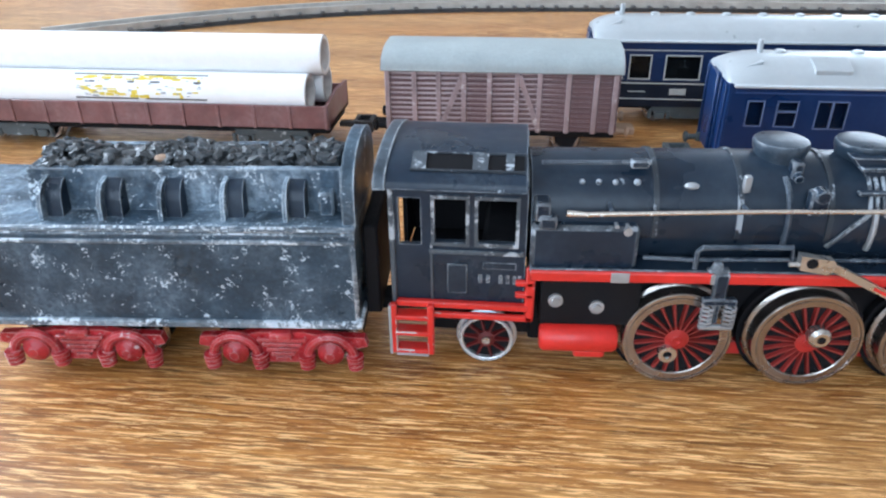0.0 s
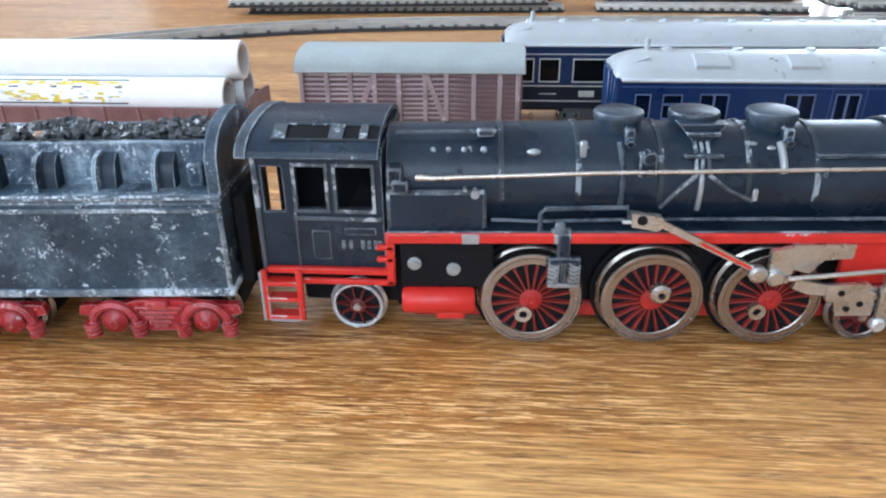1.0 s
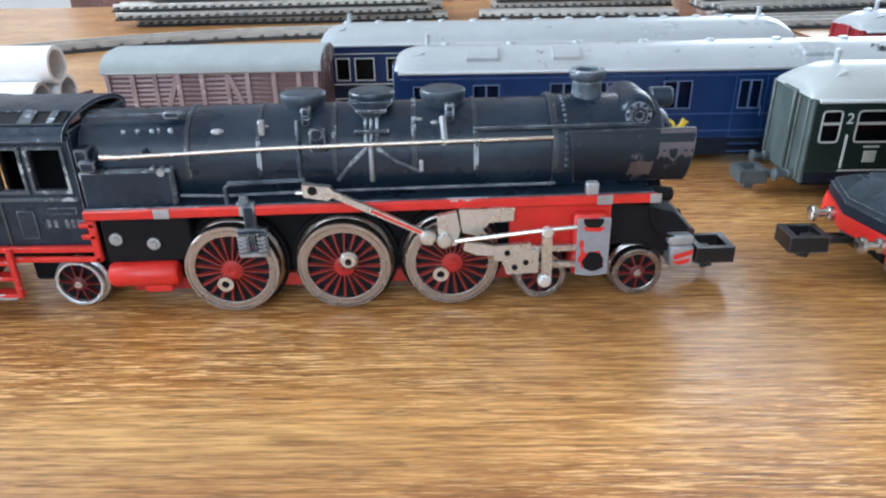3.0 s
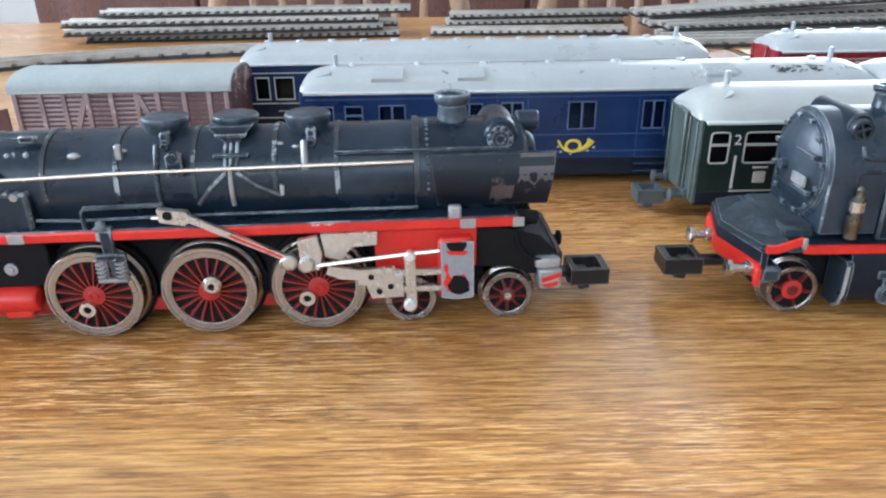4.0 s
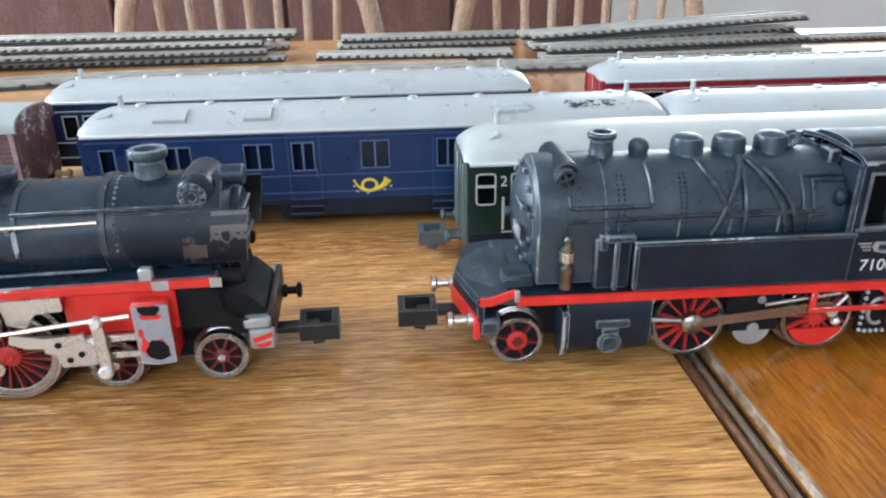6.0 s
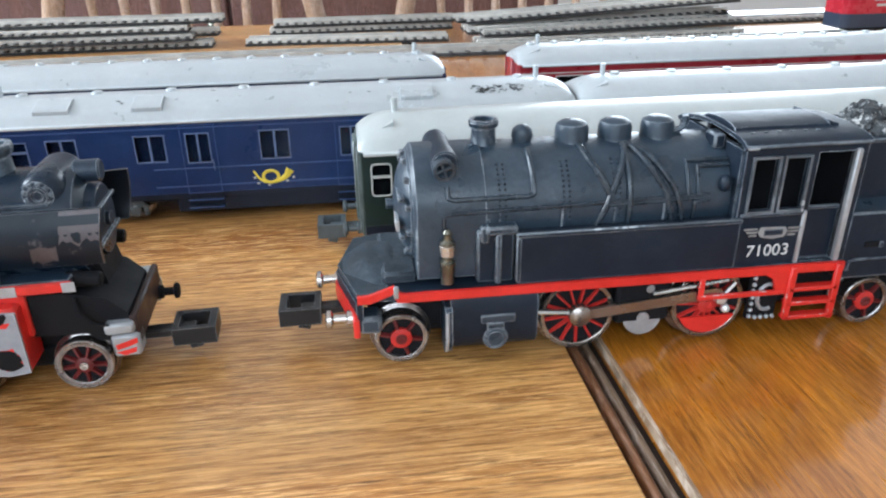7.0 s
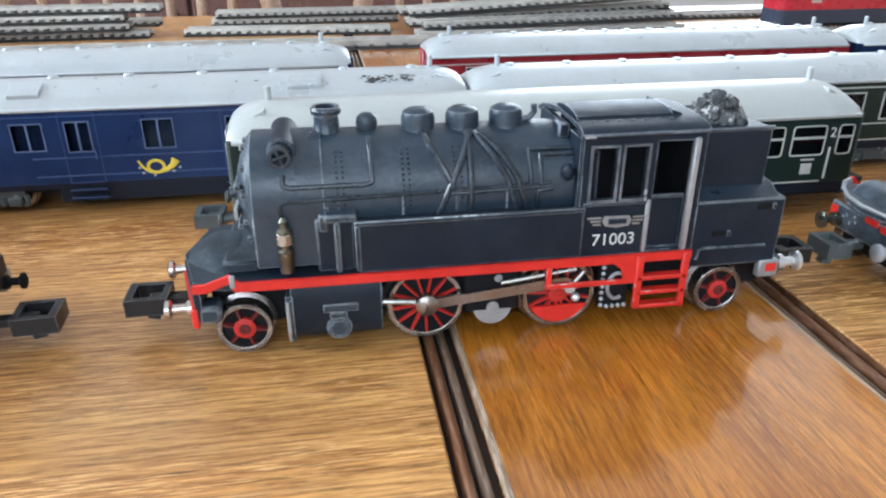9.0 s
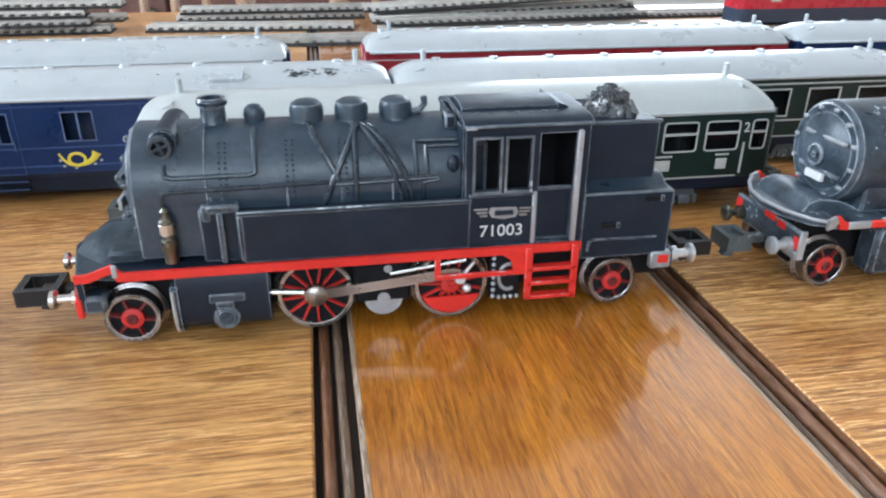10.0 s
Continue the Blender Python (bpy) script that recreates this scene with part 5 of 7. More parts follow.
    for i in range(nx):
        for j in range(ny):
            f.append((i * k + j, i * k + j + 1, i * k + k + j + 1, i * k + k + j))
    part("hump", Shape().add(v, f), DECKDUST, fd, "uneven cast hump")
    part("deck_step", Shape().box(163.6, 171.6, 8.0, 32.0, 19.4, 22.4, 0.7), DECKDUST, fd)
    beam = [(157.4, 3.2), (153.2, 20.0), (157.4, 36.8), (159.0, 36.8), (154.9, 20.0), (159.0, 3.2)]
    bb = part("buffer_beam", Shape().prism(beam, 10.6, 18.2, "xy"), TANKBLK, t, "dark bent buffer beam")
    trim = [(156.9, 3.0), (152.7, 20.0), (156.9, 37.0), (157.5, 37.0), (153.3, 20.0), (157.5, 3.0)]
    part("red_trim", Shape().prism(trim, 11.2, 15.2, "xy"), RED, bb, "red strip along the buffer beam")
    for y0, y1 in ((2.7, 4.4), (35.6, 37.3)):
        part("red_end", Shape().box(156.5, 158.0, y0, y1, 9.2, 14.0, 0.3), RED, bb, "red end of the buffer beam")
    for y0, y1 in ((2.9, 9.0), (31.0, 37.1)):
        part("corner_block", Shape().box(157.8, 163.0, y0, y1, 9.8, 14.2, 0.9), TANKLIT, t)
    for y in (6.2, 26.5):
        buffer(t, 157.0 if y < 20 else 154.4, y, 12.8, -1, BUFSTEEL, 6.6, 2.2)
    coupling(t, 157, 20, 8.6, -1, 18)
    # cylinders
    for y0, y1, sg in ((1.6, 9, -1), (31, 38.4, 1)):
        yy, yi = (y0, y1) if sg < 0 else (y1, y0)
        m = -sg
        drum = [(yi, 18.2), (yy + m * 0.9, 18.2), (yy + m * 0.2, 16.6), (yy, 14.0), (yy, 8.4), (yy + m * 0.5, 6.4), (yy + m * 1.6, 4.9), (yy + m * 3.4, 4.1), (yi, 4.0)]
        c = part("cylinder", Shape().prism(drum, 178.2, 198.2, "yz"), TANKBLK, t, "smooth rounded cylinder block", 30)
        part("block_shoulder", Shape().prism([(178.6, 18.0), (198.0, 18.0), (198.6, 16.4), (198.6, 12.0), (197.8, 12.0)], y0 + 1.2, y1 - 1.2), TANKBLK, c)
        lip = [(yy - m * 0.6, 15.2)] + [(yy + m * (3.2 - 3.8 * math.cos(radians(q))), 9.0 - 5.8 * math.sin(radians(q))) for q in range(0, 100, 12)] + [(yi, 3.4), (yi, 15.6), (yy + m * 0.2, 16.0)]
        part("front_flange", Shape().prism(lip, 177.0, 178.6, "yz"), TANKLIT, c, "flange rubbed to bare metal")
        part("cover", Shape().lathe([(0, 0), (1.9, 0), (2.4, 0.5), (2.9, 0.5), (2.9, 1.4), (0, 1.4)], (188.4, yy + sg * 0.9, 7.6), (0, -sg, 0), 16), TANKLIT, c)
        part("steam_chest", Shape().box(185.0, 193.0, yy - 0.5, yy + 0.5, 11.4, 13.6, 0.3).box(186.4, 190.4, yy - 0.7, yy + 0.7, 10.0, 11.6, 0.2), TANKLIT, c)
        part("bare_edge", Shape().tube([(177.4, yy - m * 0.5, 15.0), (177.4, yy - m * 0.6, 11.0), (177.4, yy - m * 0.4, 7.6), (177.4, yy + m * 0.8, 4.6), (177.4, yy + m * 2.4, 3.5)], 0.45, 6), ZINC, c, "bare worn edge")
    # side tanks
    for y0, y1, sg in ((2.9, 8, -1), (32, 37.1, 1)):
        tk = part("side_tank", Shape().box(193.4, 245, y0, y1, 19.8, 31.8, 0.5), TANKBLK, t, "smooth black side tank")
        yy = y0 if sg < 0 else y1
        part("tank_rim", Shape().box(193.0, 245, yy - 0.35, yy + 0.9, 31.2, 32.4, 0.3).box(193.0, 194.2, yy - 0.35, yy + 0.9, 20.6, 31.4, 0.3), TANKBLK, tk, "raised rim with rubbed edge")
        a, b = (yy + 2.0, yy + 5.0) if sg < 0 else (yy - 5.0, yy - 2.0)
        part("front_box", Shape().box(184.6, 193.2, a, b, 19.8, 32.6, 0.6), TANKBLK, tk)
        a, b = (yy + 0.6, yy + 4.0) if sg < 0 else (yy - 4.0, yy - 0.6)
        part("front_cap", Shape().box(186.6, 193.6, a, b, 31.8, 33.8, 0.5).box(188.6, 190.0, a, b, 20.0, 32.2, 0.4).box(185.4, 187.4, a + 1, b, 29.6, 33.6, 0.4), TANKLIT, tk)
    # frames
    part("frame", Shape().box(160, 297, 10.5, 29.5, 5.4, 18.2, 0.5), DARK, t)
    gear = part("gear_block", Shape().box(217.6, 231, 4.0, 10.6, 6.6, 17.4, 0.8), DARK, t)
    part("gear_wheel", Shape().lathe([(0, 0), (1.5, 0), (1.5, 0.5), (4.6, 0.5), (4.6, 1.6), (0, 1.6)], (224.4, 3.6, 8.0), (0, 1, 0), 24), ZINC, gear, "grey gear wheel segment")
    part("gear_wheel", Shape().lathe([(0, 0), (1.0, 0), (1.0, 0.5), (2.6, 0.5), (2.6, 1.6), (0, 1.6)], (225.6, 3.8, 15.6), (0, 1, 0), 20), ZINC, gear)
    br = part("brush_plate", Shape().box(250.0, 257.6, 3.2, 4.4, 5.8, 18.0, 0.3), DARK, t)
    s = Shape()
    for k in range(7):
        s.ball((250.9, 3.0, 6.6 + k * 1.7), 0.6, n=8)
        if k < 4:
            s.ball((252.4 + k * 1.5, 3.0, 6.2), 0.6, n=8)
    part("solder_dots", s, ZINC, br, "silvery worn dots")
    part("brush_spring", Shape().tube([(254.6 + 2.4 * math.cos(radians(a)), 3.0, 11.6 + 3.4 * math.sin(radians(a))) for a in range(60, 301, 20)], 0.5, 6), ZINC, br)
    # wheels
    for x, turn in ((208.6, 5), (240.8, 16)):
        wheel(TDRIVER, t, x, 4.6, 9.9, turn, label="red spoked driving wheel with a bright tyre")
        wheel(TDRIVER, t, x, 35.4, 9.9, turn, True, label="red spoked driving wheel with a bright tyre")
        part("axle", Shape().cyl((x, 7, 9.9), (x, 33, 9.9), 1.4, n=10), STEEL, t)
    part("counterweight", Shape().prism([(240.8 + 7.6 * math.cos(radians(a)), 9.9 + 7.6 * math.sin(radians(a))) for a in range(205, 336, 10)], 4.3, 5.0), RED, t, "red counterweight")
    for x, z in ((167.2, 7.1), (282.4, 7.1)):
        wheel(TPONY, t, x, 4.8, z, 12, label="small red-centred carrying wheel")
        wheel(TPONY, t, x, 35.2, z, 12, True, label="small red-centred carrying wheel")
        part("axle", Shape().cyl((x, 7, z), (x, 33, z), 1.2, n=8), STEEL, t)
    # rods
    part("connecting_rod", Shape().prism([(208.0, 11.9), (224.0, 13.4), (240.6, 15.2), (242.6, 14.8), (242.6, 12.8), (240.8, 12.6), (224.0, 11.0), (208.4, 9.6)], 2.4, 3.6), STEEL, t, "dull brownish connecting rod")
    part("crank_boss", Shape().lathe([(0, 0), (1.8, 0.2), (2.6, 0.9), (2.6, 2.8), (0, 2.8)], (208.6, 1.4, 10.6), (0, 1, 0), 20), STEEL, t)
    part("piston_rod", Shape().tube([(196, 3.4, 12.4), (206, 3.4, 11.4)], 0.7, 8), NICKEL, t)
    part("valve_rod", Shape().tube([(226, 3.0, 14.8), (244, 3.0, 17.0)], 0.5, 8).tube([(242, 3.0, 11.2), (246, 3.0, 16.2)], 0.5, 8), NICKEL, t)
    part("crank_pin", Shape().cyl((242.6, 1.8, 12.4), (242.6, 4.8, 12.4), 1.5, n=12, b=0.3).ball((244.4, 3.0, 9.4), 1.2, n=10), BRIGHT, t)
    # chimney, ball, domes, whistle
    part("chimney", Shape().lathe([(4.4, -1.4), (3.0, 0.4), (2.7, 4.2), (3.3, 4.6), (3.5, 5.6), (3.1, 6.2), (2.3, 6.2), (2.1, 2.0), (0, 2.0)], (188.6, yc, 47.4), (0, 0, 1), 28), TANKLIT, t, "short black chimney with rim")
    part("bell", Shape().lathe([(2.8, -1.2), (2.1, 0.0), (2.2, 0.8), (2.5, 2.0), (2.2, 3.4), (1.3, 4.2), (0, 4.5)], (197.6, yc, 47.4), (0, 0, 1), 20), TANKLIT, t)
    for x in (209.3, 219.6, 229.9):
        part("dome", Shape().lathe([(5.2, -1.6), (4.2, 0.0), (3.9, 1.0), (3.9, 3.0), (3.5, 4.2), (2.3, 4.9), (0, 5.2)], (x, yc, 47.4), (0, 0, 1), 28), TANKLIT, t, "smooth rounded black dome")
    part("hook", Shape().tube([(233, yc, 48.6), (235.6, yc, 49.0), (236.8, yc, 50.4), (236.6, yc, 52.2)], 0.8, 8), TANKLIT, t)
    wh = part("whistle", Shape().lathe([(0, 0), (1.52, 0), (1.52, 2.6), (1.76, 3.0), (1.76, 5.2), (1.20, 5.6), (1.12, 7.8), (1.68, 8.4), (1.68, 9.8), (0.96, 10.4), (0.80, 11.4), (1.04, 12.0), (0.48, 12.8), (0, 12.8)], (178.0, 4.6, 20.9), (0, 0, 1), 18), BRASS, t, "turned brass and steel whistle")
    part("collar", Shape().cyl((178.0, 4.6, 27.4), (178.0, 4.6, 30.4), 1.8, n=18, b=0.4), BUFSTEEL, wh)
    # preheater across the smokebox
    s = Shape().cyl((178.6, yc - 9.0, 46.0), (178.6, yc + 10, 46.0), 3.1, n=28, b=0.4)
    ph = part("feedwater_heater", s, TANKBLK, t)
    s = Shape().lathe([(1.7, 0), (2.4, 0), (2.6, 0.5), (2.6, 2.0), (1.7, 2.0), (1.7, 0)], (178.2, yc - 11.0, 45.4), (0, 1, 0), 28)
    for a in (20, 110):
        d = Vector((math.cos(radians(a)), 0, math.sin(radians(a)))) * 1.9
        s.tube([Vector((178.2, yc - 10.6, 45.4)) - d, Vector((178.2, yc - 10.6, 45.4)) + d], 0.4, 6)
    part("hand_wheel", s, PIPEBLK, ph)
    # pipes on the boiler
    P = lambda pts, r=0.55: round_pipe(pts, R, yc, zc, r, t, PIPEBLK)
    P([(178.6, 148), (178.6, 158), (180.0, 160), (196.4, 160), (197.6, 158), (197.6, 135), (197.4, 112)], 0.6)
    P([(177.6, 200), (177.6, 174), (179.0, 172.5), (238, 168.5)], 0.5)
    P([(209.4, 108), (211, 130), (213.6, 152), (215.4, 168)], 0.75)
    P([(220.6, 110), (217.8, 140), (214.4, 168), (212.0, 192)], 0.75)
    P([(219.6, 110), (219.4, 150), (219.2, 192)], 0.75)
    P([(221.2, 112), (224.4, 138), (227.6, 162), (229.6, 192)], 0.7)
    P([(222.6, 114), (226.6, 138), (230.0, 162), (232.0, 192)], 0.7)
    P([(214, 173), (226, 172), (238, 171)], 0.5)
    P([(243, 141), (235.4, 141), (235.4, 168)], 0.55)
    P([(243, 135), (233.0, 135), (233.0, 168)], 0.55)
    P([(238.0, 173), (234.6, 175), (234.6, 194)], 0.5)
    s = Shape()
    for x in (190.0, 204.4, 216.0):
        for k in range(12):
            a = radians(128 + k * 5)
            s.ball((x, yc + R * math.cos(a), zc + R * math.sin(a)), 0.34, n=6)
            s.ball((x + 1.3, yc + R * math.cos(a), zc + R * math.sin(a)), 0.34, n=6)
    part("rivets", s, PIPEBLK, boiler)
    s = Shape()
    for x in (190, 204, 227.5, 216):
        a0 = 166
        ring(s, x, R, yc, zc, 0.5, 0.25, 172, 192, 6)
    part("straps", s, TANKLIT, boiler)
    part("side_lamp", Shape().ball((241.4, yc - 13.6, zc + 5.2), 1.6, 0.9, 0.9, 1.3, 12), TANKBLK, t)
    part("hole", Shape().cyl((175.2, yc - 13.55, zc - 6.2), (175.2, yc - 12.6, zc - 6.2), 0.8, n=10), DARK, t)
    # cab
    holes = [(245.8, 251.4, 33.8, 46.0), (253.2, 258.6, 33.8, 46.0), (260.8, 269.4, 20.4, 46.8)]
    for y0, y1 in ((3.4, 4.6), (35.4, 36.6)):
        w = part("cab_side", Shape().sheet(243.6, 272.4, 19.8, 48.8 if y0 < 10 else 47.4, y0, y1, holes), TANKBLK, t, "black cab side with two windows and an open doorway", weld=True)
        o0, o1 = (y0 - 0.5, y0 + 0.1) if y0 < 10 else (y1 - 0.1, y1 + 0.5)
        for h in holes[:2]:
            part("window_frame", Shape().rim(*h, o0, o1, 0.6), TANK_E, w)
        part("door_post", Shape().box(259.5, 260.6, o0, o1 + 0.4, 20.0, 33.2, 0.3).box(269.3, 270.7, o0 - 0.4, o1 + 0.6, 20.0, 47.4, 0.3), ZINC, w, "door post rubbed pale")
        part("window_sill", Shape().box(244.4, 259.6, o0, o1, 32.4, 33.2, 0.15), TANKBLK, w)
    dr = part("half_door", Shape().box(260.6, 269.6, 4.9, 5.9, 20.4, 33.6, 0.3), TANKBLK, t, "low blue-black cab door")
    part("door_rim", Shape().box(260.8, 269.4, 4.6, 5.0, 32.8, 33.6, 0.15), TANKBLK, dr)
    part("cab_front", Shape().box(243.2, 244.4, 4.6, 35.4, 30, 48.0), TANKBLK, t)
    part("cab_floor", Shape().box(244, 272, 4.6, 35.4, 19.8, 20.6), TANKBLK, t)
    part("backhead", Shape().box(244.4, 250, 9, 31, 20.6, 44, 0.8), TANKBLK, t)
    # added dark sheet across the cab stands for its shaded inside
    part("inner_wall", Shape().box(244.4, 272, 22.0, 23.0, 20.6, 49.0), DARK, t)
    part("cab_back", Shape().box(271.0, 272.2, 4.7, 35.3, 20.6, 47.2), DARK, t)
    half = [(3.0, 48.7), (3.0, 49.2), (4.2, 49.9), (6.5, 50.4), (9.5, 50.7), (13.0, 50.9)]
    out = half + [(20.0, 51.0), (24.0, 50.7), (29.0, 50.0), (34.0, 48.9), (37.0, 47.6)]
    inn = [(u + 0.9 if u < yc else u - 0.9, v - 0.9) for u, v in out]
    roof = part("cab_roof", Shape().prism(out + inn[::-1], 243.0, 272.8, "yz"), TANKBLK, t, "low curved black cab roof with a raised middle", 30)
    hatch = [(9.6, 50.4), (10.4, 51.3), (12.4, 51.9), (16.0, 52.2), (20.0, 52.1), (23.0, 51.6), (25.6, 50.4)]
    part("roof_hatch", Shape().prism(hatch, 243.8, 266.6, "yz").prism([(266.5, 50.2), (266.5, 52.0), (268.6, 51.3), (269.8, 50.2)], 10.4, 24.6), TANKBLK, roof, "raised middle of the roof", 30)
    for k in range(7):
        part("rivet", Shape().box(246.4 + k * 3.1, 247.6 + k * 3.1, 7.9, 8.5, 50.4, 50.8, 0.15), TANK_E, roof)
    part("gutter", Shape().box(243.2, 272.6, 2.6, 3.2, 48.6, 49.1, 0.15), TANK_E, roof)
    part("bare_corner", Shape().box(243.4, 246.0, 2.5, 3.6, 48.3, 48.9, 0.2), ZINC, roof, "corner rubbed to bare metal")
    part("pipe_stub", Shape().box(240.4, 243.2, yc - 8, yc - 3, 46, 49.6, 0.5), TANKBLK, roof)
    # bunker
    bk = part("bunker", Shape().box(272.4, 292.0, 9.0, 31.0, 31, 47.0, 0.4), TANKBLK, t)
    part("bunker_base", Shape().box(272.4, 295.6, 4.0, 36.0, 14.2, 31.4, 0.5), TANKBLK, bk)
    for y0, y1, m in ((4.4, 13.0, 1), (35.6, 27.0, -1)):
        part("tank_top", Shape().prism([(y0, 31.2), (y0 + m * 3.0, 32.0), (y0 + m * 5.0, 33.4), (y1, 33.6), (y1, 31.2)], 273.6, 294.4, "yz"), TANKLIT, bk, "sloping dusty bunker ledge")
    for y in (8.6, 30.4):
        part("top_rim", Shape().box(272.6, 292.4, y, y + 1.0, 46.6, 47.5, 0.3), TANKBLK, bk)
    for x, z in ((288.2, 28.8), (277.6, 22.4)):
        r = part("slot", Shape().box(x, x + 4.4, 3.6, 4.2, z, z + 1.5, 0.2), DARK, bk)
        part("catch", Shape().box(x + 3.6, x + 4.6, 3.3, 4.2, z - 0.1, z + 1.5, 0.2), TANKBLK, r)
    part("ridge", Shape().tube([(274.4, 3.9, 16.6), (274.8, 3.9, 19.0), (276, 3.9, 19.4), (292, 3.9, 19.2)], 0.4, 6), TANKBLK, bk)
    rng = random.Random(9)
    s = Shape()
    for k in range(190):
        x, y = rng.gauss(283.0, 5.2), rng.gauss(20, 4.2)
        if k > 120:
            x, y = rng.uniform(273.5, 290.8), rng.uniform(10.5, 29.5)
        if not (273.5 < x < 290.8 and 10 < y < 30):
            continue
        h = 46.4 + 7.0 * max(0.0, 1 - ((x - 283.2) / 6.4) ** 2 - ((y - 20) / 8.5) ** 2)
        start = len(s.bm.verts)
        s.ball((0, 0, 0), rng.uniform(0.8, 1.9), 1, rng.uniform(0.6, 1), rng.uniform(0.6, 0.9), 6)
        s.bm.verts.ensure_lookup_table()
        q = Euler((rng.uniform(0, 6), rng.uniform(0, 6), rng.uniform(0, 6))).to_matrix()
        for vv in s.bm.verts[start:]:
            vv.co = q @ (vv.co * rng.uniform(0.8, 1.15)) + Vector((x, y, h - 0.8))
    s.lathe([(8.0, -0.5), (5.6, 3.2), (3.0, 5.0), (0, 5.8)], (283.4, 20, 46.4), (0, 0, 1), 12)
    part("coal_bed", Shape().box(273, 291.6, 9.8, 30.2, 45.0, 46.2), DARK, bk)
    part("coal_load", s, COALG, bk, "glittering grey coal heap", 15)
    # rear lamps, buffers, coupling
    rb = part("rear_beam", Shape().box(296.6, 298.4, 5, 35, 10.2, 15.0, 0.4), TANKBLK, t)
    part("rear_lamp", Shape().box(291.4, 296.8, 3.4, 5.6, 10.4, 15.0, 0.4), ZINC, rb, "bare grey rear block")
    part("red_dab", Shape().box(293.2, 296.0, 3.2, 3.5, 12.0, 14.2, 0.1), RED, rb)
    for y in (6.4, 33.6):
        buffer(t, 297.6, y, 12.8, 1, BRIGHT, 6.6, 2.5)
    coupling(t, 297, 20, 9.0, 1, 18)
    # red steps
    st = part("cab_steps", Shape().box(258.2, 260.0, 0.9, 2.1, 6.0, 19.8, 0.3).box(269.6, 271.4, 0.9, 2.1, 5.4, 20.0, 0.3), RED, t, "bright red step frame")
    for z in (13.4, 9.6, 5.8):
        part("tread", Shape().box(258.6, 271, 0.9, 3.4, z, z + 1.1, 0.25), RED, st)
    part("guard_strip", Shape().box(236.4, 258.4, 1.6, 2.4, 12.6, 13.9, 0.2).box(236.4, 237.8, 1.6, 2.4, 13.7, 18.4, 0.2), RED, st, "red guard strip")
    part("web", Shape().prism([(258.4, 18.3), (252.4, 18.3), (254.8, 16.6), (255.4, 13.8), (258.4, 13.8)], 1.6, 2.4), RED, st)
    # emblem and number
    side = part("emblem", Shape().prism([(249.6, 30.0), (255.6, 29.8), (256.2, 28.6), (255.4, 27.4), (252.6, 27.0), (249.8, 27.6), (249.0, 28.8)], 2.55, 2.9), EMBLEM, t, "winged dull silver emblem")
    part("inner", Shape().box(250.4, 255.0, 2.35, 2.6, 27.9, 29.4, 0.1), TANKBLK, side)
    s = Shape()
    for k in range(3):
        s.box(245.6 + k * 0.7, 248.8, 2.6, 2.9, 29.4 - k * 0.8, 29.8 - k * 0.8)
        s.box(256.4, 259.6 - k * 0.7, 2.6, 2.9, 29.2 - k * 0.8, 29.6 - k * 0.8)
    part("wing_bars", s, EMBLEM, side)
    letters("71003", 4.1, LETTER, t, 252.3, 2.85, 22.7, name="number", squeeze=1.04)
    return t


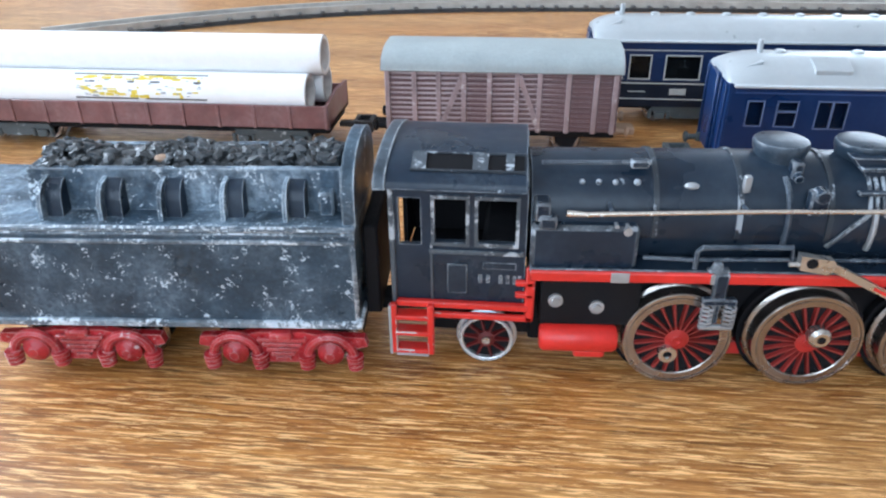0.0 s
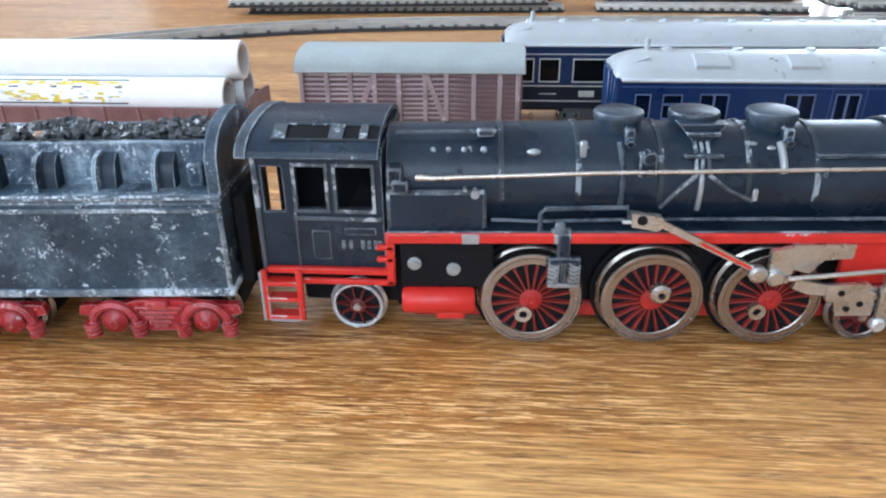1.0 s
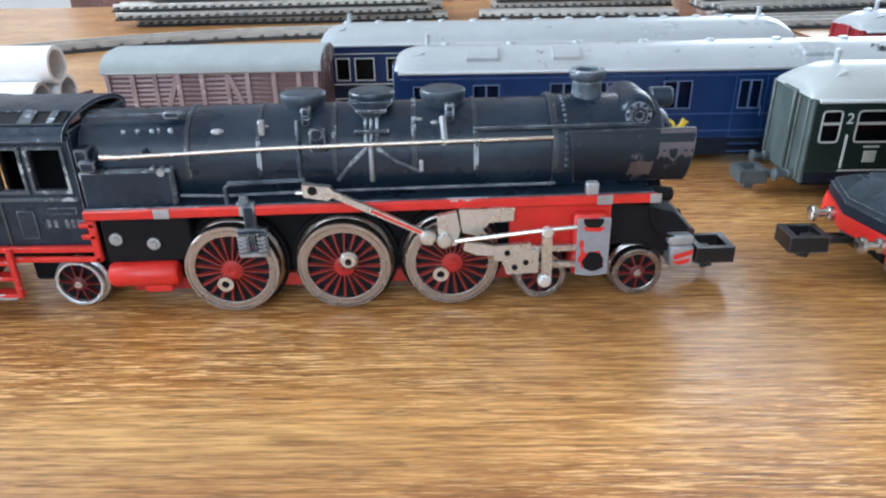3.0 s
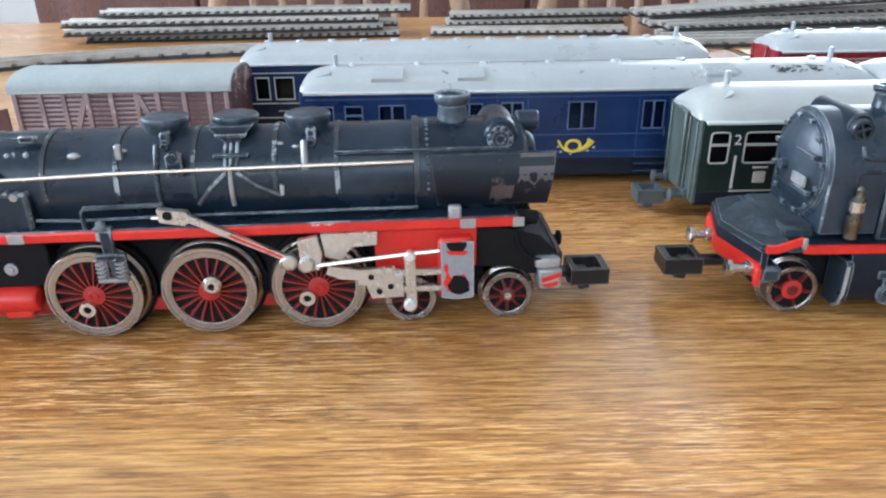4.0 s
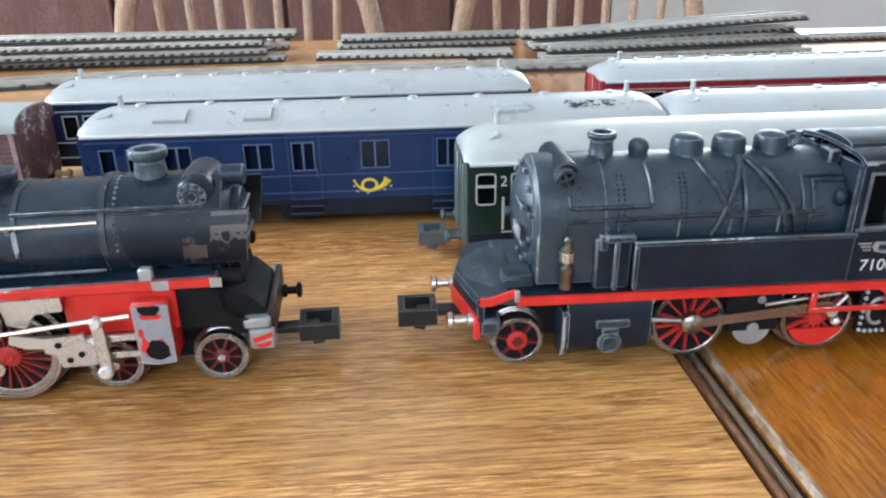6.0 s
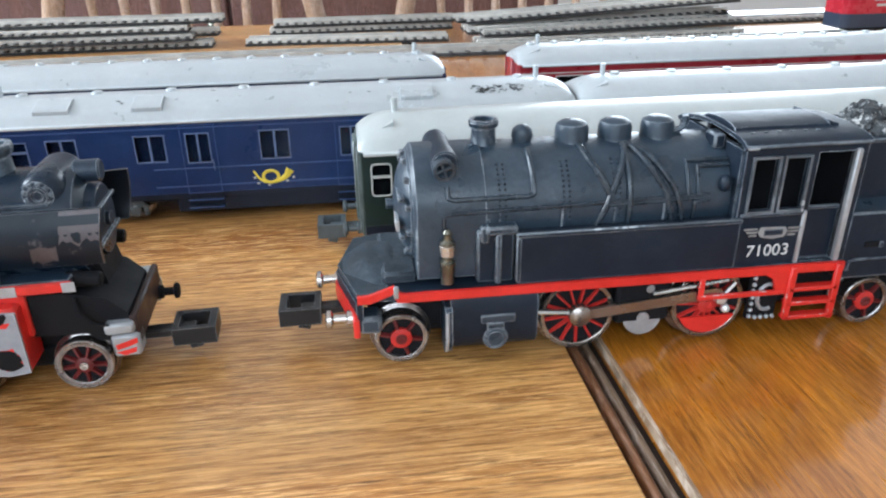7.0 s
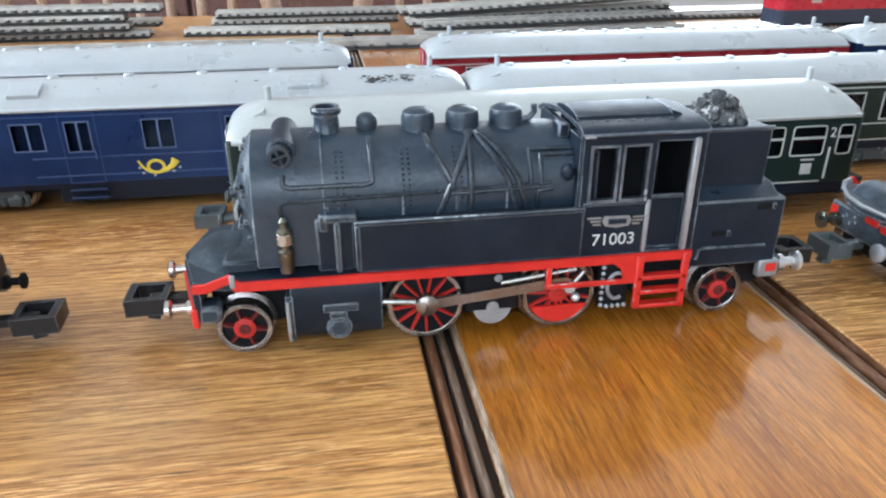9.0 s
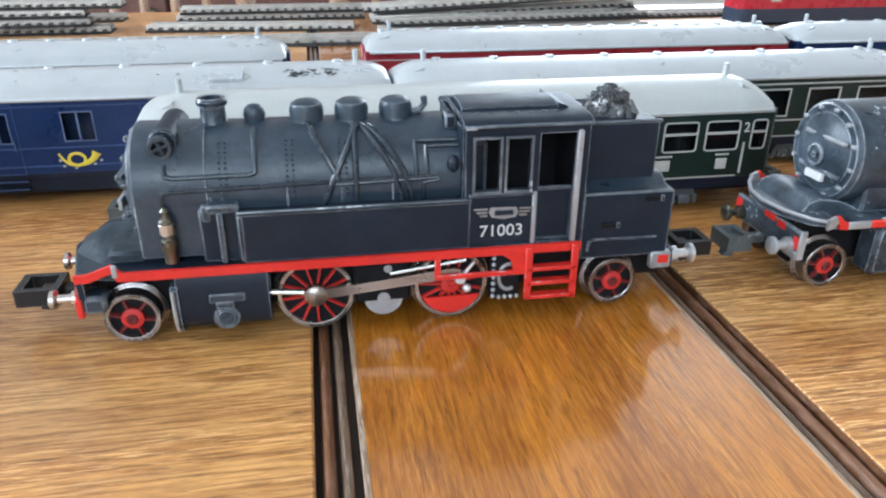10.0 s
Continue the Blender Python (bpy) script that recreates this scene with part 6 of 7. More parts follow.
# ---- the worn locomotive behind it, from the same casting ----
def worn_locomotive():
    t = thing("worn_steam_locomotive", 386, 20, 0, "worn grey-black toy steam locomotive, paint rubbed pale on the smokebox", "locomotive")
    yc, zc, R, o = 20.0, 33.6, 13.4, 175.0
    part("boiler", Shape().lathe([(0, 0), (R, 0), (R, 100), (0, 100)], (360, yc, zc), (1, 0, 0), 56), WORNBLK, t)
    sm = part("smokebox", Shape().lathe([(0, 0), (R - 0.6, 0), (R + 0.2, 0.8), (R + 0.2, 18), (0, 18)], (346.5, yc, zc), (1, 0, 0), 56), WORNBLK, t)
    part("smokebox_skirt", Shape().box(352, 366, yc - 11.6, yc + 11.6, 19.6, zc, 0.5), WORNBLK, sm)
    door = part("smokebox_door", Shape().lathe([(0, -3.0), (5, -2.6), (9.4, -1.0), (10.4, -0.2), (12.6, -0.2), (13.0, 0.5), (13.0, 1.0), (0, 1.0)], (346.2, yc, zc), (1, 0, 0), 48), WORNBLK, t, "pale rubbed smokebox door")
    for k in range(12):
        a = 2 * math.pi * (k + 0.3) / 12
        part("clamp", Shape().box(345.2, 346.4, yc + 11.7 * math.cos(a) - 0.8, yc + 11.7 * math.cos(a) + 0.8, zc + 11.7 * math.sin(a) - 0.5, zc + 11.7 * math.sin(a) + 0.5, 0.25), ZINC, door)
    for dz in (-4.4, 4.6):
        part("hinge_strap", Shape().box(343.6, 344.8, yc - 10, yc + 6, zc + dz - 0.5, zc + dz + 0.5, 0.2), ZINC if dz > 0 else WORNBLK, door)
    part("lock", Shape().lathe([(2.4, 0), (3.0, 0), (3.0, 0.6), (2.4, 0.6), (2.4, 0)], (342.6, yc - 1, zc - 0.4), (1, 0, 0), 20).cyl((342.4, yc - 1, zc - 0.4), (343.6, yc - 1, zc - 0.4), 0.8, n=10), WORNBLK, door)
    part("plate", Shape().box(342.9, 344.2, yc - 5.0, yc + 1.6, zc - 7.0, zc - 4.9, 0.1), LETTER, door, "pale plate")
    fp = part("footplate", Shape().box(164.0 + o, 448, 2.6, 37.4, 18.2, 19.8, 0.3), WORNBLK, t)
    part("prow", Shape().prism([(342, 2.6), (336, 5.5), (332.2, 12), (330.6, 20), (332.2, 28), (336, 34.5), (342, 37.4)], 18.4, 20.2, "xy"), WORNBLK, fp, "rounded front of the footplate")
    front = [(163.0 + o, 18.4), (164.6 + o, 18.8), (165.8 + o, 20.4), (165.0 + o, 22.0), (163.0 + o, 21.0)]
    bump = [(165.8 + o, 20.4), (166.4 + o, 18.5), (168.8 + o, 18.2), (168.8 + o, 20.2), (167.4 + o, 20.6), (165.9 + o, 22.2), (165.0 + o, 22.0)]
    for y0, y1 in ((1.7, 2.7), (37.3, 38.3)):
        part("bare_edge", Shape().prism(front, y0, y1).box(168.8 + o, 175.6 + o, y0, y1, 18.2, 20.2, 0.2), ZINC, fp, "edge rubbed to bare metal")
        part("red_edge", Shape().prism(bump, y0, y1), RED, fp, "red paint left on the edge")
        part("red_edge", Shape().box(175.6 + o, 448, y0, y1, 18.2, 20.2, 0.2), RED, fp, "red paint left on the edge")
    part("deck_rim", Shape().tube([(164.0 + o, 2.2, 20.4), (161.0 + o, 5.2, 20.2), (157.2 + o, 12, 20.3), (155.6 + o, 20, 20.4), (157.2 + o, 28, 20.3), (161.0 + o, 34.8, 20.2), (164.0 + o, 37.8, 20.4)], 0.55, 8), ZINC, fp, "deck rim rubbed bright")
    part("front_deck", Shape().prism([(161.0 + o, 19.6), (163.0 + o, 22.4), (166.0 + o, 23.4), (172.0 + o, 22.6), (178.0 + o, 20.0), (178 + o, 19.0)], 10.5, 31.5), WORNBLK, t, "scratched dusty front deck")
    bb = part("buffer_beam", Shape().box(156.8 + o, 158.2 + o, 3.0, 33.0, 10.4, 17.6, 0.4), WORNBLK, t, "dark buffer beam with red paint remains")
    part("bare_corner", Shape().box(156.5 + o, 158.4 + o, 2.4, 3.2, 10.0, 18.0, 0.2).box(156.5 + o, 157.0 + o, 3.0, 9.0, 9.8, 12.0, 0.2), ZINC, bb, "corner rubbed bare")
    for y0, y1, z0, z1 in ((3.0, 5.4, 12.6, 16.0), (9.5, 13.0, 15.6, 17.6), (14.0, 19.0, 16.2, 18.0), (29.8, 32.6, 13.5, 16.6)):
        part("red_paint", Shape().box(156.5 + o, 156.9 + o, y0, y1, z0, z1, 0.15), RED, bb)
    for y in (6.4, 29.2):
        buffer(t, 156.8 + o, y, 13.0, -1, ZINC if y < 20 else BRASS, 6.0, 2.4)
    coupling(t, 158 + o, 20, 9.2, -1, 13, GREYBUF)
    part("frame", Shape().box(160 + o, 446, 10.5, 29.5, 5.4, 18.2, 0.5), DARK, t)
    for x, z, m, lab in ((342.6, 6.6, TPONY, "small red-centred carrying wheel"), (384, 9.9, TDRIVER, "red spoked driving wheel"), (416, 9.9, TDRIVER, "red spoked driving wheel")):
        wheel(m, t, x, 4.8, z, 8, label=lab)
        wheel(m, t, x, 35.2, z, 8, True)
        part("axle", Shape().cyl((x, 7, z), (x, 33, z), 1.2, n=8), STEEL, t)
    part("cylinder", Shape().box(353.4, 373.6, 1.6, 9, 4, 18, 1.2), WORNBLK, t)
    return t


tank_locomotive()
worn_locomotive()


# ---- coaches ----
def coach_roof(parent, x0, x1, yc, half, eave, crown, mat, over=1.0, taper=13.0):
    """A tin roof with rounded, drawn-in ends."""
    s = Shape()
    v, f = [], []
    xs = [x0 + taper * (1 - math.cos(math.pi / 2 * i / 8)) for i in range(9)]
    xs = xs + [x0 + taper + (x1 - x0 - 2 * taper) * i / 6 for i in range(1, 6)] + [x0 + x1 - x for x in xs[::-1]]
    n = 18
    for x in xs:
        e = min(x - x0, x1 - x) / taper
        k = math.sqrt(max(0.0, 1 - (1 - min(1, e)) ** 2))
        hk, wk = 0.12 + 0.88 * k, 0.80 + 0.20 * k
        w = (half + over) * wk
        rise = (crown - eave - 1.0) * hk
        rad = (w * w + rise * rise) / (2 * rise)
        for i in range(n + 1):
            u = w * (2 * i / n - 1)
            lip = 0.0 if i in (0, n) else 1.0
            v.append((x, yc + u, eave + lip + rise - rad + math.sqrt(max(0.0, rad * rad - u * u))))
    k = n + 1
    for i in range(len(xs) - 1):
        for j in range(n):
            q = i * k + j
            f.append((q, q + 1, q + k + 1, q + k))
        f.append((i * k, i * k + k, i * k + k + n, i * k + n))
    f.append(list(range(k)))
    f.append([(len(xs) - 1) * k + j for j in range(k)])
    s.add(v, f)
    s.box(x0 + 1.5, x1 - 1.5, yc - half - over - 0.1, yc + half + over + 0.1, eave - 0.9, eave + 0.25, 0.2)
    return part("roof", s, mat, parent, "silver-painted tin roof, slightly chipped", 50)


def coach_bogie(t, xc, yc, near_detail=True):
    b = part("bogie", Shape().box(xc - 14, xc + 14, yc - 9, yc + 9, 4.0, 8.0, 0.5), DARK, t)
    for sg in (-1, 1):
        y = yc + sg * 13.2
        s = Shape().prism([(xc - 15, 6.2), (xc - 14, 8.3), (xc + 14, 8.3), (xc + 15, 6.2), (xc + 8, 5.6), (xc + 5, 3.4), (xc - 5, 3.4), (xc - 8, 5.6)], y - 0.7, y + 0.7)
        for q in (-11, 11):
            s.box(xc + q - 2.2, xc + q + 2.2, y + sg * 0.4, y + sg * 1.8, 3.2, 6.2, 0.4)
            s.tube([(xc + q - 3.8, y + sg * 0.8, 3.4), (xc + q - 3.8, y + sg * 0.8, 6.6)], 0.9, 6)
            s.tube([(xc + q + 3.8, y + sg * 0.8, 3.4), (xc + q + 3.8, y + sg * 0.8, 6.6)], 0.9, 6)
        part("side_frame", s, GREYBUF if sg < 0 else DARK, b)
    for q in (-11, 11):
        for y, far in ((yc - 9.6, False), (yc + 9.6, True)):
            wheel(PLAIN, t, xc + q, y, 6.0, 0, far)
    return b


def coach(name, x0, x1, yc, label, paint, lower, roofmat, windows, doors, lining, group="coaches on the table", split=None, boxes=(), knobs=9, pins=True,
          floor=8.6, eave=35.6, crown=42.4, turn=0.0, half=15.0, lines=(), wframe=0.5, ends=None, bars=True, rounded=False):
    t = thing(name, (x0 + x1) / 2, yc, 0, label, "coach", group, turn)
    holes = [(a, b, c, d) for a, b, c, d, k in windows]
    split = floor if split is None else split
    for sg in (-1, 1):
        y0, y1 = (yc - half, yc - half + 0.8) if sg < 0 else (yc + half - 0.8, yc + half)
        side = part("side", Shape().sheet(x0 + 0.6, x1 - 0.6, split, eave, y0, y1, holes), paint, t, weld=True)
        if split > floor:
            part("lower_panel", Shape().box(x0 + 0.6, x1 - 0.6, y0 + (0.15 if sg < 0 else 0), y1 - (0.15 if sg > 0 else 0), floor, split), lower, side)
        if sg > 0:
            continue
        for a, b, c, d, kind in windows:
            if rounded:
                path = [(a + 1 - math.cos(q), d - 1 + math.sin(q)) for q in (0, 0.8, 1.57)] + [(b - 1 + math.sin(q), d - 1 + math.cos(q)) for q in (0, 0.8, 1.57)]
                path += [(b - 1 + math.cos(q), c + 1 - math.sin(q)) for q in (0, 0.8, 1.57)] + [(a + 1 - math.sin(q), c + 1 - math.cos(q)) for q in (0, 0.8, 1.57)]
                w = part("window", Shape().tube([(u, y0 - 0.1, v) for u, v in path + path[:1]], wframe, 6), lining, side, "thin pale rounded window frame")
            else:
                w = part("window", Shape().rim(a, b, c, d, y0 - 0.28, y0 + 0.1, wframe), lining, side)
            if kind == 2:
                part("mullion", Shape().box((a + b) / 2 - 0.32, (a + b) / 2 + 0.32, y0 - 0.2, y0 + 0.5, c, d), lining, w)
            if kind == 3:
                part("transom", Shape().box(a, b, y0 - 0.2, y0 + 0.5, c + (d - c) * 0.56, c + (d - c) * 0.56 + 0.7), lining, w)
            part("pane", Shape().box(a, b, y0 + 0.3, y0 + 0.55, c, d), GLASS, w).visible_shadow = False
        if doors:
            for a, b in doors:
                part("door_outline", Shape().rim(a, b, floor + 2.0, eave - 1.8, y0 - 0.15, y0 + 0.1, 0.25), LINEBLUE if paint in (BLUE, BLUEDK) else paint, side)
                part("door_handle", Shape().tube([(b - 1.2, y0 - 0.5, 18.5), (b - 1.2, y0 - 0.5, 22.0)], 0.22, 6), lining, side)
                st = part("footstep", Shape().box(a - 0.5, b + 0.5, y0 - 1.2, y0 + 1.2, floor - 0.6, floor, 0.15).box(a - 0.5, b + 0.5, y0 - 1.8, y0 + 0.6, floor - 3.2, floor - 2.6, 0.15), NAVY, side)
                part("step_edge", Shape().box(a - 0.5, b + 0.5, y0 - 1.35, y0 - 1.2, floor - 0.55, floor - 0.1).box(a - 0.5, b + 0.5, y0 - 1.95, y0 - 1.8, floor - 3.15, floor - 2.7), LINEBLUE, st)
        for z, w, a, b in lines:
            part("lining", Shape().box(x0 + a, x1 - b, y0 - 0.22, y0 + 0.05, z - w / 2, z + w / 2, 0.06), LINEBLUE if paint is BLUE else lining, side)
    ends = ends or paint
    for xe, sg in ((x0, 1), (x1, -1)):
        e = part("end_wall", Shape().box(xe, xe + sg * 0.8, yc - half + 0.1, yc + half - 0.1, floor, eave + 0.2), ends, t)
        s = Shape()
        for q in (-12.5, -6.0, 6.0, 12.5):
            s.box(xe - sg * 0.7, xe + sg * 0.1, yc + q - 0.5, yc + q + 0.5, floor + 0.5, eave - 0.5, 0.15)
        s.box(xe - sg * 1.6, xe + sg * 0.1, yc - 4.6, yc + 4.6, floor + 1.5, eave + 0.8, 0.4)
        part("gangway", s, ends, e)
        for q in (-9.5, 9.5):
            buffer(t, xe, yc + q, 9.6, -sg, GREYBUF, 6.0, 2.0)
        coupling(t, xe + sg * 2, yc, 6.8, -sg, 16, GREYBUF)
    part("underframe", Shape().box(x0 + 1, x1 - 1, yc - half + 1.6, yc + half - 1.6, floor - 1.2, floor + 1.0), DARK, t)
    # added dark sheet: colours the shade inside the coach behind its windows
    part("blinds", Shape().box(x0 + 2, x1 - 2, yc - half + 3.4, yc - half + 3.8, floor + 1, eave), BLUEDK if paint is BLUE else DARK, t, "dark sheet added for the shaded interior")
    part("skirt", Shape().box(x0 + (x1 - x0) * 0.32, x1 - (x1 - x0) * 0.32, yc - half + 0.4, yc + half - 0.4, 3.6, floor + 0.2, 0.4), NAVY, t)
    part("battery_box", Shape().box((x0 + x1) / 2 - 18, (x0 + x1) / 2 + 14, yc - 9, yc + 9, 2.4, 3.8, 0.5), DARK, t)
    roof = coach_roof(t, x0 - 0.2, x1 + 0.2, yc, half, eave, crown, roofmat)
    if pins:
        for xp in (x0 + 11.5, x1 - 11.5):
            part("roof_pin", Shape().cyl((xp, yc, crown - 1.2), (xp, yc, crown + 4.0), 0.95, n=12, b=0.2), roofmat, roof)
            d = 1 if xp < (x0 + x1) / 2 else -1
            s = Shape().prism([(xp - d * 9.5, eave + 1.5), (xp - d * 8.0, eave + 3.6), (xp - d * 1.0, crown - 0.9), (xp - d * 1.0, eave + 2.0)], yc - 9.4, yc - 4.6)
            part("end_vent", s, roofmat, roof)
    for i in range(knobs):
        xk = x0 + (x1 - x0) * (i + 0.75) / (knobs + 0.5)
        part("roof_vent", Shape().lathe([(0, 1.0), (1.5, 0.7), (2.0, 0.1), (2.0, -0.6), (0, -0.6)], (xk, yc + 0.5, crown), (0, 0, 1), 12), roofmat, roof)
    for a, b in boxes:
        part("roof_hatch", Shape().prism([(yc - 13.2, eave + 1.2), (yc - 13.3, eave + 4.2), (yc - 12.8, eave + 4.8), (yc - 6.4, crown + 0.1), (yc - 5.8, crown - 1.6)], a, b, "yz"), roofmat, roof)
    for f in (0.195, 0.805):
        coach_bogie(t, x0 + (x1 - x0) * f, yc)
    return t


def post_horn(parent, x, y, z):
    s = Shape()
    loop = [(x - 1.0 + 2.6 * math.cos(radians(a)), y, z - 0.4 + 2.1 * math.sin(radians(a))) for a in range(200, -170, -20)]
    tail = [(x - 6.6, y, z + 1.8), (x - 5.2, y, z - 0.6), (x - 3.4, y, z - 2.2), (x - 1.0, y, z - 2.5)]
    s.tube(tail + [(x + 2.0, y, z - 1.9), (x + 4.4, y, z - 0.2), (x + 5.6, y, z + 1.8)], [0.35, 0.4, 0.45, 0.5, 0.7, 1.0, 1.5], 8)
    s.tube(loop, 0.55, 8)
    h = part("post_horn", s, YELLOW, parent, "yellow post horn emblem")
    for v in h.data.vertices:
        v.co.y = v.co.y * 0.25 + (y - ORIGIN[parent.name].y) * MM * 0.75
    for dx, dz in ((-6.4, -0.6), (-5.4, -2.6), (-1.8, -3.4), (4.4, -2.2), (6.6, -1.0)):
        part("tassel", Shape().box(x + dx - 0.42, x + dx + 0.42, y - 0.12, y + 0.1, z + dz - 0.35, z + dz + 0.35, 0.05), CREAM, parent, "white tassel mark")


# post coach, bright blue
P_WIN = [(39.2, 43.8, 22.6, 30.4, 1), (48.4, 54.2, 22.6, 30.4, 3), (60.6, 69.4, 22.2, 30.6, 2), (88.0, 97.2, 22.2, 30.8, 2), (104.4, 111.6, 21.4, 31.0, 2),
         (128.4, 137.8, 21.6, 31.0, 2), (155.2, 162.4, 21.4, 31.0, 2), (178, 187, 22, 31, 2), (200, 209, 22, 31, 2), (222, 228, 22, 31, 1)]
post = coach("post_coach", 32.5, 238.0, 119.0, "bright blue tin post coach with silver roof and yellow horn emblem", BLUE, NAVY, ROOF_S, P_WIN,
             [(102.8, 113.6), (153.6, 164.4)], WINLINE, split=10.5, boxes=((58, 69), (88.5, 98), (176.5, 187.5)), knobs=8,
             lines=((19.3, 0.45, 60, 1), (13.0, 0.5, 60, 1), (33.2, 0.4, 2, 2)), eave=35.8, crown=42.6, wframe=0.4)
post_horn(post, 131.6, 103.85, 15.4)
rng = random.Random(11)
roof_z = lambda y: 42.6 - 24.97 + math.sqrt(24.97 ** 2 - (y - 119) ** 2)
s = Shape()
for k in range(80):
    x, y = rng.choice((204.5, 206, 211, 217.5)) + rng.gauss(0, 1.5), rng.uniform(107.4, 111.6)
    if k > 70:
        x = rng.uniform(60, 190)
    s.ball((x, y, roof_z(y) + 0.12), rng.uniform(0.22, 0.6), rng.uniform(0.8, 2.4), rng.uniform(0.6, 1.6), 0.3, 6)
tagged(part("chips", s, PRINT, post), "dark paint chips on the roof", kind="stuff")
s = Shape().box(116.0, 141.0, 103.6, 104.1, 33.6, 35.0, 0.2).box(150, 171, 103.6, 104.1, 33.4, 34.6, 0.2)
part("name_board", s, BLUE, post)

# sleeping coach, dark blue, one row further back
S_WIN = [(2.0, 7.4, 20.2, 29.2, 1), (10.4, 18.2, 20.2, 29.2, 1), (24.4, 37.6, 20.2, 29.2, 1)] + [(44 + 20 * i, 57 + 20 * i, 20.2, 29.2, 1) for i in range(7)] + [(186, 193, 20.2, 29.2, 1)]
sleeper = coach("sleeping_coach", -4.5, 200.0, 181.0, "very dark blue tin coach with silver roof and pale-lined windows", BLUEDK, NAVY, ROOF_S, S_WIN, [], CREAM,
                split=19.0, knobs=14, lines=((18.2, 0.5, 1, 1), (31.4, 0.4, 1, 1), (11.8, 0.5, 1, 1)), eave=35.4, crown=42.4)
part("plate", Shape().box(27, 33.5, 165.7, 166.05, 13.6, 16.2, 0.1).box(10.5, 17.5, 165.8, 166.05, 14.6, 15.0), CREAM, sleeper)

# crimson coach and its neighbour behind
R_WIN = [(252 + 19 * i, 264 + 19 * i, 21, 30, 1) for i in range(9)]
coach("crimson_coach", 235.0, 441.0, 193.0, "crimson tin coach with silver roof", CRIMSON, CRIMSON, ROOF_S, R_WIN, [], CREAM, knobs=18, eave=35.4, crown=42.4, lines=((31.6, 0.4, 1, 1),))
coach("blue_coach", 447.0, 650.0, 193.0, "dark blue tin coach with silver roof", BLUEDK, NAVY, ROOF_S, [(464 + 19 * i, 476 + 19 * i, 21, 30, 1) for i in range(9)], [], CREAM, knobs=10, eave=35.4, crown=42.4)
# dark green coach in the post coach's row
D_WIN = [(250 + 21.5 * i, 263 + 21.5 * i, 20.5, 30.5, 1) for i in range(9)]
coach("dark_green_coach", 239.5, 446.0, 117.0, "dark green tin coach with silver roof and pale window frames", GREEN, NAVY, ROOF_S, D_WIN, [], CREAM, knobs=9, eave=35.6, crown=42.6, split=11.8,
      lines=((18.6, 0.6, 1, 1), (32.8, 0.6, 1, 1), (12.2, 0.5, 1, 1)))
coach("dark_green_coach", 452.0, 655.0, 117.0, "dark green tin coach with silver roof and pale window frames", GREEN, NAVY, ROOF_S, [(462 + 21.5 * i, 475 + 21.5 * i, 20.5, 30.5, 1) for i in range(9)], [], CREAM, knobs=9,
      lines=((18.6, 0.6, 1, 1), (32.8, 0.6, 1, 1)))
# second-class coach, nearest row
G_WIN = [(163.9, 169.6, 21.6, 31.2, 3)] + [(174.4 + 14.59 * i, 186.0 + 14.59 * i, 21.6, 31.2, 3) for i in range(12)] + [(351.0, 356.2, 21.6, 31.2, 3)]
second = coach("second_class_coach", 160.6, 358.6, 75.5, "dark green tin second-class coach with warm silver roof", GREEN, NAVY, ROOF_G, G_WIN, [], CREAM, ends=GREENEND, knobs=0, split=12.2,
               eave=34.6, crown=42.8, lines=((12.6, 0.5, 11, 11),), wframe=0.28, rounded=True)
for xx in (172.1, 348.9):
    letters("2", 4.6, LETTER, second, xx, 60.3, 27.4)
for xx, w in ((339.8, 3.8), (317.2, 6.4), (178.4, 3.8)):
    part("notice_panel", Shape().box(xx, xx + w, 60.2, 60.6, 15.2, 18.8, 0.1), CREAM, second, "small pale panel")
    part("notice_ledge", Shape().box(xx - 0.5, xx + w + 0.5, 60.2, 60.6, 19.8, 20.4, 0.1), CREAM, second)
for xx in (172.0, 348.6):
    part("grab_rail", Shape().tube([(xx, 60.1, 13.6), (xx, 60.1, 24.0)], 0.4, 6), CREAM, second)


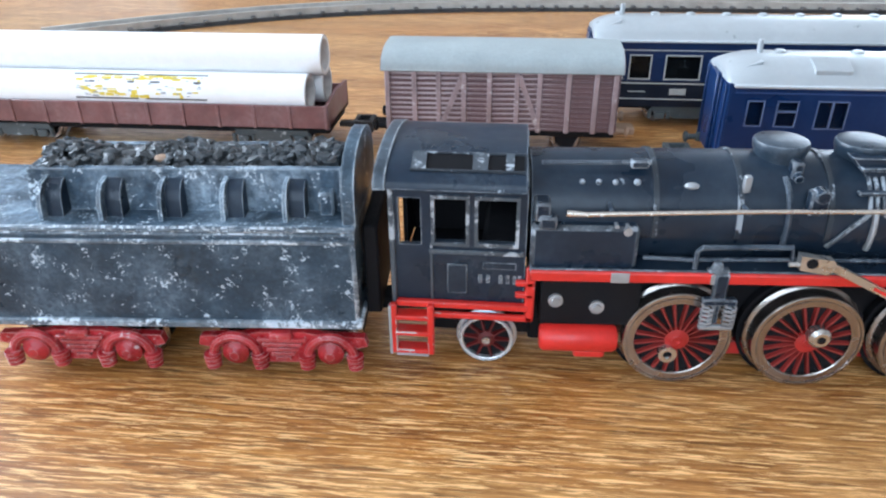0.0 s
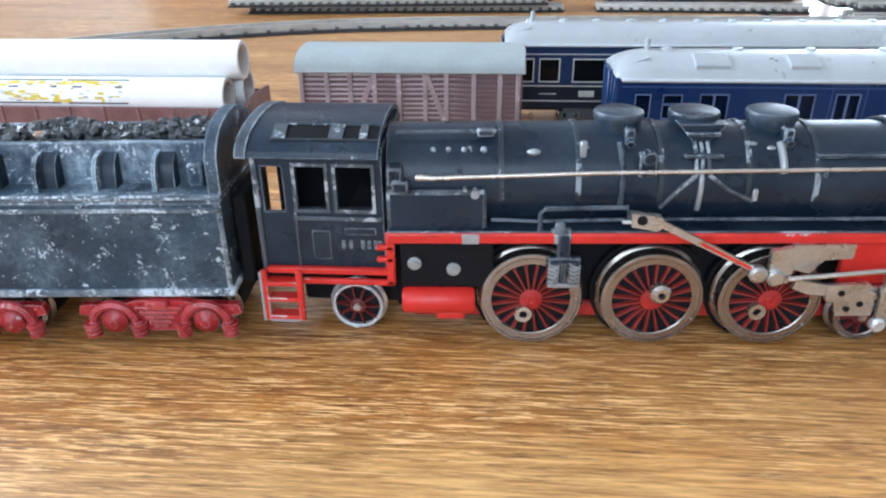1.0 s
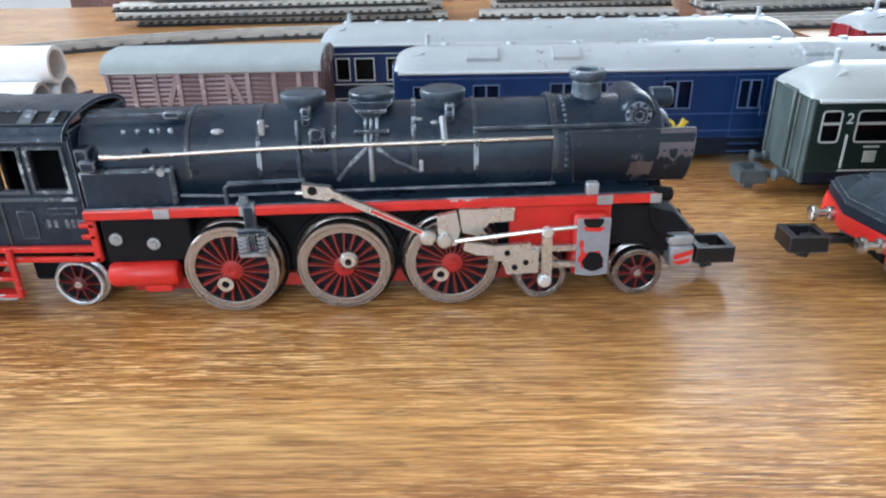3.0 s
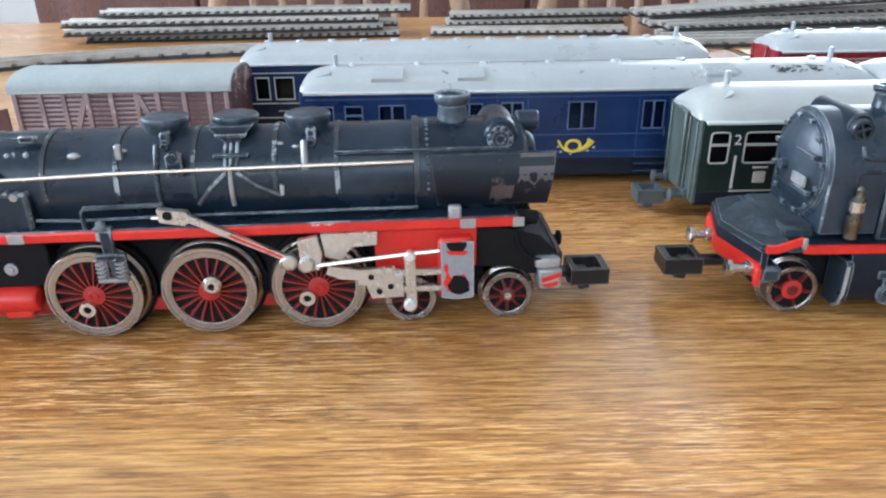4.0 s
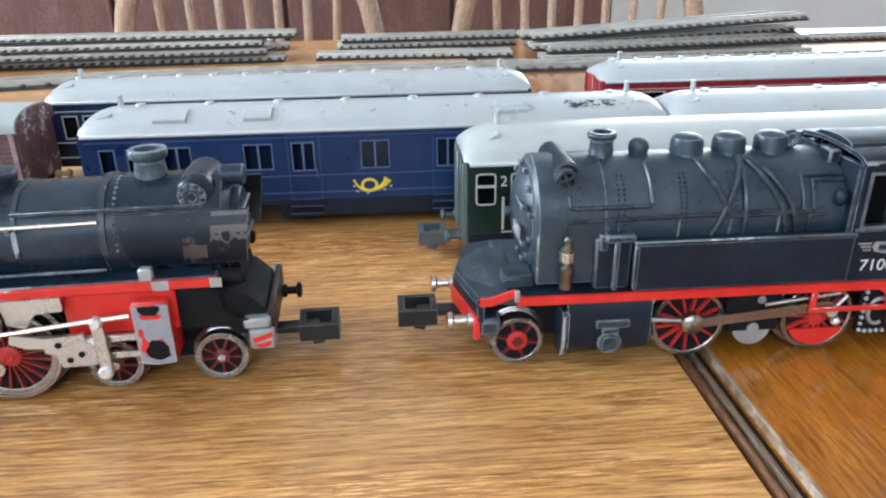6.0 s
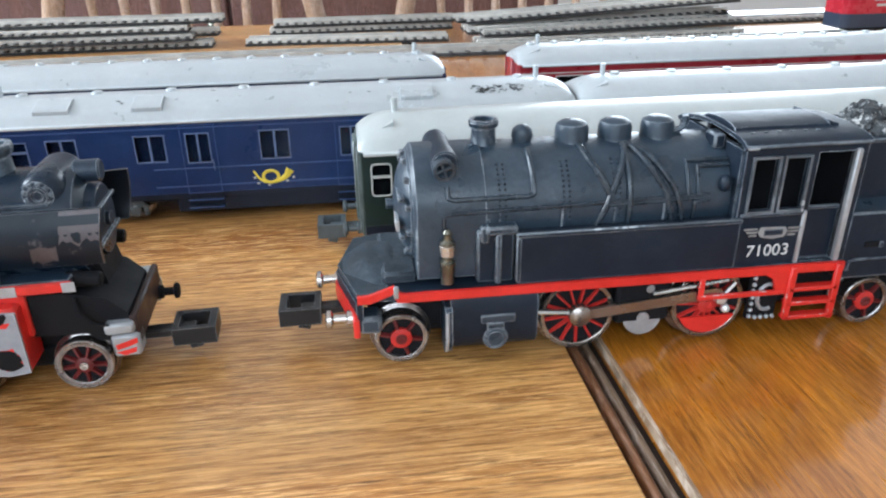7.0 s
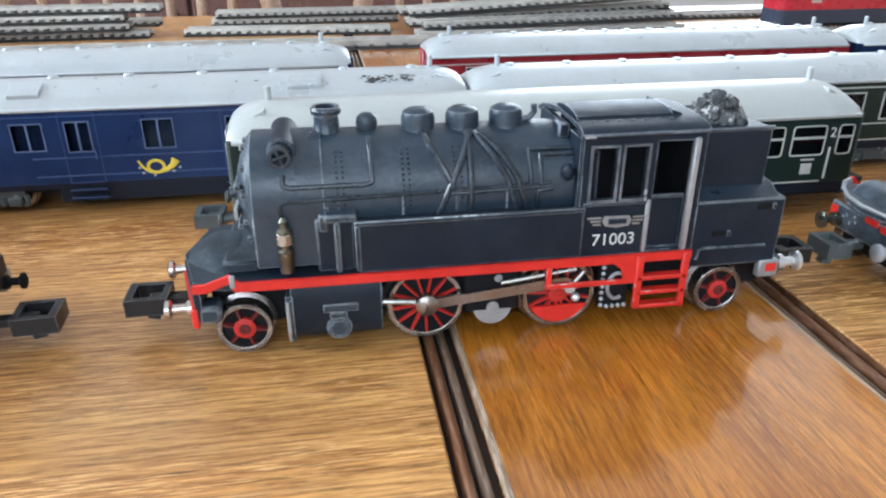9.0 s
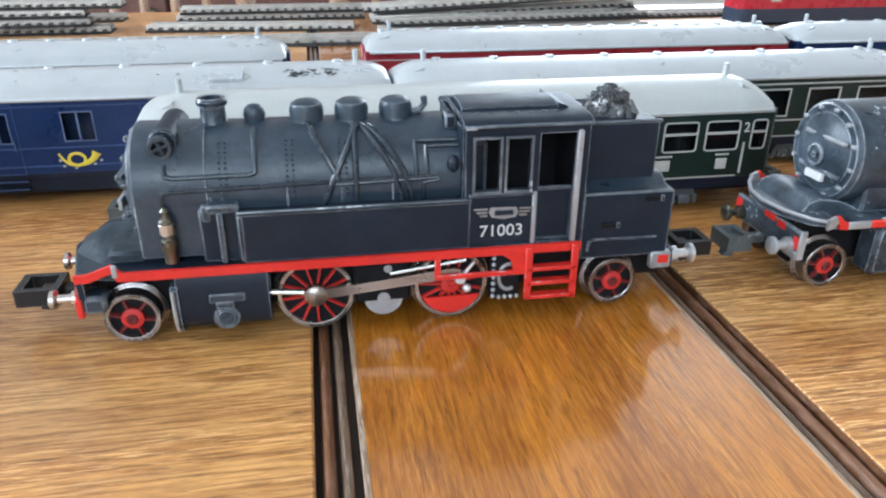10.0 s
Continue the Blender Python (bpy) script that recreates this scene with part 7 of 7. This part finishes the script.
# ---- box wagon ----
def box_wagon():
    x0, x1, yn, yf = -82.0, 1.5, 126.0, 157.0
    yc = (yn + yf) / 2
    t = thing("box_wagon", (x0 + x1) / 2, yc, 0, "reddish-brown plastic box wagon with pale grey arched roof, planked and rubbed", "wagon")
    core = part("body", Shape().box(x0 + 0.8, x1 - 0.8, yn + 0.6, yf - 0.6, 11.0, 33.2), BROWN, t)
    n, v = 18, []
    out = [(yc + 17.0 * math.copysign(abs(math.cos(math.pi * i / n)) ** 0.8, math.cos(math.pi * i / n)), 32.8 + 6.9 * math.sin(math.pi * i / n) ** 0.85) for i in range(n + 1)]
    roof = part("roof", Shape().prism(out, x0 - 1.0, x1 + 1.0, "yz"), ROOF_BOX, t, "pale blue-grey arched roof", 30)
    arch = [(yc + 0.965 * (u - yc), w - 0.5) for u, w in out]
    for xa, xb in ((x1 + 0.2, x1 + 1.35), (x0 - 1.35, x0 - 0.2)):
        part("end_arch", Shape().prism(arch, xa, xb, "yz"), BROWN, roof, "dark brown arched end", 30)
    part("roof_edge", Shape().box(x0 - 1.2, x1 + 1.2, yn - 1.6, yn - 0.4, 32.4, 33.1, 0.15).box(x0 - 1.2, x1 + 1.2, yf + 0.4, yf + 1.6, 32.4, 33.1, 0.15), ROOF_BOX, roof)
    posts = [x0 + (x1 - x0) * q for q in (0.012, 0.13, 0.235, 0.345, 0.455, 0.572, 0.668, 0.79, 0.905, 0.985)]
    plank = Shape().box(-0.5, 0.5, -0.35, 0.35, -0.895, 0.895, 0.03).mesh("plank", BROWN)
    rng = random.Random(3)
    for sg, y in ((-1, yn + 0.4), (1, yf - 0.4)):
        for k in range(12):
            p = place("plank", plank, core, (x0 + x1) / 2, y + rng.uniform(-0.22, 0.22), 12.0 + k * 1.82)
            p.scale = (x1 - x0 - 1.0, 1, 1)
        for i, x in enumerate(posts):
            part("post", Shape().box(x - 0.9, x + 0.9, y + sg * 0.3, y + sg * 1.5, 10.6, 33.0, 0.25), BROWN_P, core)
        for (a, za), (b, zb) in (((posts[2] + 0.6, 11.4), (posts[3] - 0.4, 31.6)), ((posts[5] + 0.6, 31.4), (posts[6] - 0.2, 13.0))):
            d = Vector((b - a, 0, zb - za)).normalized().cross(Vector((0, 1, 0))) * 0.95
            part("brace", Shape().prism([(a + d.x, za + d.z), (b + d.x, zb + d.z), (b - d.x, zb - d.z), (a - d.x, za - d.z)], y + sg * 0.3, y + sg * 1.35), BROWN_P, core)
    part("solebar", Shape().box(x0, x1, yn + 1.5, yf - 1.5, 8.4, 11.0, 0.3), DARK, t)
    for x in (x0 + 17, x1 - 17):
        for y, far in ((yc - 9.6, False), (yc + 9.6, True)):
            wheel(PLAIN, t, x, y, 6.0, 0, far)
        part("axle_guard", Shape().prism([(x - 5, 9), (x - 2, 3.8), (x + 2, 3.8), (x + 5, 9)], yc - 12.6, yc - 11.6), DARK, t)
    for xe, d in ((x0, -1), (x1, 1)):
        for y in (yc - 9, yc + 9):
            buffer(t, xe, y, 9.4, d, TAN if d > 0 else DARK, 6, 2.0)
        part("hook", Shape().box(xe, xe + d * 9, yc - 3.5, yc + 3.5, 6.0, 8.6, 0.4), TAN if d > 0 else DARK, t, "tan plastic coupling")
    part("end_wall", Shape().box(x1 - 0.9, x1 + 0.4, yn + 0.4, yf - 0.4, 10.6, 33.0, 0.3), BROWN, t)
    return t


box_wagon()


# ---- bogie flat wagon with low sides, loaded with three white pipes ----
def pipe_wagon():
    x0, x1, yn, yf = -272.0, -103.5, 124.6, 156.6
    yc = (yn + yf) / 2
    t = thing("low_sided_wagon", (x0 + x1) / 2, yc, 0, "oxide-red low-sided bogie wagon carrying white pipes", "wagon")
    tub = part("floor", Shape().box(x0, x1, yn + 1, yf - 1, 9.8, 11.2), GOND, t)
    for y in (yn, yf - 1.2):
        sd = part("side", Shape().box(x0, x1, y, y + 1.2, 10.0, 18.6, 0.2), GOND, t)
        for i in range(13):
            x = x0 + 1 + (x1 - x0 - 2) * i / 12
            part("stake", Shape().box(x - 0.6, x + 0.6, y - 0.6 if y < yc else y + 1.0, y + 0.2 if y < yc else y + 1.8, 9.8, 18.8, 0.2), GOND, sd)
    for xe in (x0, x1 - 1.2):
        part("end", Shape().prism([(yn, 9.8), (yf, 9.8), (yf, 20.0), (yc, 21.0), (yn, 19.0)], xe, xe + 1.2, "yz"), GOND, t)
    for x in (x0 + 25, (x0 + x1) / 2, x1 - 25):
        part("bolster", Shape().box(x - 2, x + 2, yn + 2, yf - 2, 11.2, 13.5, 0.3), DARK, t)
    part("solebar", Shape().box(x0 + 1, x1 - 1, yn + 3, yf - 3, 7.0, 9.9, 0.3), DARK, t)
    for f in (0.24, 0.86):
        coach_bogie(t, x0 + (x1 - x0) * f, yc)
    coupling(t, x1, yc, 7.2, 1, 14)
    coupling(t, x0, yc, 7.2, -1, 14)
    return t


pipe_wagon()
for k, (y, z, xs) in enumerate(((133.1, 20.95, 0), (148.1, 20.95, 3), (140.6, 33.8, 5.0))):
    p = thing("white_pipe", -190, y, z - 7.4, "plain white card pipe lying in the low-sided wagon", "pipe", "three stacked pipes")
    a, b = -262.0 + xs, -112.5 + xs
    part("tube_wall", Shape().lathe([(6.1, 0), (7.45, 0), (7.45, b - a), (6.1, b - a), (6.1, 0)], (a, y, z), (1, 0, 0), 48), PIPEW, p)
    part("cut_edge", Shape().lathe([(6.0, 0), (7.4, 0), (7.4, 0.15), (6.0, 0.15), (6.0, 0)], (b, y, z), (1, 0, 0), 40), PIPEIN, p, "pale tan cut edge")
    part("lining", Shape().lathe([(5.9, 0), (6.05, 0), (6.05, 30), (5.9, 30), (5.9, 0)], (b - 30, y, z), (1, 0, 0), 40), PIPEIN, p)
    if k == 0:
        n = 8
        v, f = [], []
        for xq in (-203.0, -150.0):
            for r in (7.5, 7.62):
                for i in range(n + 1):
                    a = radians(114 + 76 * i / n)
                    v.append((xq, y + r * math.cos(a), z + r * math.sin(a)))
        m = n + 1
        for i in range(n):
            f += [(i, i + 1, 2 * m + i + 1, 2 * m + i), (m + i, 3 * m + i, 3 * m + i + 1, m + i + 1)]
        f += [(0, 2 * m, 3 * m, m), (n, m + n, 3 * m + n, 2 * m + n)]
        ban = part("banner", Shape().add(v, f), PIPEW, p, "white and yellow printed banner")
        def on_pipe(sh, xa, xb, a0, a1, lift):
            m = max(1, math.ceil((a1 - a0) / 6))
            v = [(xx, y + (7.62 + l) * math.cos(radians(a0 + (a1 - a0) * i / m)), z + (7.62 + l) * math.sin(radians(a0 + (a1 - a0) * i / m))) for i in range(m + 1) for l in (-0.05, lift) for xx in (xa, xb)]
            f = [(0, 1, 3, 2), (4 * m, 4 * m + 2, 4 * m + 3, 4 * m + 1)]
            for i in range(m):
                q = 4 * i
                f += [(q, q + 4, q + 5, q + 1), (q + 2, q + 3, q + 7, q + 6), (q, q + 2, q + 6, q + 4), (q + 1, q + 5, q + 7, q + 3)]
            return sh.add(v, f)
        rr = random.Random(7)
        yellow, pale = Shape(), Shape()
        for i in range(64):
            xa, a0 = rr.uniform(-203, -153), rr.choice((rr.uniform(118, 132), rr.uniform(148, 180)))
            on_pipe(yellow, xa, xa + rr.uniform(0.8, 4.0), a0, a0 + rr.uniform(2.5, 9.0), 0.06)
        for i in range(30):
            xa, a0 = rr.uniform(-202, -152), rr.uniform(122, 180)
            on_pipe(pale, xa, xa + rr.uniform(0.5, 2.4), a0, a0 + rr.uniform(1.5, 5.0), 0.1)
        part("yellow_print", yellow, YELLOW, ban, "broken yellow printed flecks")
        part("dark_print", pale, ZINC, ban, "small grey printed flecks")
        for xa, xb in ((-203, -177), (-175, -150)):
            part("printed_bar", on_pipe(Shape(), xa, xb, 113.5, 117.5, 0.1), PRINT, ban, "dark printed bar")
            part("printed_bar", on_pipe(Shape(), xa + 1, xb, 186, 190, 0.1), PRINT, ban, "dark printed bar")
        for xa in (-198, -181, -172, -155):
            part("printed_bar", on_pipe(Shape(), xa, xa + rr.uniform(2, 5), 138, 143, 0.1), PRINT, ban, "dark printed bar")


# ---- loose track pieces at the back ----
def track_piece(length, group="loose track pieces"):
    """A straight track piece on a dark base with sleepers; along x from 0."""
    t = thing("track_piece", 0, 0, 0, "loose straight toy track piece with tinned rails", "track", group)
    part("base", Shape().prism([(-14, 0), (-13, 1.4), (13, 1.4), (14, 0)], 0, length, "yz"), BALLAST, t)
    for y in (-8.25, 0.0, 8.25):
        part("rail", Shape().box(0 if y else 1, length if y else length - 1, y - 1.0, y + 1.0, 1.4, 5.8 if y else 3.6, 0.25), RAILM, t)
    n = int(length / 8)
    me = Shape().box(-1.5, 1.5, -15.5, 15.5, 2.4, 3.6, 0.2).mesh("sleeper", SLEEPER)
    for i in range(n):
        place("sleeper", me, t, (i + 0.5) * length / n, 0, 0)
    return t


PIECES = {
    270: [(-222, 500, 0.0, 0, 2.2), (-236, 490, 6.4, 0, 3.6), (-240, 497, 12.8, 0, 3.0), (-212, 512, 19.2, 0, 1.0)],
    172: [(90, 572, 0.0, 0, 3.0), (94, 574, 6.4, 0, 2.6), (76, 512, 0.0, 0, -3.0), (-130, 580, 0.0, 0, 1.0)],
    238: [(266, 466, 0.0, 0, 2.5), (262, 492, 6.4, -1.0, 1.5), (262, 506, 6.4, -2.2, -1.0), (264, 500, 14.0, -3.2, -3.0), (258, 525, 12.0, -3.0, 0.5), (272, 474, 6.4, -0.5, 4.5), (420, 540, 0.0, 0, 3.0)],
}
for length, spots in PIECES.items():
    tp = track_piece(length)
    for k, (x, y, z, lift, a) in enumerate(spots):
        m = pose(x * MM, y * MM, z * MM, 0, lift, a)
        if k:
            copy_thing(tp, m)
        else:
            tp.matrix_basis = m


def track_line(name, pts, label):
    """A laid line of track along a smooth run of points."""
    t = thing(name, *pts[0], 0, label, "track")
    pp = [Vector((x, y, 0)) for x, y in pts]
    run = []
    for i in range(len(pp) - 1):
        a, b = pp[i], pp[i + 1]
        p0, p3 = pp[max(i - 1, 0)], pp[min(i + 2, len(pp) - 1)]
        for k in range(10):
            u = k / 10
            run.append(0.5 * ((2 * a) + (b - p0) * u + (2 * p0 - 5 * a + 4 * b - p3) * u * u + (3 * a - p0 - 3 * b + p3) * u ** 3))
    run.append(pp[-1])

    def strip(prof):
        s = Shape()
        v, f = [], []
        for k, p in enumerate(run):
            d = (run[min(k + 1, len(run) - 1)] - run[max(k - 1, 0)]).normalized()
            q = Vector((-d.y, d.x, 0))
            v += [p + q * o + Vector((0, 0, h)) for o, h in prof]
        m = len(prof)
        for k in range(len(run) - 1):
            for j in range(m):
                f.append((k * m + j, k * m + (j + 1) % m, (k + 1) * m + (j + 1) % m, (k + 1) * m + j))
        f += [list(range(m)), [(len(run) - 1) * m + j for j in range(m)]]
        return s.add(v, f)

    part("base", strip([(-15, 0), (-13.5, 2.0), (13.5, 2.0), (15, 0)]), BALLAST, t)
    for o in (-8.25, 8.25):
        part("rail", strip([(o - 1.1, 2.0), (o - 1.1, 6.4), (o + 1.1, 6.4), (o + 1.1, 2.0)]), RAILM, t)
    part("rail", strip([(-0.6, 2.8), (-0.6, 4.0), (0.6, 4.0), (0.6, 2.8)]), RAILM, t)
    me = Shape().box(-1.5, 1.5, -15.5, 15.5, 2.4, 3.6, 0.2).mesh("sleeper", SLEEPER)
    acc = 0.0
    for k in range(len(run) - 1):
        acc += (run[k + 1] - run[k]).length
        if acc > 9.0:
            acc = 0.0
            d = run[k + 1] - run[k]
            p = run[k]
            place("sleeper", me, t, p.x, p.y, 0, 0, 0, math.degrees(math.atan2(d.y, d.x)))
    return t


LINE = [(-330, 300), (-270, 345), (-200, 385), (-120, 412), (-30, 424), (80, 428), (200, 428), (330, 428), (460, 428), (600, 433), (760, 436), (920, 439), (1180, 443)]
track_line("laid_track", LINE, "curving line of toy track laid on the table")


# ---- red two-car railcar standing on the line ----
def railcar(name, tail):
    L, h = 222.0, 15.0
    t = thing(name, 0, 0, 0, "streamlined crimson toy railcar with pale grey roof and slate skirt", "railcar", "coupled railcar set")

    def body(z0, z1, mat, name, w0, w1, label=""):
        v, f = [], []
        rows = [(-L / 2, 0.72), (-L / 2 + 3, 0.86), (-L / 2 + 9, 0.97), (-L / 2 + 18, 1.0), (L / 2 - 3, 1.0), (L / 2, 0.96)]
        for x, k in rows:
            v += [(x, -h * w0 * k, z0), (x, -h * w1 * k, z1), (x, h * w1 * k, z1), (x, h * w0 * k, z0)]
        for i in range(len(rows) - 1):
            for j in range(4):
                f.append((4 * i + j, 4 * i + (j + 1) % 4, 4 * i + 4 + (j + 1) % 4, 4 * i + 4 + j))
        f += [(0, 1, 2, 3), (4 * len(rows) - 4, 4 * len(rows) - 3, 4 * len(rows) - 2, 4 * len(rows) - 1)]
        return part(name, Shape().add(v, f), mat, t, label)

    body(4.0, 15.0, RCBLUE, "skirt", 0.96, 1.0)
    side = body(15.0, 35.0, RCRED, "body", 1.0, 0.98, "glossy crimson body")
    coach_roof(t, -L / 2, L / 2, 0, h * 0.96, 34.6, 41.5, RCGREY, 0.2, 20)
    for y in (-h, h):
        for i in range(12):
            x = -86 + i * 15.4
            w = part("window", Shape().box(x, x + 10, y - 0.15, y + 0.15, 25.5, 31.0, 0.1), RCWIN, side, "dull grey window")
            part("window_rim", Shape().rim(x, x + 10, 25.5, 31.0, y - 0.25, y + 0.25, 0.5), RCGREY, w)
        part("emblem", Shape().box(-L / 2 + 27, -L / 2 + 36, y - 0.2, y + 0.2, 20.5, 22.5, 0.1), CREAM, side)
        part("marker_lamp", Shape().box(-L / 2 + 3, -L / 2 + 12, y * 0.98 - 0.6, y * 0.98 + 0.3, 29.5, 33.0, 0.2), ORANGE, side, "orange lamp panel")
    part("gangway", Shape().box(L / 2, L / 2 + 2.0, -8, 8, 8.0, 34.0, 0.6), TAN if tail else DARK, side, "tan bellows")
    part("underframe", Shape().box(-L / 2 + 10, L / 2 - 4, -10, 10, 1.5, 6.0, 0.5), DARK, t)
    for xc in (-66, 72):
        for q in (-11, 11):
            for y, far in ((-9.6, False), (9.6, True)):
                wheel(PLAIN, t, xc + q, y, 5.0, 0, far)
    return t


railcar("red_railcar", True).matrix_basis = pose(671 * MM, 434.5 * MM, 6.4 * MM, 0, 0, 1.0)
railcar("red_railcar", False).matrix_basis = pose(897.4 * MM, 438.5 * MM, 6.4 * MM, 0, 0, 181.0)


# ---- chairs and cabinet beyond the table ----
def chair(x, y, turn):
    t = thing("dining_chair", 0, 0, -750, "pale wooden dining chair with an arched spindle back", "chair", "chairs behind the table")
    part("seat", Shape().box(-220, 220, -210, 210, -310, -285, 10), CHAIR, t)
    for sx in (-185, 185):
        for sy in (-175, 175):
            part("leg", Shape().cyl((sx * 1.08, sy * 1.08, -750), (sx, sy, -300), 14, 19, 14), CHAIR, t)
    arch = [(-200 * math.cos(radians(a)), 195, -290 + 470 * math.sin(radians(a)) ** 0.6) for a in range(0, 181, 9)]
    back = part("back_arch", Shape().tube(arch, 15, 10), CHAIR, t)
    for i in range(7):
        x2 = -135 + 45 * i
        top = -290 + 470 * (1 - (x2 / 200) ** 2) ** 0.3
        part("spindle", Shape().cyl((x2 * 0.85, 190, -290), (x2, 195, top), 8, 6, 10), CHAIR, back)
    t.matrix_basis = pose(x * MM, y * MM, -0.75, 0, 0, turn)
    return t


chair(-60, 800, 2)
chair(420, 830, -6)
cab = thing("cabinet", 0, 1700, -750, "dark reddish-brown wooden cabinet", "cabinet")
part("carcase", Shape().box(-800, 640, 1500, 1950, -750, 500, 4), CABINET, cab)
for i in range(4):
    d = part("door", Shape().box(-790 + i * 358, -440 + i * 358, 1480, 1500, -700, 470, 4), CABINET, cab)
    part("knob", Shape().ball((-470 + i * 358, 1470, -100), 14, n=12), BRASS, d)
